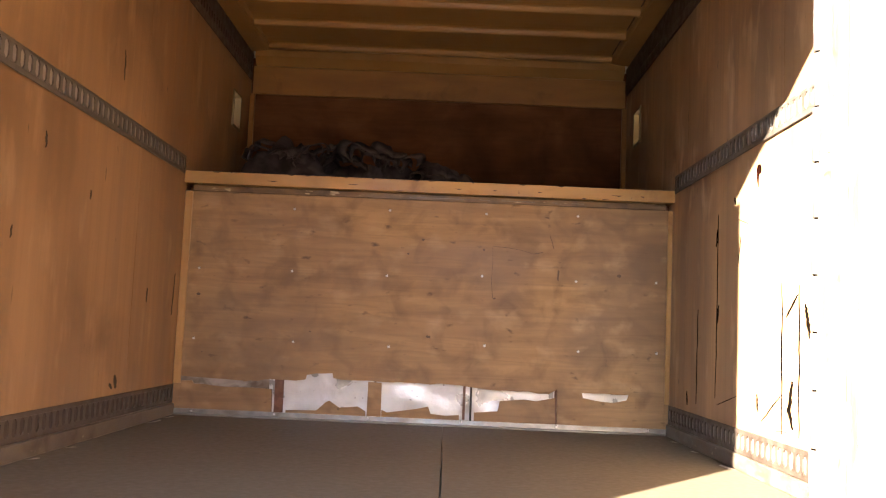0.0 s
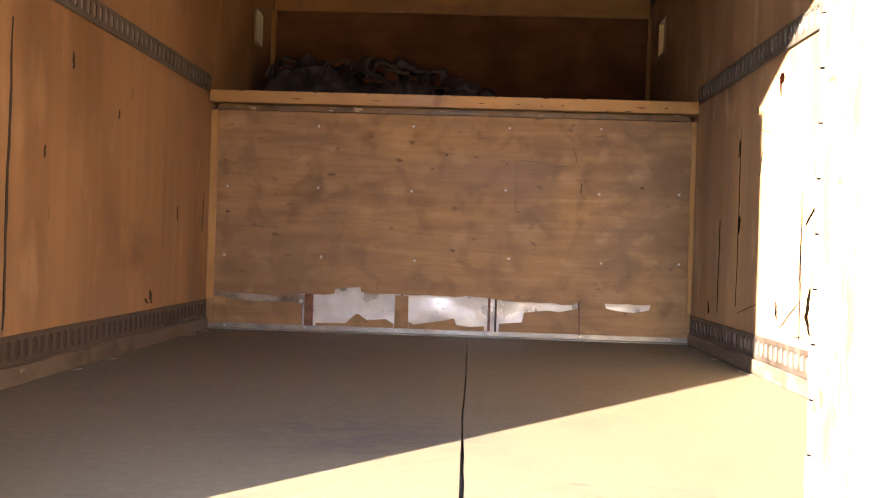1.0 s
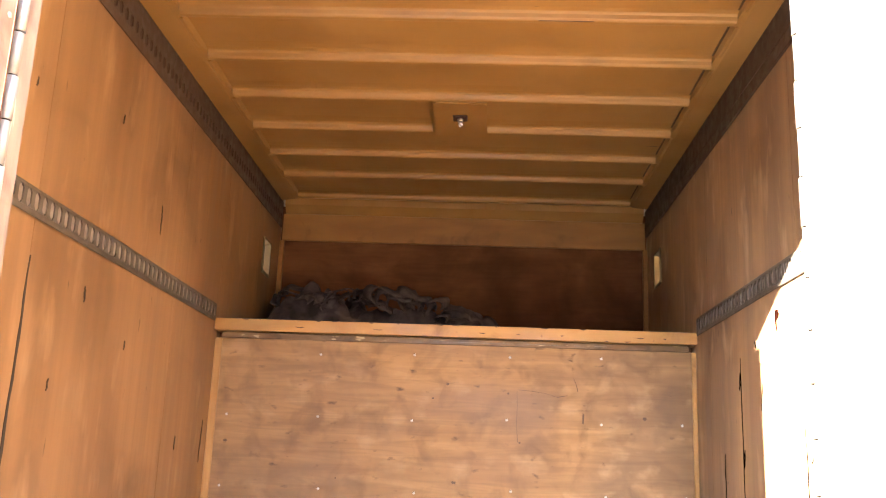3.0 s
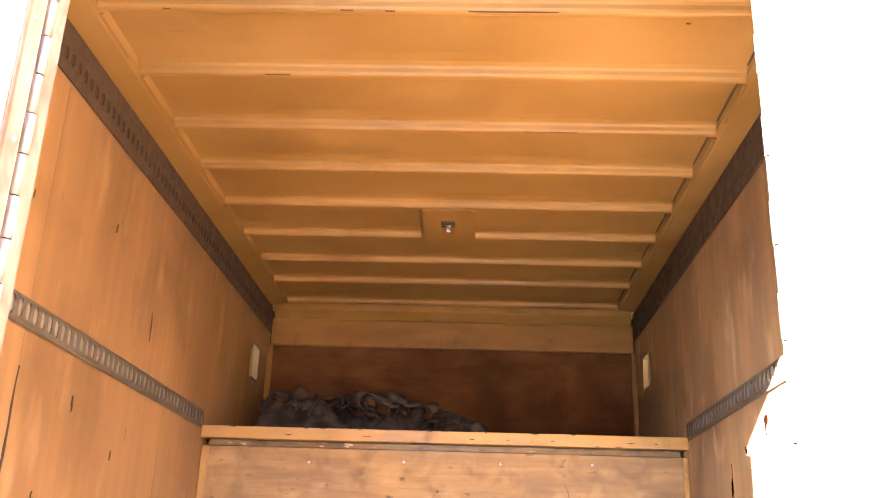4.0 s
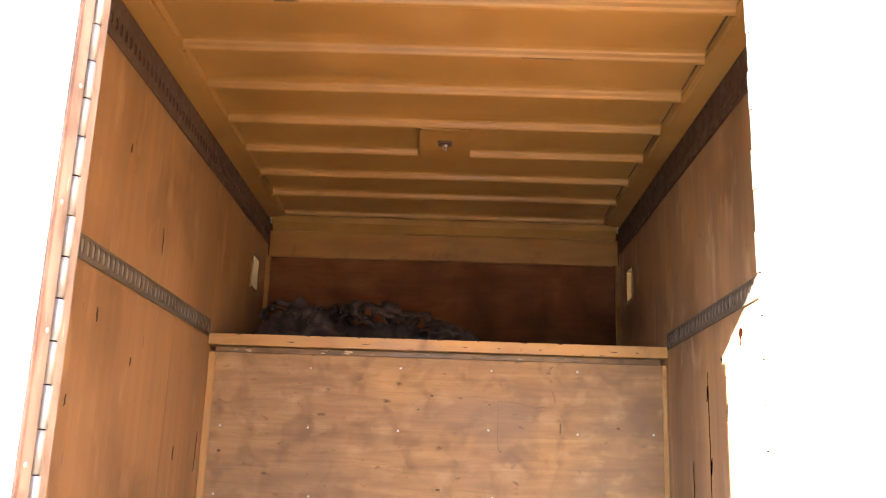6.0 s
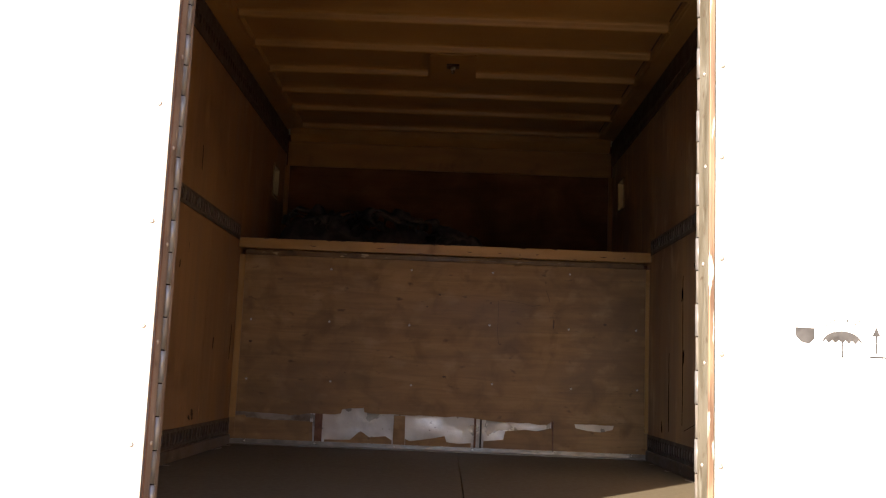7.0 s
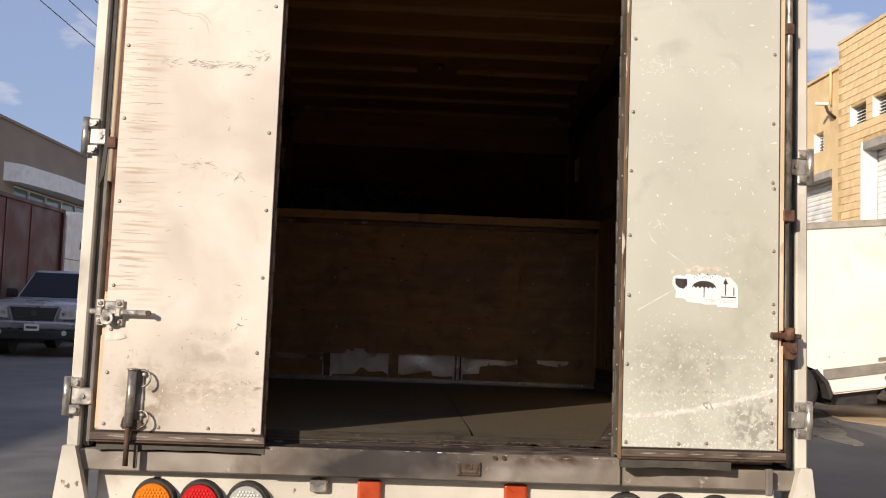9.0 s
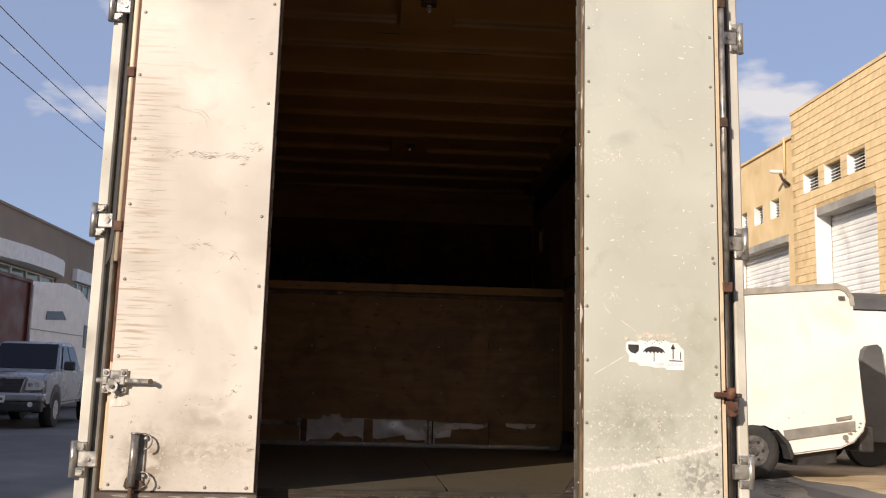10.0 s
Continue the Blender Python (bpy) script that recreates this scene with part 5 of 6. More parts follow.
    for z in (2.6, 3.1) if sx > 0 else (2.1, 2.7, 3.1):
        y = -0.008 if sx > 0 else 0.012
        part("rod_guide", box(B(), *sorted((sx * 1.138, sx * 1.168)), y, 0.043, z - 0.02, z + 0.02, 0.003), RUST_DARK if sx > 0 else RUST, rod)
    # strap hinges on the post
    for z in (1.25, 2.125, 2.975):
        h = part("strap_hinge", box(B(), *sorted((sx * 1.168, sx * 1.238)), 0.043, 0.0545, z - 0.028, z + 0.028, 0.004), GALV, d, "galvanised strap hinge")
        for s in (-1, 1):
            part("leaf", box(B(), *sorted((sx * 1.206, sx * 1.244)), 0.040, 0.0545, z + s * 0.045 - 0.016, z + s * 0.045 + 0.016, 0.004), GALV, h)
            part("bolt", cyl(B(), (sx * 1.222, 0.0395, z + s * 0.045), (sx * 1.222, 0.031, z + s * 0.045), 0.010, 6), GALV, h)
        part("pin", cyl(B(), (sx * 1.252, 0.045, z - 0.064), (sx * 1.252, 0.045, z + 0.064), 0.0125, 14), GALV, h)
        part("bolt", cyl(B(), (sx * 1.20, 0.0425, z), (sx * 1.20, 0.038, z), 0.008, 6), GALV, h)
    return d, core


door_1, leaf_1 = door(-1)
door_2, leaf_2 = door(1)

# fittings of the cream leaf: slide latch, drop bolt, loose seal
part("loose_seal", prism(B(), [(-1.165, 3.2), (-1.165, 2.1), (-1.172, 1.99), (-1.190, 1.945), (-1.186, 1.985), (-1.178, 2.1), (-1.176, 3.2)], "xz", 0.018, 0.026), RUBBER, door_1, "torn rubber seal hanging loose")
latch = part("slide_latch", box(B(), -1.152, -1.062, -0.007, -0.0005, 1.492, 1.568, 0.003), GALV, door_1, "galvanised slide latch")
part("keeper_strap", box(B(), -1.150, -1.128, -0.030, -0.0075, 1.516, 1.548, 0.004), GALV, latch)
part("keeper_strap", box(B(), -1.088, -1.068, -0.030, -0.0075, 1.516, 1.548, 0.004), GALV, latch)
part("latch_bar", box(B(), -1.172, -0.975, -0.026, -0.0125, 1.523, 1.541, 0.004), GALV, latch, "flat latch handle")
part("bar_end", cyl(B(), (-0.978, -0.0265, 1.532), (-0.978, -0.034, 1.532), 0.009, 10), RUST_DARK, latch)
part("latch_cam", cyl(B(), (-1.112, -0.0265, 1.512), (-1.112, -0.033, 1.512), 0.021, 16), GALV, latch)
part("cam_bolt", cyl(B(), (-1.112, -0.0335, 1.512), (-1.112, -0.040, 1.512), 0.009, 6), STEEL, latch)
for x, z in ((-1.140, 1.560), (-1.140, 1.500), (-1.078, 1.560), (-1.078, 1.500)):
    part("clip", box(B(), x - 0.013, x + 0.013, -0.0115, -0.0075, z - 0.013, z + 0.013, 0.002), GALV, latch)
    part("bolt", dome(B(), (x, -0.0118, z), (0, -1, 0), 0.0085, 0.006, 10), STEEL, latch)
part("torn_corner", prism(B(), [(-1.118, 1.466), (-1.06, 1.462), (-1.052, 1.45), (-1.075, 1.442), (-1.12, 1.440)], "xz", -0.0022, -0.0005), EDGE_PAINT, door_1)
bolt = part("drop_bolt", cyl(B(), (-1.022, -0.022, 1.165), (-1.018, -0.022, 1.345), 0.0145, 16), STEEL, door_1, "galvanised drop bolt in its sleeve")
part("sleeve", cyl(B(), (-1.023, -0.022, 1.04), (-1.022, -0.022, 1.164), 0.0085, 12), RUST_DARK, bolt)
part("bracket", box(B(), -1.035, -0.982, -0.006, -0.0005, 1.17, 1.35, 0.003), STEEL, bolt)
part("rusty_foot", prism(B(), [(-1.05, 1.165), (-1.045, 1.19), (-1.035, 1.205), (-1.03, 1.19), (-0.99, 1.185), (-0.975, 1.168), (-0.99, 1.155), (-1.04, 1.155)], "xz", -0.012, -0.0007), RUST_DARK, bolt, "rusted foot of the bolt")
part("cap", cyl(B(), (-1.018, -0.022, 1.3455), (-1.018, -0.022, 1.352), 0.017, 16), STEEL, bolt)
for z in (1.19, 1.32):
    part("hook", tube(B(), [(-0.985 + 0.026 * math.sin(k), -0.014 - 0.010 * (1 - math.cos(k)), z + 0.026 * math.cos(k)) for k in [i * 0.42 - 0.3 for i in range(9)]], 0.0034, 8), STEEL, bolt)
    part("bolt", dome(B(), (-0.985, -0.006, z + 0.012), (0, -1, 0), 0.008, 0.006, 10), GALV, bolt)
part("keeper", box(B(), -1.005, -0.992, -0.001, 0.004, 1.03, 1.105, 0.002), TRACK, bolt)

# fittings of the grey leaf: rusty rod handle, brackets, hanging pin
hd = part("rod_handle", box(B(), 1.088, 1.140, -0.014, -0.0008, 1.524, 1.545, 0.004), RUST, door_2, "rusty rod handle")
part("handle_boss", cyl(B(), (1.152, -0.016, 1.520), (1.152, -0.016, 1.562), 0.017, 12), RUST, hd)
part("handle_tab", box(B(), 1.160, 1.196, -0.014, 0.010, 1.526, 1.542, 0.003), RUST_DARK, hd)
part("hasp", prism(B(), [(1.140, 1.512), (1.176, 1.512), (1.180, 1.475), (1.168, 1.456), (1.146, 1.456), (1.138, 1.478)], "xz", -0.014, 0.014), RUST, hd, "brown rusted hasp")
part("hasp_pin", cyl(B(), (1.160, -0.0145, 1.484), (1.160, -0.024, 1.484), 0.009, 10), RUST_DARK, hd)
part("handle_tab", box(B(), 1.134, 1.174, -0.004, 0.012, 1.925, 1.965, 0.003), RUST, door_2, "rusty rod clamp")
part("rod_end", box(B(), 1.085, 1.108, 0.005, 0.022, 1.00, 1.088, 0.003), RUBBER_GREY, door_2, "dull lock rod end below the door")
part("worn_edge", box(B(), 1.1235, 1.1375, 0.001, 0.0055, 1.155, 1.50, 0.001), CREAM_WOOD, leaf_2, "bare wooden leaf edge")
part("worn_edge", box(B(), 1.1235, 1.1375, 0.001, 0.0055, 1.55, 3.2, 0.001), CREAM_WOOD, leaf_2, "bare wooden leaf edge")
part("leaf_gap", box(B(), 1.1185, 1.1230, 0.003, 0.0055, 1.155, 3.2), CRACK, leaf_2, "dark gap beside the facing")
part("worn_edge", box(B(), -1.136, -1.1185, 0.001, 0.0055, 1.155, 1.455, 0.001), CREAM_WOOD, leaf_1, "bare wooden leaf edge")
part("worn_edge", box(B(), -1.134, -1.1185, 0.001, 0.0055, 1.60, 3.2, 0.001), RUST, leaf_1, "bare wooden leaf edge")


# scuffs of their own shape on both leaves
def scuff(parent, pts, w, material, rr):
    lo, hi = [], []
    for i, (x, z) in enumerate(pts):
        k = w * rr.uniform(0.4, 1.2)
        lo.append((x + rr.uniform(-0.3, 0.3) * w, z - k))
        hi.append((x + rr.uniform(-0.3, 0.3) * w, z + k))
    part("scuff", prism(B(), lo + hi[::-1], "xz", -0.0007, 0.0008), material, parent)


rr = random.Random(21)
z = 1.62
while z < 2.62:     # row of level scrapes along the outer edge of the cream leaf
    x0 = -1.10 + rr.uniform(0, 0.02)
    n = rr.randint(3, 5)
    ln = rr.uniform(0.04, 0.11)
    scuff(leaf_1, [(x0 + ln * i / n, z + rr.uniform(-0.002, 0.002)) for i in range(n + 1)], rr.uniform(0.0006, 0.0016), GRIME, rr)
    z += rr.uniform(0.02, 0.045)
for _ in range(46):
    x, z, ln = rr.uniform(-1.05, -0.66), rr.uniform(1.2, 2.9), rr.uniform(0.006, 0.026)
    an = rr.uniform(-0.9, 0.9)
    scuff(leaf_1, [(x + ln * i / 4 * math.cos(an), z + ln * i / 4 * math.sin(an) + rr.uniform(-0.002, 0.002)) for i in range(5)], rr.uniform(0.0005, 0.0014), GRIME, rr)
scuff(leaf_2, [(0.63 + 0.03 * i, 1.60 + 0.018 * i) for i in range(5)], 0.0022, WEAR, rr)
scuff(leaf_2, [(0.66, 1.87), (0.672, 1.84), (0.69, 1.825)], 0.003, WEAR, rr)
scuff(leaf_2, [(0.73 + 0.012 * i, 1.80 - 0.008 * i) for i in range(6)], 0.002, WEAR, rr)


def chips(parent, places, size, material, label=""):
    """Small ragged flakes at the given places (x, z)."""
    bm = B()
    for x, z in places:
        an, q, stretch = rr.uniform(0, math.pi), 0.62 * size * rr.uniform(0.25, 1.0) ** 1.5, 1.0 + 3.5 * rr.random() ** 2
        pts = []
        for k in range(7):
            t = k * math.tau / 7
            u, v = q * stretch * math.cos(t) * rr.uniform(0.6, 1.2), q * math.sin(t) * rr.uniform(0.6, 1.2)
            pts.append((x + u * math.cos(an) - v * math.sin(an), z + u * math.sin(an) + v * math.cos(an)))
        prism(bm, pts, "xz", -0.0004 - 0.0005 * rr.random(), 0.0008)
    part("chips", bm, material, parent, label)


def strewn(n, xs, zs, low=False):
    return [(rr.uniform(*xs), zs[0] + (zs[1] - zs[0]) * (rr.random() ** 2 if low else rr.random())) for _ in range(n)]


def bow(x):
    return 1.252 + 0.10 * (max(0.0, x - 0.60) / 0.51) ** 1.7


chips(leaf_2, strewn(760, (0.60, 1.11), (1.155, 1.50), True), 0.0040, WEAR, "pale chips in the grey paint")
chips(leaf_2, strewn(130, (0.61, 0.90), (1.40, 1.60)), 0.0042, WEAR)
chips(leaf_2, strewn(60, (0.60, 1.11), (1.5, 3.0)), 0.0036, WEAR)
chips(leaf_2, [(x, bow(x) + rr.gauss(0, 0.0035)) for x in [rr.uniform(0.595, 1.112) for _ in range(1000)]], 0.0055, WEAR, "long pale scrape across the leaf")
chips(leaf_2, [(x, 1.327 + 0.012 * (x - 0.7) + rr.gauss(0, 0.004)) for x in [rr.uniform(0.62, 1.0) for _ in range(160)]], 0.0032, WEAR)
chips(leaf_2, [(x, 1.333 + 0.012 * (x - 0.7) + rr.gauss(0, 0.0015)) for x in [rr.uniform(0.70, 0.93) for _ in range(60)]], 0.0022, SCUFF_DARK)
chips(leaf_2, [(x, 1.452 + 0.03 * (x - 0.8) + rr.gauss(0, 0.004)) for x in [rr.uniform(0.80, 1.06) for _ in range(80)]], 0.0034, WEAR)
chips(leaf_2, strewn(110, (1.055, 1.114), (1.18, 1.62)), 0.0045, WEAR)
chips(leaf_2, strewn(30, (0.862, 0.892), (1.270, 1.345)), 0.006, SCUFF_DARK, "dark gouges by the scrape")
chips(leaf_2, strewn(16, (0.872, 0.882), (1.395, 1.450)), 0.004, SCUFF_DARK)
chips(leaf_2, strewn(90, (0.62, 0.74), (2.40, 2.47)), 0.0040, WEAR)
chips(leaf_2, strewn(60, (0.74, 0.97), (2.41, 2.46)), 0.0034, WEAR)
chips(leaf_1, [(x, 1.315 + rr.gauss(0, 0.004)) for x in [rr.uniform(-0.98, -0.63) for _ in range(110)]], 0.0030, SCUFF_DARK, "grey chips above the bottom rivets")
chips(leaf_1, strewn(90, (-0.95, -0.63), (1.20, 1.30)), 0.0026, WEAR, "pale worn flecks")
chips(leaf_1, strewn(60, (-1.06, -0.95), (1.20, 1.42)), 0.0045, GRIME)
chips(leaf_1, strewn(14, (-0.86, -0.70), (1.42, 1.50)), 0.004, SCUFF_DARK)


def scuffs(parent, n, xs, zs, lengths, w, material, turn=0.9, label=""):
    """Many small wandering scratches in one rubbed patch, thickest in its middle."""
    bm = B()
    for _ in range(n):
        x = xs[0] + (xs[1] - xs[0]) * 0.5 * (rr.random() + rr.random())
        z = zs[0] + (zs[1] - zs[0]) * 0.5 * (rr.random() + rr.random())
        an, step = rr.uniform(-turn, turn) + (math.pi if rr.random() < 0.5 else 0), rr.uniform(*lengths) / 3
        lo, hi = [], []
        for k in range(4):
            q = w * rr.uniform(0.25, 1.0) * (0.5 if k in (0, 3) else 1)
            lo.append((x + q * math.sin(an), z - q * math.cos(an)))
            hi.append((x - q * math.sin(an), z + q * math.cos(an)))
            x, z, an = x + step * math.cos(an), z + step * math.sin(an), an + rr.uniform(-0.7, 0.7)
        prism(bm, lo + hi[::-1], "xz", -0.0007, 0.0008)
    part("scuff", bm, material, parent, label)


scuffs(leaf_1, 60, (-1.0, -0.66), (2.362, 2.392), (0.008, 0.03), 0.0013, SCUFF_DARK, 0.35, "grey scuffs across the leaf")
scuffs(leaf_1, 16, (-0.72, -0.62), (2.395, 2.43), (0.008, 0.025), 0.0013, SCUFF_DARK, 0.4)
scuffs(leaf_1, 14, (-0.93, -0.78), (2.015, 2.055), (0.006, 0.03), 0.0012, SCUFF_DARK, 0.6)
scuffs(leaf_1, 6, (-0.74, -0.68), (1.97, 2.02), (0.015, 0.04), 0.0014, SCUFF_DARK, 0.9)
scuffs(leaf_1, 5, (-0.70, -0.65), (1.49, 1.53), (0.01, 0.03), 0.0016, SCUFF_DARK, 1.2)
scuffs(leaf_1, 40, (-1.08, -0.62), (1.18, 1.42), (0.008, 0.035), 0.0012, GRIME, 1.5)
scuffs(leaf_1, 3, (-0.95, -0.86), (2.535, 2.56), (0.06, 0.11), 0.0012, SCUFF_DARK, 0.08)
scuffs(leaf_2, 16, (0.63, 0.72), (2.40, 2.48), (0.006, 0.03), 0.0016, WEAR, 1.5, "pale scratches on the leaf")
scuffs(leaf_2, 10, (0.66, 0.96), (2.41, 2.47), (0.006, 0.03), 0.0013, WEAR, 0.5)
scuffs(leaf_2, 30, (0.62, 0.75), (2.15, 2.22), (0.005, 0.02), 0.0014, WEAR, 1.0)
scuffs(leaf_2, 14, (0.66, 0.73), (1.86, 1.93), (0.008, 0.03), 0.0015, WEAR, 1.4)
scuffs(leaf_2, 8, (0.93, 0.98), (1.80, 1.88), (0.015, 0.04), 0.0016, WEAR, 1.3)

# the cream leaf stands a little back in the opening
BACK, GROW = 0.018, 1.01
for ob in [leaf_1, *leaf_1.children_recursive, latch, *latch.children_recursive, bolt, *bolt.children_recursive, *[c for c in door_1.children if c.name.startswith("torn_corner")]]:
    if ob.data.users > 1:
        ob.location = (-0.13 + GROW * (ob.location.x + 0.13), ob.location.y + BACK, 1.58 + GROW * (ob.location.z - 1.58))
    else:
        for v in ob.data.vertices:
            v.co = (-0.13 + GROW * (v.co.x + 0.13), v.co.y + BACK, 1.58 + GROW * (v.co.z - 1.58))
# the grey door stands slightly ajar
AJAR = Matrix.Translation((1.15, 0, 1.35)) @ Matrix.Rotation(radians(0.2), 4, "Y") @ Matrix.Rotation(radians(3.5), 4, "Z") @ Matrix.Translation((-1.15, 0, -1.35))
DROP = Matrix.Translation((0, 0, -0.07))
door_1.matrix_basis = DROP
door_2.matrix_basis = DROP @ AJAR

# torn handling label
label = thing("handling_label", (0.86, 0, 1.62), "torn white handling label with umbrella and arrows", "label")
outline = [(0.748, 1.708), (0.752, 1.720), (0.770, 1.724), (0.79, 1.720), (0.80, 1.730), (0.825, 1.724), (0.85, 1.733), (0.872, 1.725), (0.90, 1.731), (0.925, 1.722), (0.948, 1.724), (0.958, 1.712), (0.972, 1.700), (0.975, 1.692), (0.975, 1.622), (0.905, 1.622), (0.90, 1.630), (0.862, 1.628),
           (0.845, 1.632), (0.80, 1.634), (0.79, 1.645), (0.758, 1.648), (0.762, 1.668), (0.748, 1.690)]
part("paper", prism(B(), outline, "xz", -0.0012, -0.0002), STICKER, label)
rl = random.Random(2)
for x, z, w in ((0.748, 1.735, 0.012), (0.80, 1.742, 0.016), (0.835, 1.748, 0.020), (0.872, 1.745, 0.015), (0.905, 1.748, 0.018), (0.94, 1.735, 0.014), (0.965, 1.722, 0.010)):
    part("glue_residue", prism(B(), [(x + w * math.cos(k) * rl.uniform(0.5, 1.2), z + 0.55 * w * math.sin(k) * rl.uniform(0.5, 1.3)) for k in [i * math.tau / 9 for i in range(9)]], "xz", -0.0010, -0.0002), RESIDUE, label, "brownish torn paper residue")
part("sign_cup", prism(B(), [(0.757, 1.712), (0.798, 1.712), (0.798, 1.690), (0.785, 1.678), (0.768, 1.682), (0.757, 1.694)], "xz", -0.0018, -0.0013), INK, label)
arc = [(0.857 + 0.043 * math.cos(k), 1.682 + 0.026 * math.sin(k)) for k in [math.pi * i / 14 for i in range(15)]]
scal = [(0.857 - 0.043 + 0.086 * i / 12, 1.682 + (0.007 if i % 2 else 0.0)) for i in range(1, 12)]
part("sign_umbrella", prism(B(), arc + scal, "xz", -0.0018, -0.0013), INK, label)
bm = B()
box(bm, 0.8555, 0.8585, -0.0018, -0.0013, 1.652, 1.684)
part("sign_stick", bm, INK, label)
for i in range(9):
    x, z = 0.822 + 0.009 * i, 1.716 + 0.006 * (i % 3)
    part("sign_drop", box(B(), x, x + 0.003, -0.0018, -0.0013, z, z + 0.004), INK, label)
bm = B()
box(bm, 0.9295, 0.9335, -0.0018, -0.0013, 1.662, 1.702)
prism(bm, [(0.9225, 1.700), (0.9405, 1.700), (0.9315, 1.720)], "xz", -0.0018, -0.0013)
box(bm, 0.9590, 0.9625, -0.0018, -0.0013, 1.662, 1.690)
box(bm, 0.916, 0.968, -0.0018, -0.0013, 1.654, 1.658)
part("sign_arrows", bm, INK, label)
txt = bpy.data.curves.new("label_text", "FONT")
txt.body, txt.size, txt.align_x = "CON CUIDADO", 0.0150, "LEFT"
txt.materials.append(INK_RED)
ob = new("label_text", txt)
ob.parent = label
ob.location, ob.rotation_euler = (0.862 - 0.86, -0.0015, 1.637 - 1.62), (radians(90), 0, 0)
label.matrix_basis = DROP @ AJAR @ Matrix.Translation((0.86, 0, 1.62))

# ---------- street ----------
bm = B()
bm.faces.new([bm.verts.new(p) for p in ((-900, -900, G), (900, -900, G), (900, 900, G), (-900, 900, G))])
solid("ground", bm, ASPHALT, "dark worn asphalt street", "ground", "structure")
bm = B()
edge = [(6.6 + 0.18 * math.sin(1.3 * i) + 0.12 * math.sin(3.7 * i + 1), -21 + 0.75 * i) for i in range(109)]
prism(bm, [(10.99, -21), (10.99, 60)] + edge[::-1], "xy", G - 0.1, G + 0.008)
solid("pavement", bm, SAND, "dusty ochre yard in front of the warehouse", "pavement", "structure")
for pts, label in ((((4.95, 8.5), (5.15, 7.6), (5.3, 7.7), (5.5, 8.6), (5.95, 9.7), (6.1, 10.6), (5.8, 10.5), (5.25, 9.4)), "dark wet patch on the asphalt"),
                   (((4.75, 5.9), (5.0, 5.8), (5.45, 6.3), (5.75, 6.75), (5.5, 6.85), (5.1, 6.5), (4.85, 6.3)), "shallow puddle on the asphalt")):
    rw = random.Random(len(label))
    ring = []
    for (x0, y0), (x1, y1) in zip(pts, pts[1:] + pts[:1]):
        for k in range(5):
            ring.append((x0 + (x1 - x0) * k / 5 + rw.uniform(-0.05, 0.05), y0 + (y1 - y0) * k / 5 + rw.uniform(-0.05, 0.05)))
    solid("puddle", prism(B(), ring, "xy", G - 0.05, G + 0.004), WET, label, "puddle", "structure")
bm = box(B(), -15.5, -13.2, -21, 90, G - 0.1, G + 0.12)
solid("pavement", bm, CONCRETE, "concrete pavement along the brown building", "pavement", "structure")


# ---------- ochre warehouse ----------
XB = 11.0
house = thing("warehouse", (XB + 4, 20, G), "ochre block warehouse with white shutters and louvres", "building")


def wall_with_holes(y0, y1, z0, z1, x0, x1, holes):
    """A wall in the plane x, cut into boxes round the holes (y0, y1, z0, z1)."""
    bm = B()
    ys = sorted({y0, y1, *[h[0] for h in holes], *[h[1] for h in holes]})
    zs = sorted({z0, z1, *[h[2] for h in holes], *[h[3] for h in holes]})
    for p, q in zip(ys, ys[1:]):
        for r, s in zip(zs, zs[1:]):
            if not any(h[0] <= (p + q) / 2 <= h[1] and h[2] <= (r + s) / 2 <= h[3] for h in holes):
                box(bm, x0, x1, p, q, r, s)
    bmesh.ops.remove_doubles(bm, verts=bm.verts, dist=1e-5)
    return bm


WIN1 = [(19.1, 19.92, 6.72, 7.22), (17.95, 18.77, 6.72, 7.22), (16.8, 17.62, 6.72, 7.22), (12.6, 13.4, 6.72, 7.22), (11.4, 12.2, 6.72, 7.22), (10.2, 11.0, 6.72, 7.22)]
DOOR1 = [(16.4, 19.3, G, 6.2), (9.4, 12.9, G, 6.2)]
WIN2 = [(21.75, 22.35, 6.45, 7.0), (22.9, 23.5, 6.45, 7.0), (24.05, 24.65, 6.45, 7.0), (28, 28.6, 6.45, 7.0)]
DOOR2 = [(21.25, 25.2, G, 5.85), (27, 31, G, 5.85)]
part("wall", wall_with_holes(-21.5, 20.6, G, 9.05, XB + 0.02, XB + 0.5, WIN1 + DOOR1), MORTAR, house)
wing = part("wall", wall_with_holes(20.6, 60, G, 8.5, XB + 0.16, XB + 0.62, WIN2 + DOOR2), PLASTER, house, "plain ochre rendered wing")
part("parapet", box(B(), XB - 0.02, XB + 0.5, -21.5, 20.62, 9.05, 9.13), PLASTER, house)
part("parapet", box(B(), XB + 0.1, XB + 0.5, 20.62, 60, 8.5, 8.57), PLASTER, house)
part("roof", box(B(), XB + 0.4, XB + 14, -21.5, 60, 8.3, 8.4), CONCRETE, house)
part("wall", box(B(), XB + 13.6, XB + 14, -21.5, 60, G, 8.3), PLASTER, house)
part("downpipe", cyl(B(), (XB + 0.1, 21.25, 7.6), (XB + 0.1, 21.25, 8.62), 0.035, 12), PLASTER, house)
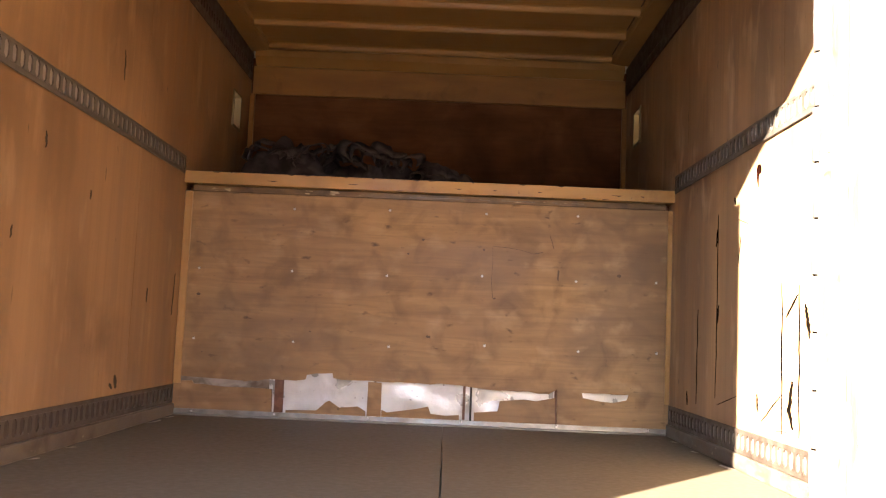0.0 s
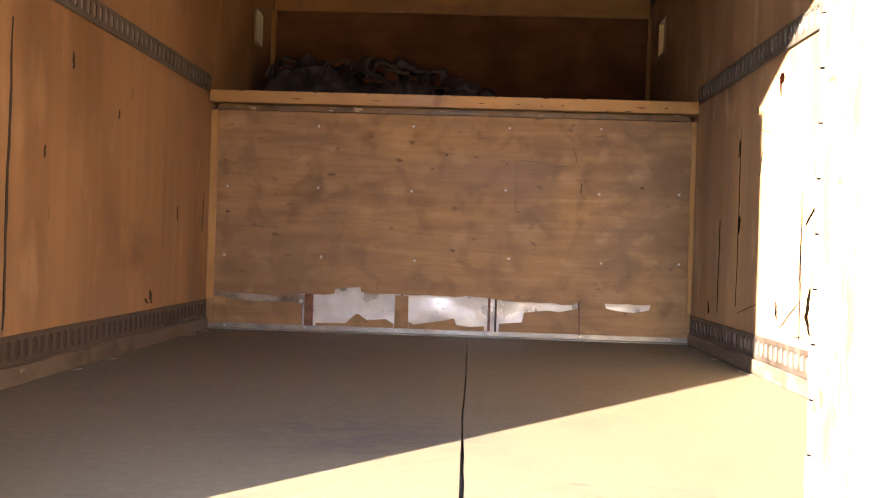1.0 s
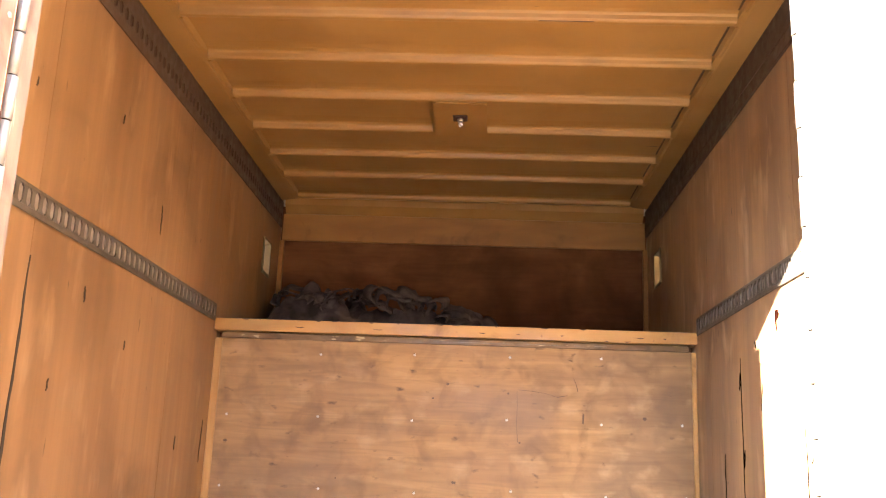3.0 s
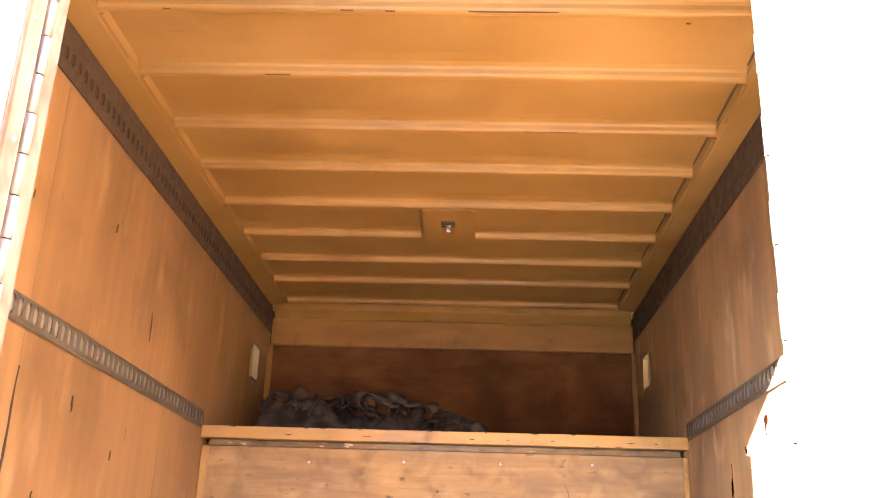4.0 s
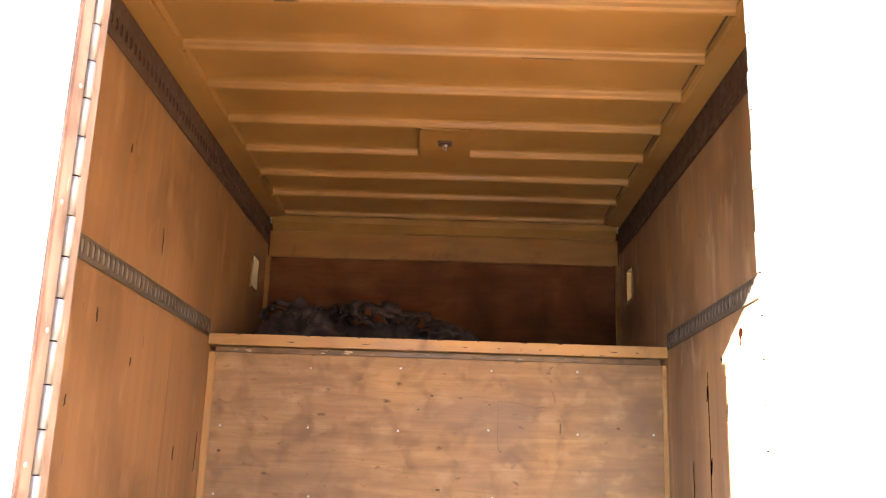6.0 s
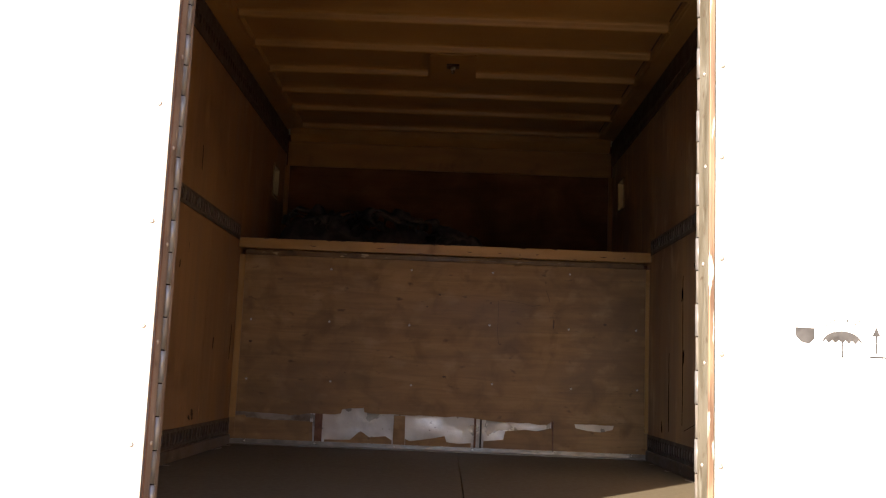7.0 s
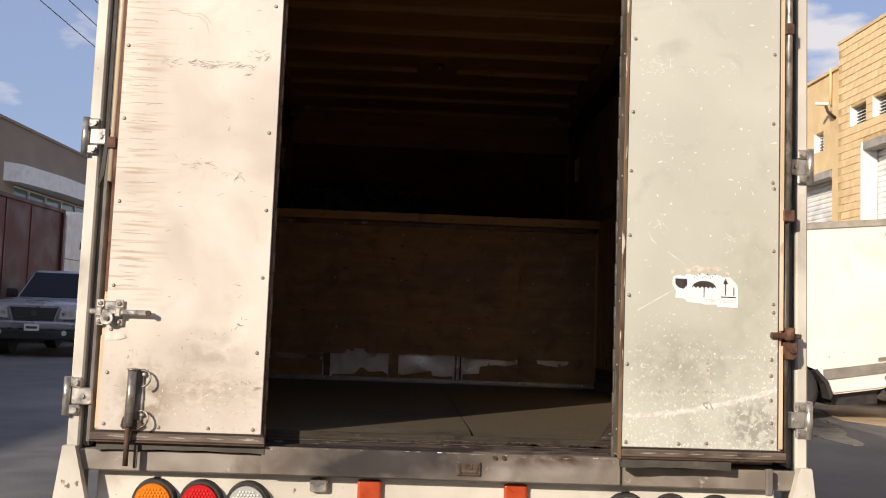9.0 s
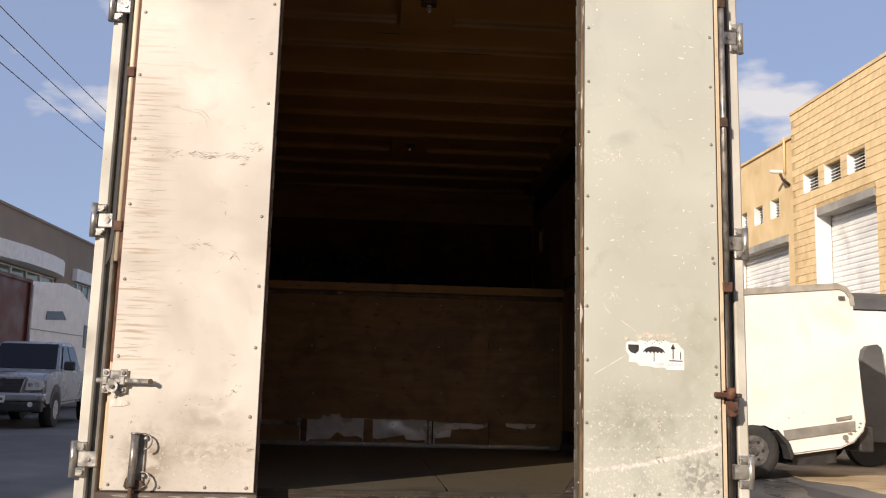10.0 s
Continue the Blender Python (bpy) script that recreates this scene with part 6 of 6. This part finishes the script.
for holes, dx in ((DOOR1, 0.0), (DOOR2, 0.14)):
    for y0, y1, z0, z1 in holes:
        sh = part("shutter", box(B(), XB + dx + 0.42, XB + dx + 0.44, y0, y1, z0, z1), SHUTTER, house, "white ribbed roller shutter")
        bm = B()
        z = z0
        while z < z1 - 0.05:
            prism(bm, [(XB + dx + 0.4195, z), (XB + dx + 0.395, z + 0.03), (XB + dx + 0.395, z + 0.10), (XB + dx + 0.4195, z + 0.13)], "xz", y0 + 0.05, y1 - 0.05)
            z += 0.135
        part("slats", bm, SHUTTER, sh)
        part("door_jamb", box(B(), XB + dx - 0.03, XB + dx + 0.38, y1 - 0.05, y1 - 0.002, z0, z1 - 0.002), WHITE, house, "white painted door jamb")
        part("door_head", box(B(), XB + dx + 0.0, XB + dx + 0.30, y0 + 0.1, y1 - 0.055, z1 - 0.20, z1 - 0.002), CONCRETE, house)
for holes, dx in ((WIN1, 0.0), (WIN2, 0.14)):
    for y0, y1, z0, z1 in holes:
        wv = part("louvre", box(B(), XB + dx - 0.006, XB + dx + 0.30, y1 - 0.035, y1 - 0.001, z0, z1), WHITE, house, "white louvred window in a deep reveal")
        part("jamb", box(B(), XB + dx + 0.02, XB + dx + 0.30, y0 + 0.001, y0 + 0.03, z0, z1), WHITE, wv)
        part("backing", box(B(), XB + dx + 0.40, XB + dx + 0.41, y0, y1, z0, z1), BLACK, wv)
        for i in range(6):
            z = z0 + 0.015 + i * 0.082
            part("slat", prism(B(), [(XB + dx + 0.14, z), (XB + dx + 0.14, z + 0.014), (XB + dx + 0.24, z + 0.072), (XB + dx + 0.24, z + 0.058)], "xz", y0 + 0.031, y1 - 0.036), WHITE, wv)
cam_arm = part("security_camera", box(B(), XB - 0.40, XB - 0.04, 21.02, 21.12, 7.53, 7.62, 0.025, 2), WHITE, house, "white security camera on a bracket")
part("bracket", tube(B(), [(XB - 0.12, 21.06, 7.52), (XB - 0.05, 21.06, 7.36), (XB + 0.155, 21.06, 7.20)], 0.04, 8), RUST_DARK, cam_arm)

# ---------- white box trailer resting on its tongue ----------
van = thing("box_trailer", (0, 0, 0), "white enclosed trailer with grey roof trim resting on its tongue", "trailer")
prof = [(-1.4, 0.09), (-0.74, 0.19), (-0.72, 0.50), (-0.60, 0.70), (-0.42, 0.80), (0.02, 0.83), (0.24, 0.74), (0.38, 0.56), (0.44, 0.365), (1.22, 0.48), (1.42, 0.57), (1.58, 0.74), (1.62, 0.88), (1.47, 2.66), (1.455, 2.78), (1.36, 2.93), (1.21, 2.99), (-0.37, 2.846), (-1.4, 2.75)]
bm = prism(B(), prof, "xz", 0.0, 1.95)
bmesh.ops.bevel(bm, geom=[e for e in bm.edges if abs(e.verts[0].co.y - e.verts[1].co.y) < 0.01 and e.verts[0].co.y < 0.1], offset=0.03, segments=2, affect="EDGES")
part("body", bm, VAN_WHITE, van)
part("roof_trim", prism(B(), [(-1.4, 2.765), (-0.37, 2.86), (1.21, 3.005), (1.375, 2.945), (1.475, 2.79), (1.487, 2.66), (1.42, 2.66), (1.405, 2.77), (1.345, 2.865), (1.24, 2.91), (-0.37, 2.765), (-1.4, 2.67)], "xz", -0.025, 0.06), ROOF_TRIM, van, "grey roof edge trim")
part("side_strip", prism(B(), [(0.303, 0.732), (1.427, 0.90), (1.427, 0.75), (0.325, 0.581)], "xz", -0.022, -0.001), VAN_GREY, van, "grey rubbing strip")
part("side_lamp", prism(B(), [(1.134, 0.936), (1.376, 0.984), (1.376, 0.935), (1.134, 0.888)], "xz", -0.03, -0.001), VAN_GREY, van)
part("side_lamp", cyl(B(), (1.274, -0.001, 0.643), (1.274, -0.015, 0.643), 0.045, 14), VAN_GREY, van)
part("corner_lamp", box(B(), 1.235, 1.325, -0.045, -0.001, 2.745, 2.80, 0.006), TARP, van)
part("panel_joint", prism(B(), [(0.0, 2.6), (0.012, 2.6), (0.155, 0.8), (0.143, 0.8)], "xz", -0.004, -0.0005), VAN_WHITE, van)
part("wheel_well", prism(B(), [(-0.9, 0.25), (-0.8, 0.95), (0.5, 0.95), (0.6, 0.42)], "xz", 0.34, 0.36), TYRE, van, "black inner wheel well")
part("mud_flap", prism(B(), [(0.20, 0.74), (0.37, 0.56), (0.44, 0.37), (0.40, 0.30), (0.33, 0.52), (0.17, 0.71)], "xz", -0.05, 0.25), TYRE, van, "black rubber fender edge")
for x, z, w in ((1.36, 0.70, 0.035), (1.43, 0.74, 0.03), (1.50, 0.80, 0.02), (1.30, 0.58, 0.03), (1.52, 0.86, 0.025), (0.62, 1.0, 0.012), (0.40, 0.92, 0.014)):
    part("scuff", prism(B(), [(x + w * math.cos(k) * (1 + 0.4 * math.sin(7 * k + x)), z + 0.6 * w * math.sin(k) * (1 + 0.4 * math.cos(5 * k))) for k in [i * math.tau / 9 for i in range(9)]], "xz", -0.0025, -0.0005), VAN_GREY, van)
for y in (0.10, 1.7):
    bm = B()
    rings = [(0.24, -0.09), (0.30, -0.115), (0.39, -0.10), (0.415, -0.06), (0.415, 0.06), (0.39, 0.10), (0.30, 0.115)]
    loops = [[bm.verts.new((-0.16 + r * math.cos(k * math.tau / 32), y + d, 0.415 + r * math.sin(k * math.tau / 32))) for k in range(32)] for r, d in rings]
    for p, q in zip(loops, loops[1:]):
        for k in range(32):
            bm.faces.new((p[k], p[(k + 1) % 32], q[(k + 1) % 32], q[k])).smooth = True
    bm.faces.new(loops[0])
    bm.faces.new(loops[-1][::-1])
    wh = part("wheel", bm, TYRE, van)
    part("rim", cyl(B(), (-0.16, y - 0.098, 0.415), (-0.16, y - 0.06, 0.415), 0.232, 24, 0.19), RIM_DULL, wh, "dull grey steel rim")
    part("hub", cyl(B(), (-0.16, y - 0.128, 0.415), (-0.16, y - 0.099, 0.415), 0.065, 14, 0.075), RIM_DULL, wh)
    for k in range(6):
        t = k * math.tau / 6
        part("rim_slot", cyl(B(), (-0.16 + 0.145 * math.cos(t), y - 0.0995, 0.415 + 0.145 * math.sin(t)), (-0.16 + 0.145 * math.cos(t), y - 0.0985, 0.415 + 0.145 * math.sin(t)), 0.028, 10), BLACK, wh)
part("under_guard", prism(B(), [(0.5, 0.37), (1.2, 0.475), (1.2, 0.25), (0.5, 0.2)], "xz", 0.15, 1.8), BLACK, van)
part("rear_bumper", box(B(), 1.60, 1.84, 0.2, 1.85, 0.42, 0.80, 0.03, 2), BLACK, van)
part("tongue", prism(B(), [(-1.401, 0.24), (-2.3, 0.12), (-2.3, 0.0), (-1.401, 0.12)], "xz", 0.9, 1.05), BLACK, van)
van.matrix_basis = pose(5.7, 10.4, G + 0.012, 0, 0, 0)

# ---------- covered trailer behind the white one ----------
trailer = thing("covered_trailer", (0, 0, 0), "cream trailer under a dark rounded cover", "trailer")
part("body", box(B(), -0.9, 2.2, 0, 2.0, 0.62, 2.84, 0.05, 2), VAN_WHITE, trailer)
arcp = [(-0.04 + 2.08 * i / 12, 2.845 + 0.40 * math.sin(math.pi * i / 12) ** 0.45) for i in range(13)]
part("cover", prism(B(), arcp, "yz", -0.95, 2.25), TARP, trailer, "dark rounded cover")
bm = prism(B(), [(-0.15, 0.45), (-0.06, 1.6), (0.06, 2.10), (0.14, 2.17), (0.30, 2.20), (0.38, 2.14), (0.50, 1.1), (0.62, 0.45)], "xz", -0.16, -0.001)
part("fender", bm, TARP, trailer, "dark upright fender")
part("chassis", box(B(), -0.8, 2.1, 0.1, 1.9, 0.42, 0.615), BLACK, trailer)
for y in (0.15, 1.75):
    for x in (0.2, 1.6):
        part("wheel", cyl(B(), (x, y - 0.1, 0.38), (x, y + 0.1, 0.38), 0.38, 24), TYRE, trailer)
trailer.matrix_basis = pose(8.6, 13.0, G + 0.012, 0, 0, 0)


# ---------- silver pickup on the street ----------
def pickup(place):
    p = thing("pickup_truck", (0, 0, 0), "silver pickup truck with a dark grille parked on the street", "car")
    side = [(0.02, 0.52), (0.0, 1.03), (0.06, 1.13), (0.32, 1.19), (1.42, 1.25), (5.55, 1.24), (5.6, 0.55), (0.2, 0.45)]
    bm = prism(B(), side, "yz", -0.97, 0.97)
    bmesh.ops.bevel(bm, geom=[e for e in bm.edges if abs(e.verts[0].co.x - e.verts[1].co.x) < 0.01], offset=0.07, segments=3, affect="EDGES")
    body = part("body", bm, SILVER, p)
    bm = B()
    prism(bm, [(1.38, 1.23), (2.12, 1.86), (2.35, 1.91), (3.2, 1.91), (3.45, 1.84), (3.62, 1.23)], "yz", -0.88, 0.88)
    for v in bm.verts:
        if v.co.z > 1.5:
            v.co.x *= 0.80
    bmesh.ops.bevel(bm, geom=list(bm.edges), offset=0.03, segments=2, affect="EDGES")
    cab = part("cab", bm, SILVER, p)
    bm = B()
    vs = [bm.verts.new(q) for q in ((-0.80, 1.44, 1.265), (0.80, 1.44, 1.265), (0.66, 2.085, 1.83), (-0.66, 2.085, 1.83))]
    f = bm.faces.new(vs)
    ex = bmesh.ops.extrude_face_region(bm, geom=[f])
    bmesh.ops.translate(bm, verts=[v for v in ex["geom"] if isinstance(v, bmesh.types.BMVert)], vec=(0, -0.022, 0.022))
    part("windscreen", bm, WINDOW, cab)
    for s in (-1, 1):
        bm = B()
        q = [(s * 0.885, 1.66, 1.29), (s * 0.885, 2.55, 1.29), (s * 0.735, 2.55, 1.82), (s * 0.735, 2.22, 1.82)]
        f = bm.faces.new([bm.verts.new(c) for c in q])
        ex = bmesh.ops.extrude_face_region(bm, geom=[f])
        bmesh.ops.translate(bm, verts=[v for v in ex["geom"] if isinstance(v, bmesh.types.BMVert)], vec=(s * 0.008, 0, 0.002))
        part("side_window", bm, WINDOW, cab)
        bm = B()
        q = [(s * 0.885, 2.64, 1.29), (s * 0.885, 3.45, 1.29), (s * 0.735, 3.3, 1.82), (s * 0.735, 2.64, 1.82)]
        f = bm.faces.new([bm.verts.new(c) for c in q])
        ex = bmesh.ops.extrude_face_region(bm, geom=[f])
        bmesh.ops.translate(bm, verts=[v for v in ex["geom"] if isinstance(v, bmesh.types.BMVert)], vec=(s * 0.008, 0, 0.002))
        part("side_window", bm, WINDOW, cab)
        part("mirror", box(B(), *sorted((s * 0.93, s * 1.18)), 1.60, 1.74, 1.25, 1.46, 0.04, 2), BLACK, p)
        hl = part("headlamp", prism(B(), [(s * 0.55, 0.81), (s * 0.88, 0.82), (s * 0.94, 0.90), (s * 0.90, 1.02), (s * 0.60, 1.06)], "xz", -0.03, 0.05), LAMP_GLASS, p, "clear headlamp")
        for c in (0.655, 0.80):
            part("reflector", cyl(B(), (s * c, -0.0305, 0.935), (s * c, -0.045, 0.935), 0.058, 16, 0.045), RIM, hl, "chrome reflector bowl")
        part("shade_line", prism(B(), [(s * 0.54, 0.795), (s * 0.88, 0.805), (s * 0.88, 0.82), (s * 0.54, 0.81)], "xz", -0.032, 0.02), BLACK, hl)
        part("fog_lamp", cyl(B(), (s * 0.70, -0.13, 0.52), (s * 0.70, -0.10, 0.52), 0.055, 14), LAMP_GLASS, p)
        part("arch", prism(B(), [(0.94 + 0.48 * math.cos(k), 0.44 + 0.50 * math.sin(k)) for k in [math.pi * i / 12 for i in range(13)]], "yz", *sorted((s * 0.80, s * 0.981))), BLACK, body)
        for y in (0.94, 4.5):
            w = part("wheel", cyl(B(), (s * 0.72, y, 0.385), (s * 0.985, y, 0.385), 0.385, 26), TYRE, p)
            part("rim", cyl(B(), (s * 0.8, y, 0.385), (s * 0.992, y, 0.385), 0.24, 20, 0.21), RIM, w)
    gr = part("grille", prism(B(), [(-0.43, 0.76), (0.43, 0.76), (0.52, 1.05), (-0.52, 1.05)], "xz", -0.035, 0.03), BLACK, p, "dark grille with a chrome surround")
    bm = B()
    prism(bm, [(-0.54, 1.05), (0.54, 1.05), (0.55, 1.09), (-0.55, 1.09)], "xz", -0.048, 0.0)
    prism(bm, [(-0.42, 0.72), (0.42, 0.72), (0.44, 0.76), (-0.44, 0.76)], "xz", -0.048, 0.0)
    for q in (-1, 1):
        prism(bm, [(q * 0.43, 0.7605), (q * 0.52, 1.0495), (q * 0.555, 1.0495), (q * 0.47, 0.7605)], "xz", -0.047, 0.0)
    part("surround", bm, RIM, gr)
    bm = B()
    for i in range(9):
        z = 0.78 + i * 0.03
        box(bm, -0.43, 0.43, -0.039, -0.0355, z, z + 0.008)
    part("bars", bm, TARP, gr)
    part("badge", cyl(B(), (0, -0.036, 0.935), (0, -0.05, 0.935), 0.06, 18), TARP, gr, "oval badge")
    bm = box(B(), -0.98, 0.98, -0.12, 0.12, 0.58, 0.76, 0.05, 3)
    bump = part("bumper", bm, SILVER, p)
    part("lower_bumper", box(B(), -0.93, 0.93, -0.10, 0.15, 0.36, 0.579, 0.04, 2), BLACK, p)
    pl = part("number_plate", box(B(), -0.16, 0.16, -0.135, -0.121, 0.55, 0.70, 0.004), WHITE, bump)
    part("plate_bar", box(B(), -0.12, 0.12, -0.137, -0.1352, 0.60, 0.65), TARP, pl)
    p.matrix_basis = place
    return p


truck_a = pickup(pose(-8.85, 18.8, G, 0, 0, 4) @ Matrix.Diagonal((1.04, 1.0, 1.09, 1.0)))
copy_thing(truck_a, pose(-13.4, 24.0, G, 0, 0, 2))

# ---------- articulated lorry beyond the pickup ----------
lorry = thing("semi_trailer", (-12.0, 18, G), "maroon steel trailer standing by the street", "trailer")
part("body", box(B(), -13.0, -10.72, 10.5, 25.2, G + 1.15, G + 4.05, 0.03), MAROON, lorry)
for i in range(8):
    y = 11.6 + i * 1.6
    part("rib", box(B(), -10.7195, -10.70, y, y + 0.06, G + 1.3, G + 3.95), MAROON, lorry)
part("top_rail", box(B(), -10.7195, -10.66, 10.5, 25.2, G + 3.955, G + 4.06), MAROON, lorry)
part("end_post", box(B(), -10.7195, -10.65, 25.06, 25.2, G + 1.15, G + 3.95), MAROON, lorry)
for y in (12.0, 13.3):
    for x in (-12.7, -10.95):
        part("wheel", cyl(B(), (x - 0.15, y, G + 0.5), (x + 0.15, y, G + 0.5), 0.5, 24), TYRE, lorry)
tractor = thing("lorry_cab", (-12.0, 29, G), "white sleeper cab with a small dark window", "truck")
bm = B()
prism(bm, [(25.4, G + 0.9), (25.4, G + 4.0), (25.6, G + 4.06), (28.4, G + 4.27), (30.2, G + 4.20), (31.2, G + 3.85), (32.0, G + 3.0), (32.4, G + 2.0), (34.2, G + 1.75), (34.5, G + 0.8)], "yz", -13.0, -10.72)
bmesh.ops.bevel(bm, geom=[e for e in bm.edges if abs(e.verts[0].co.x - e.verts[1].co.x) < 0.01], offset=0.10, segments=2, affect="EDGES")
part("cab", bm, WHITE, tractor)
part("sleeper_window", prism(B(), [(26.7, G + 2.95), (28.6, G + 3.05), (28.2, G + 3.32), (26.75, G + 3.22)], "yz", -10.74, -10.70), WINDOW, tractor, "small dark sleeper window")
part("door_window", prism(B(), [(30.6, G + 2.2), (31.8, G + 2.2), (31.2, G + 3.0), (30.6, G + 3.0)], "yz", -10.74, -10.70), WINDOW, tractor)
part("fairing_seam", box(B(), -10.719, -10.705, 25.5, 31.2, G + 2.58, G + 2.61), VAN_GREY, tractor)
for y in (26.0, 27.3, 33.0):
    for x in (-12.7, -10.95):
        part("wheel", cyl(B(), (x - 0.15, y, G + 0.5), (x + 0.15, y, G + 0.5), 0.5, 24), TYRE, tractor)

# ---------- brown building on the far side ----------
XL = -16.5
hall = thing("factory_hall", (XL - 8, 30, G), "brown rendered hall with a white canopy and green glass", "building")
HOLE = [(35.0, 44.2, 5.4, 6.15), (46.8, 52, 5.4, 6.3), (28, 33.6, 5.4, 6.3), (12, 15, G, 3.5)]
part("wall", wall_with_holes(-21.5, 75, G, 8.6, XL - 0.35, XL, HOLE), BROWN_WALL, hall)
part("wall", box(B(), XL - 16, XL - 0.351, -21.5, -21.15, G, 8.6), BROWN_WALL, hall)
part("wall", box(B(), XL - 16, XL - 15.65, -21.149, 75, G, 8.6), BROWN_WALL, hall)
part("roof", box(B(), XL - 16, XL - 0.351, -21.149, 75, 8.2, 8.3), CONCRETE, hall)
part("parapet", box(B(), XL - 0.4, XL + 0.06, -21.55, 75, 8.601, 8.72), BROWN_WALL, hall)
arcw = [(XL + 0.002, 34.0), (XL + 0.5, 34.6), (XL + 0.9, 38), (XL + 0.9, 41), (XL + 0.7, 43), (XL + 0.35, 44.3), (XL + 0.002, 44.4)]
part("canopy", prism(B(), arcw, "xy", 6.2, 6.95), WHITE, hall, "white curved canopy")
part("base_band", box(B(), XL + 0.001, XL + 0.03, -21.5, 75, 4.5, 5.39), GREY_WALL, hall)
part("white_panel", box(B(), XL + 0.001, XL + 0.25, 46.6, 52.2, 6.3, 6.95), WHITE, hall)
for y0, y1, z0, z1 in HOLE[:3]:
    k = 5
    for i in range(k):
        p0, p1 = y0 + (y1 - y0) * i / k, y0 + (y1 - y0) * (i + 1) / k
        wn_ = part("window", wall_with_holes(p0, p1, z0, z1, XL - 0.2, XL - 0.1, [(p0 + 0.06, p1 - 0.06, z0 + 0.06, z1 - 0.06)]), WHITE, hall)
        part("pane", box(B(), XL - 0.17, XL - 0.16, p0 + 0.06, p1 - 0.06, z0 + 0.06, z1 - 0.06), GREEN_GLASS, wn_)

# ---------- plain hall added behind the camera, out of view: closes off the low sky ---
back_hall = thing("yard_hall", (0, -28, G), "plain ochre hall added out of view behind the camera", "building", kind="structure")
part("wall", box(B(), -40, 45, -22.3, -22.0, G - 0.1, 6.4), PLASTER, back_hall)
part("wall", box(B(), -40, -39.7, -34, -22.301, G - 0.1, 6.4), PLASTER, back_hall)
part("wall", box(B(), 44.7, 45, -34, -22.301, G - 0.1, 6.4), PLASTER, back_hall)
part("wall", box(B(), -40, 45, -34.3, -34.001, G - 0.1, 6.4), PLASTER, back_hall)
part("roof", box(B(), -40, 45, -34.3, -22, 6.401, 6.6), CONCRETE, back_hall)

# ---------- overhead cables on their poles ----------
def pole(y):
    p = thing("utility_pole", (-9.0, y, G), "grey concrete utility pole with crossarms", "pole", "cable poles")
    part("shaft", cyl(B(), (-9.0, y, G - 0.3), (-9.0, y, 10.2), 0.16, 14, 0.10), CONCRETE, p)
    for z in (8.62, 9.22, 9.85):
        part("insulator", cyl(B(), (-9.0, y, z - 0.13), (-9.0, y, z - 0.02), 0.125, 12, 0.11), GREY_WALL, p)


pole(-6.0)
pole(66.0)
for z in (8.62, 9.22, 9.85):
    bm = tube(B(), [(-9.0, -6.0 + 3 * i, z - 0.5 * math.sin(math.pi * i / 24) * 0.3) for i in range(25)], 0.012, 6)
    solid("power_cable", bm, CABLE, "thin black overhead cable along the street", "cable", group="overhead cables")

# ---------- blocks of the warehouse wall ----------
blk = mesh_of("block", box(B(), 0, 0.045, -0.1965, 0.1965, -0.0905, 0.0905, 0.005), BLOCK)
rest = B()
rr = random.Random(8)
made = 0


def spans(y0, y1, z):
    """What is left of one block where doors and windows cut it."""
    out = [(y0, y1)]
    for h in WIN1 + DOOR1:
        if h[2] - 0.06 < z < h[3] + 0.06:
            out = [q for p in out for q in ((p[0], min(p[1], h[0])), (max(p[0], h[1]), p[1])) if q[1] - q[0] > 0.04]
    return out


z, row = 9.05 - 0.10, 0
while z > G:
    y = 20.6 - 0.20 - (0.20 if row % 2 else 0)
    while y > 6:
        dx = rr.uniform(-0.004, 0.003)
        for p, q in spans(y - 0.1985, y + 0.1985, z):
            if q - p > 0.38 and y > 16.2 and z > 7.2 and made < 300:
                piece("block", blk, house, (XB + 0.006 + dx, y, z))
                made += 1
            else:
                box(rest, XB + 0.006 + dx, XB + 0.03, p + 0.002, q - 0.002, z - 0.0905 + rr.uniform(-0.002, 0.002), z + 0.0905)
        y -= 0.40
    z -= 0.195
    row += 1
ob = part("block_rest", rest, BLOCK, house, "ochre blocks of the wall farther on")
ob["kind"] = "stuff"

# ---------- the street climbs slightly ahead of the truck ----------
CLIMB = Matrix.Translation((0, 3.39, G)) @ Matrix.Rotation(0.02065, 4, "X") @ Matrix.Translation((0, -3.39, -G))
OUTSIDE = ("ground", "pavement", "puddle", "warehouse", "box_trailer", "covered_trailer", "pickup_truck", "semi_trailer", "lorry_cab", "factory_hall", "utility_pole", "power_cable")
for ob in list(scene.objects):
    if ob.parent is None and ob.name.split(".")[0] in OUTSIDE:
        ob.matrix_basis = CLIMB @ ob.matrix_basis
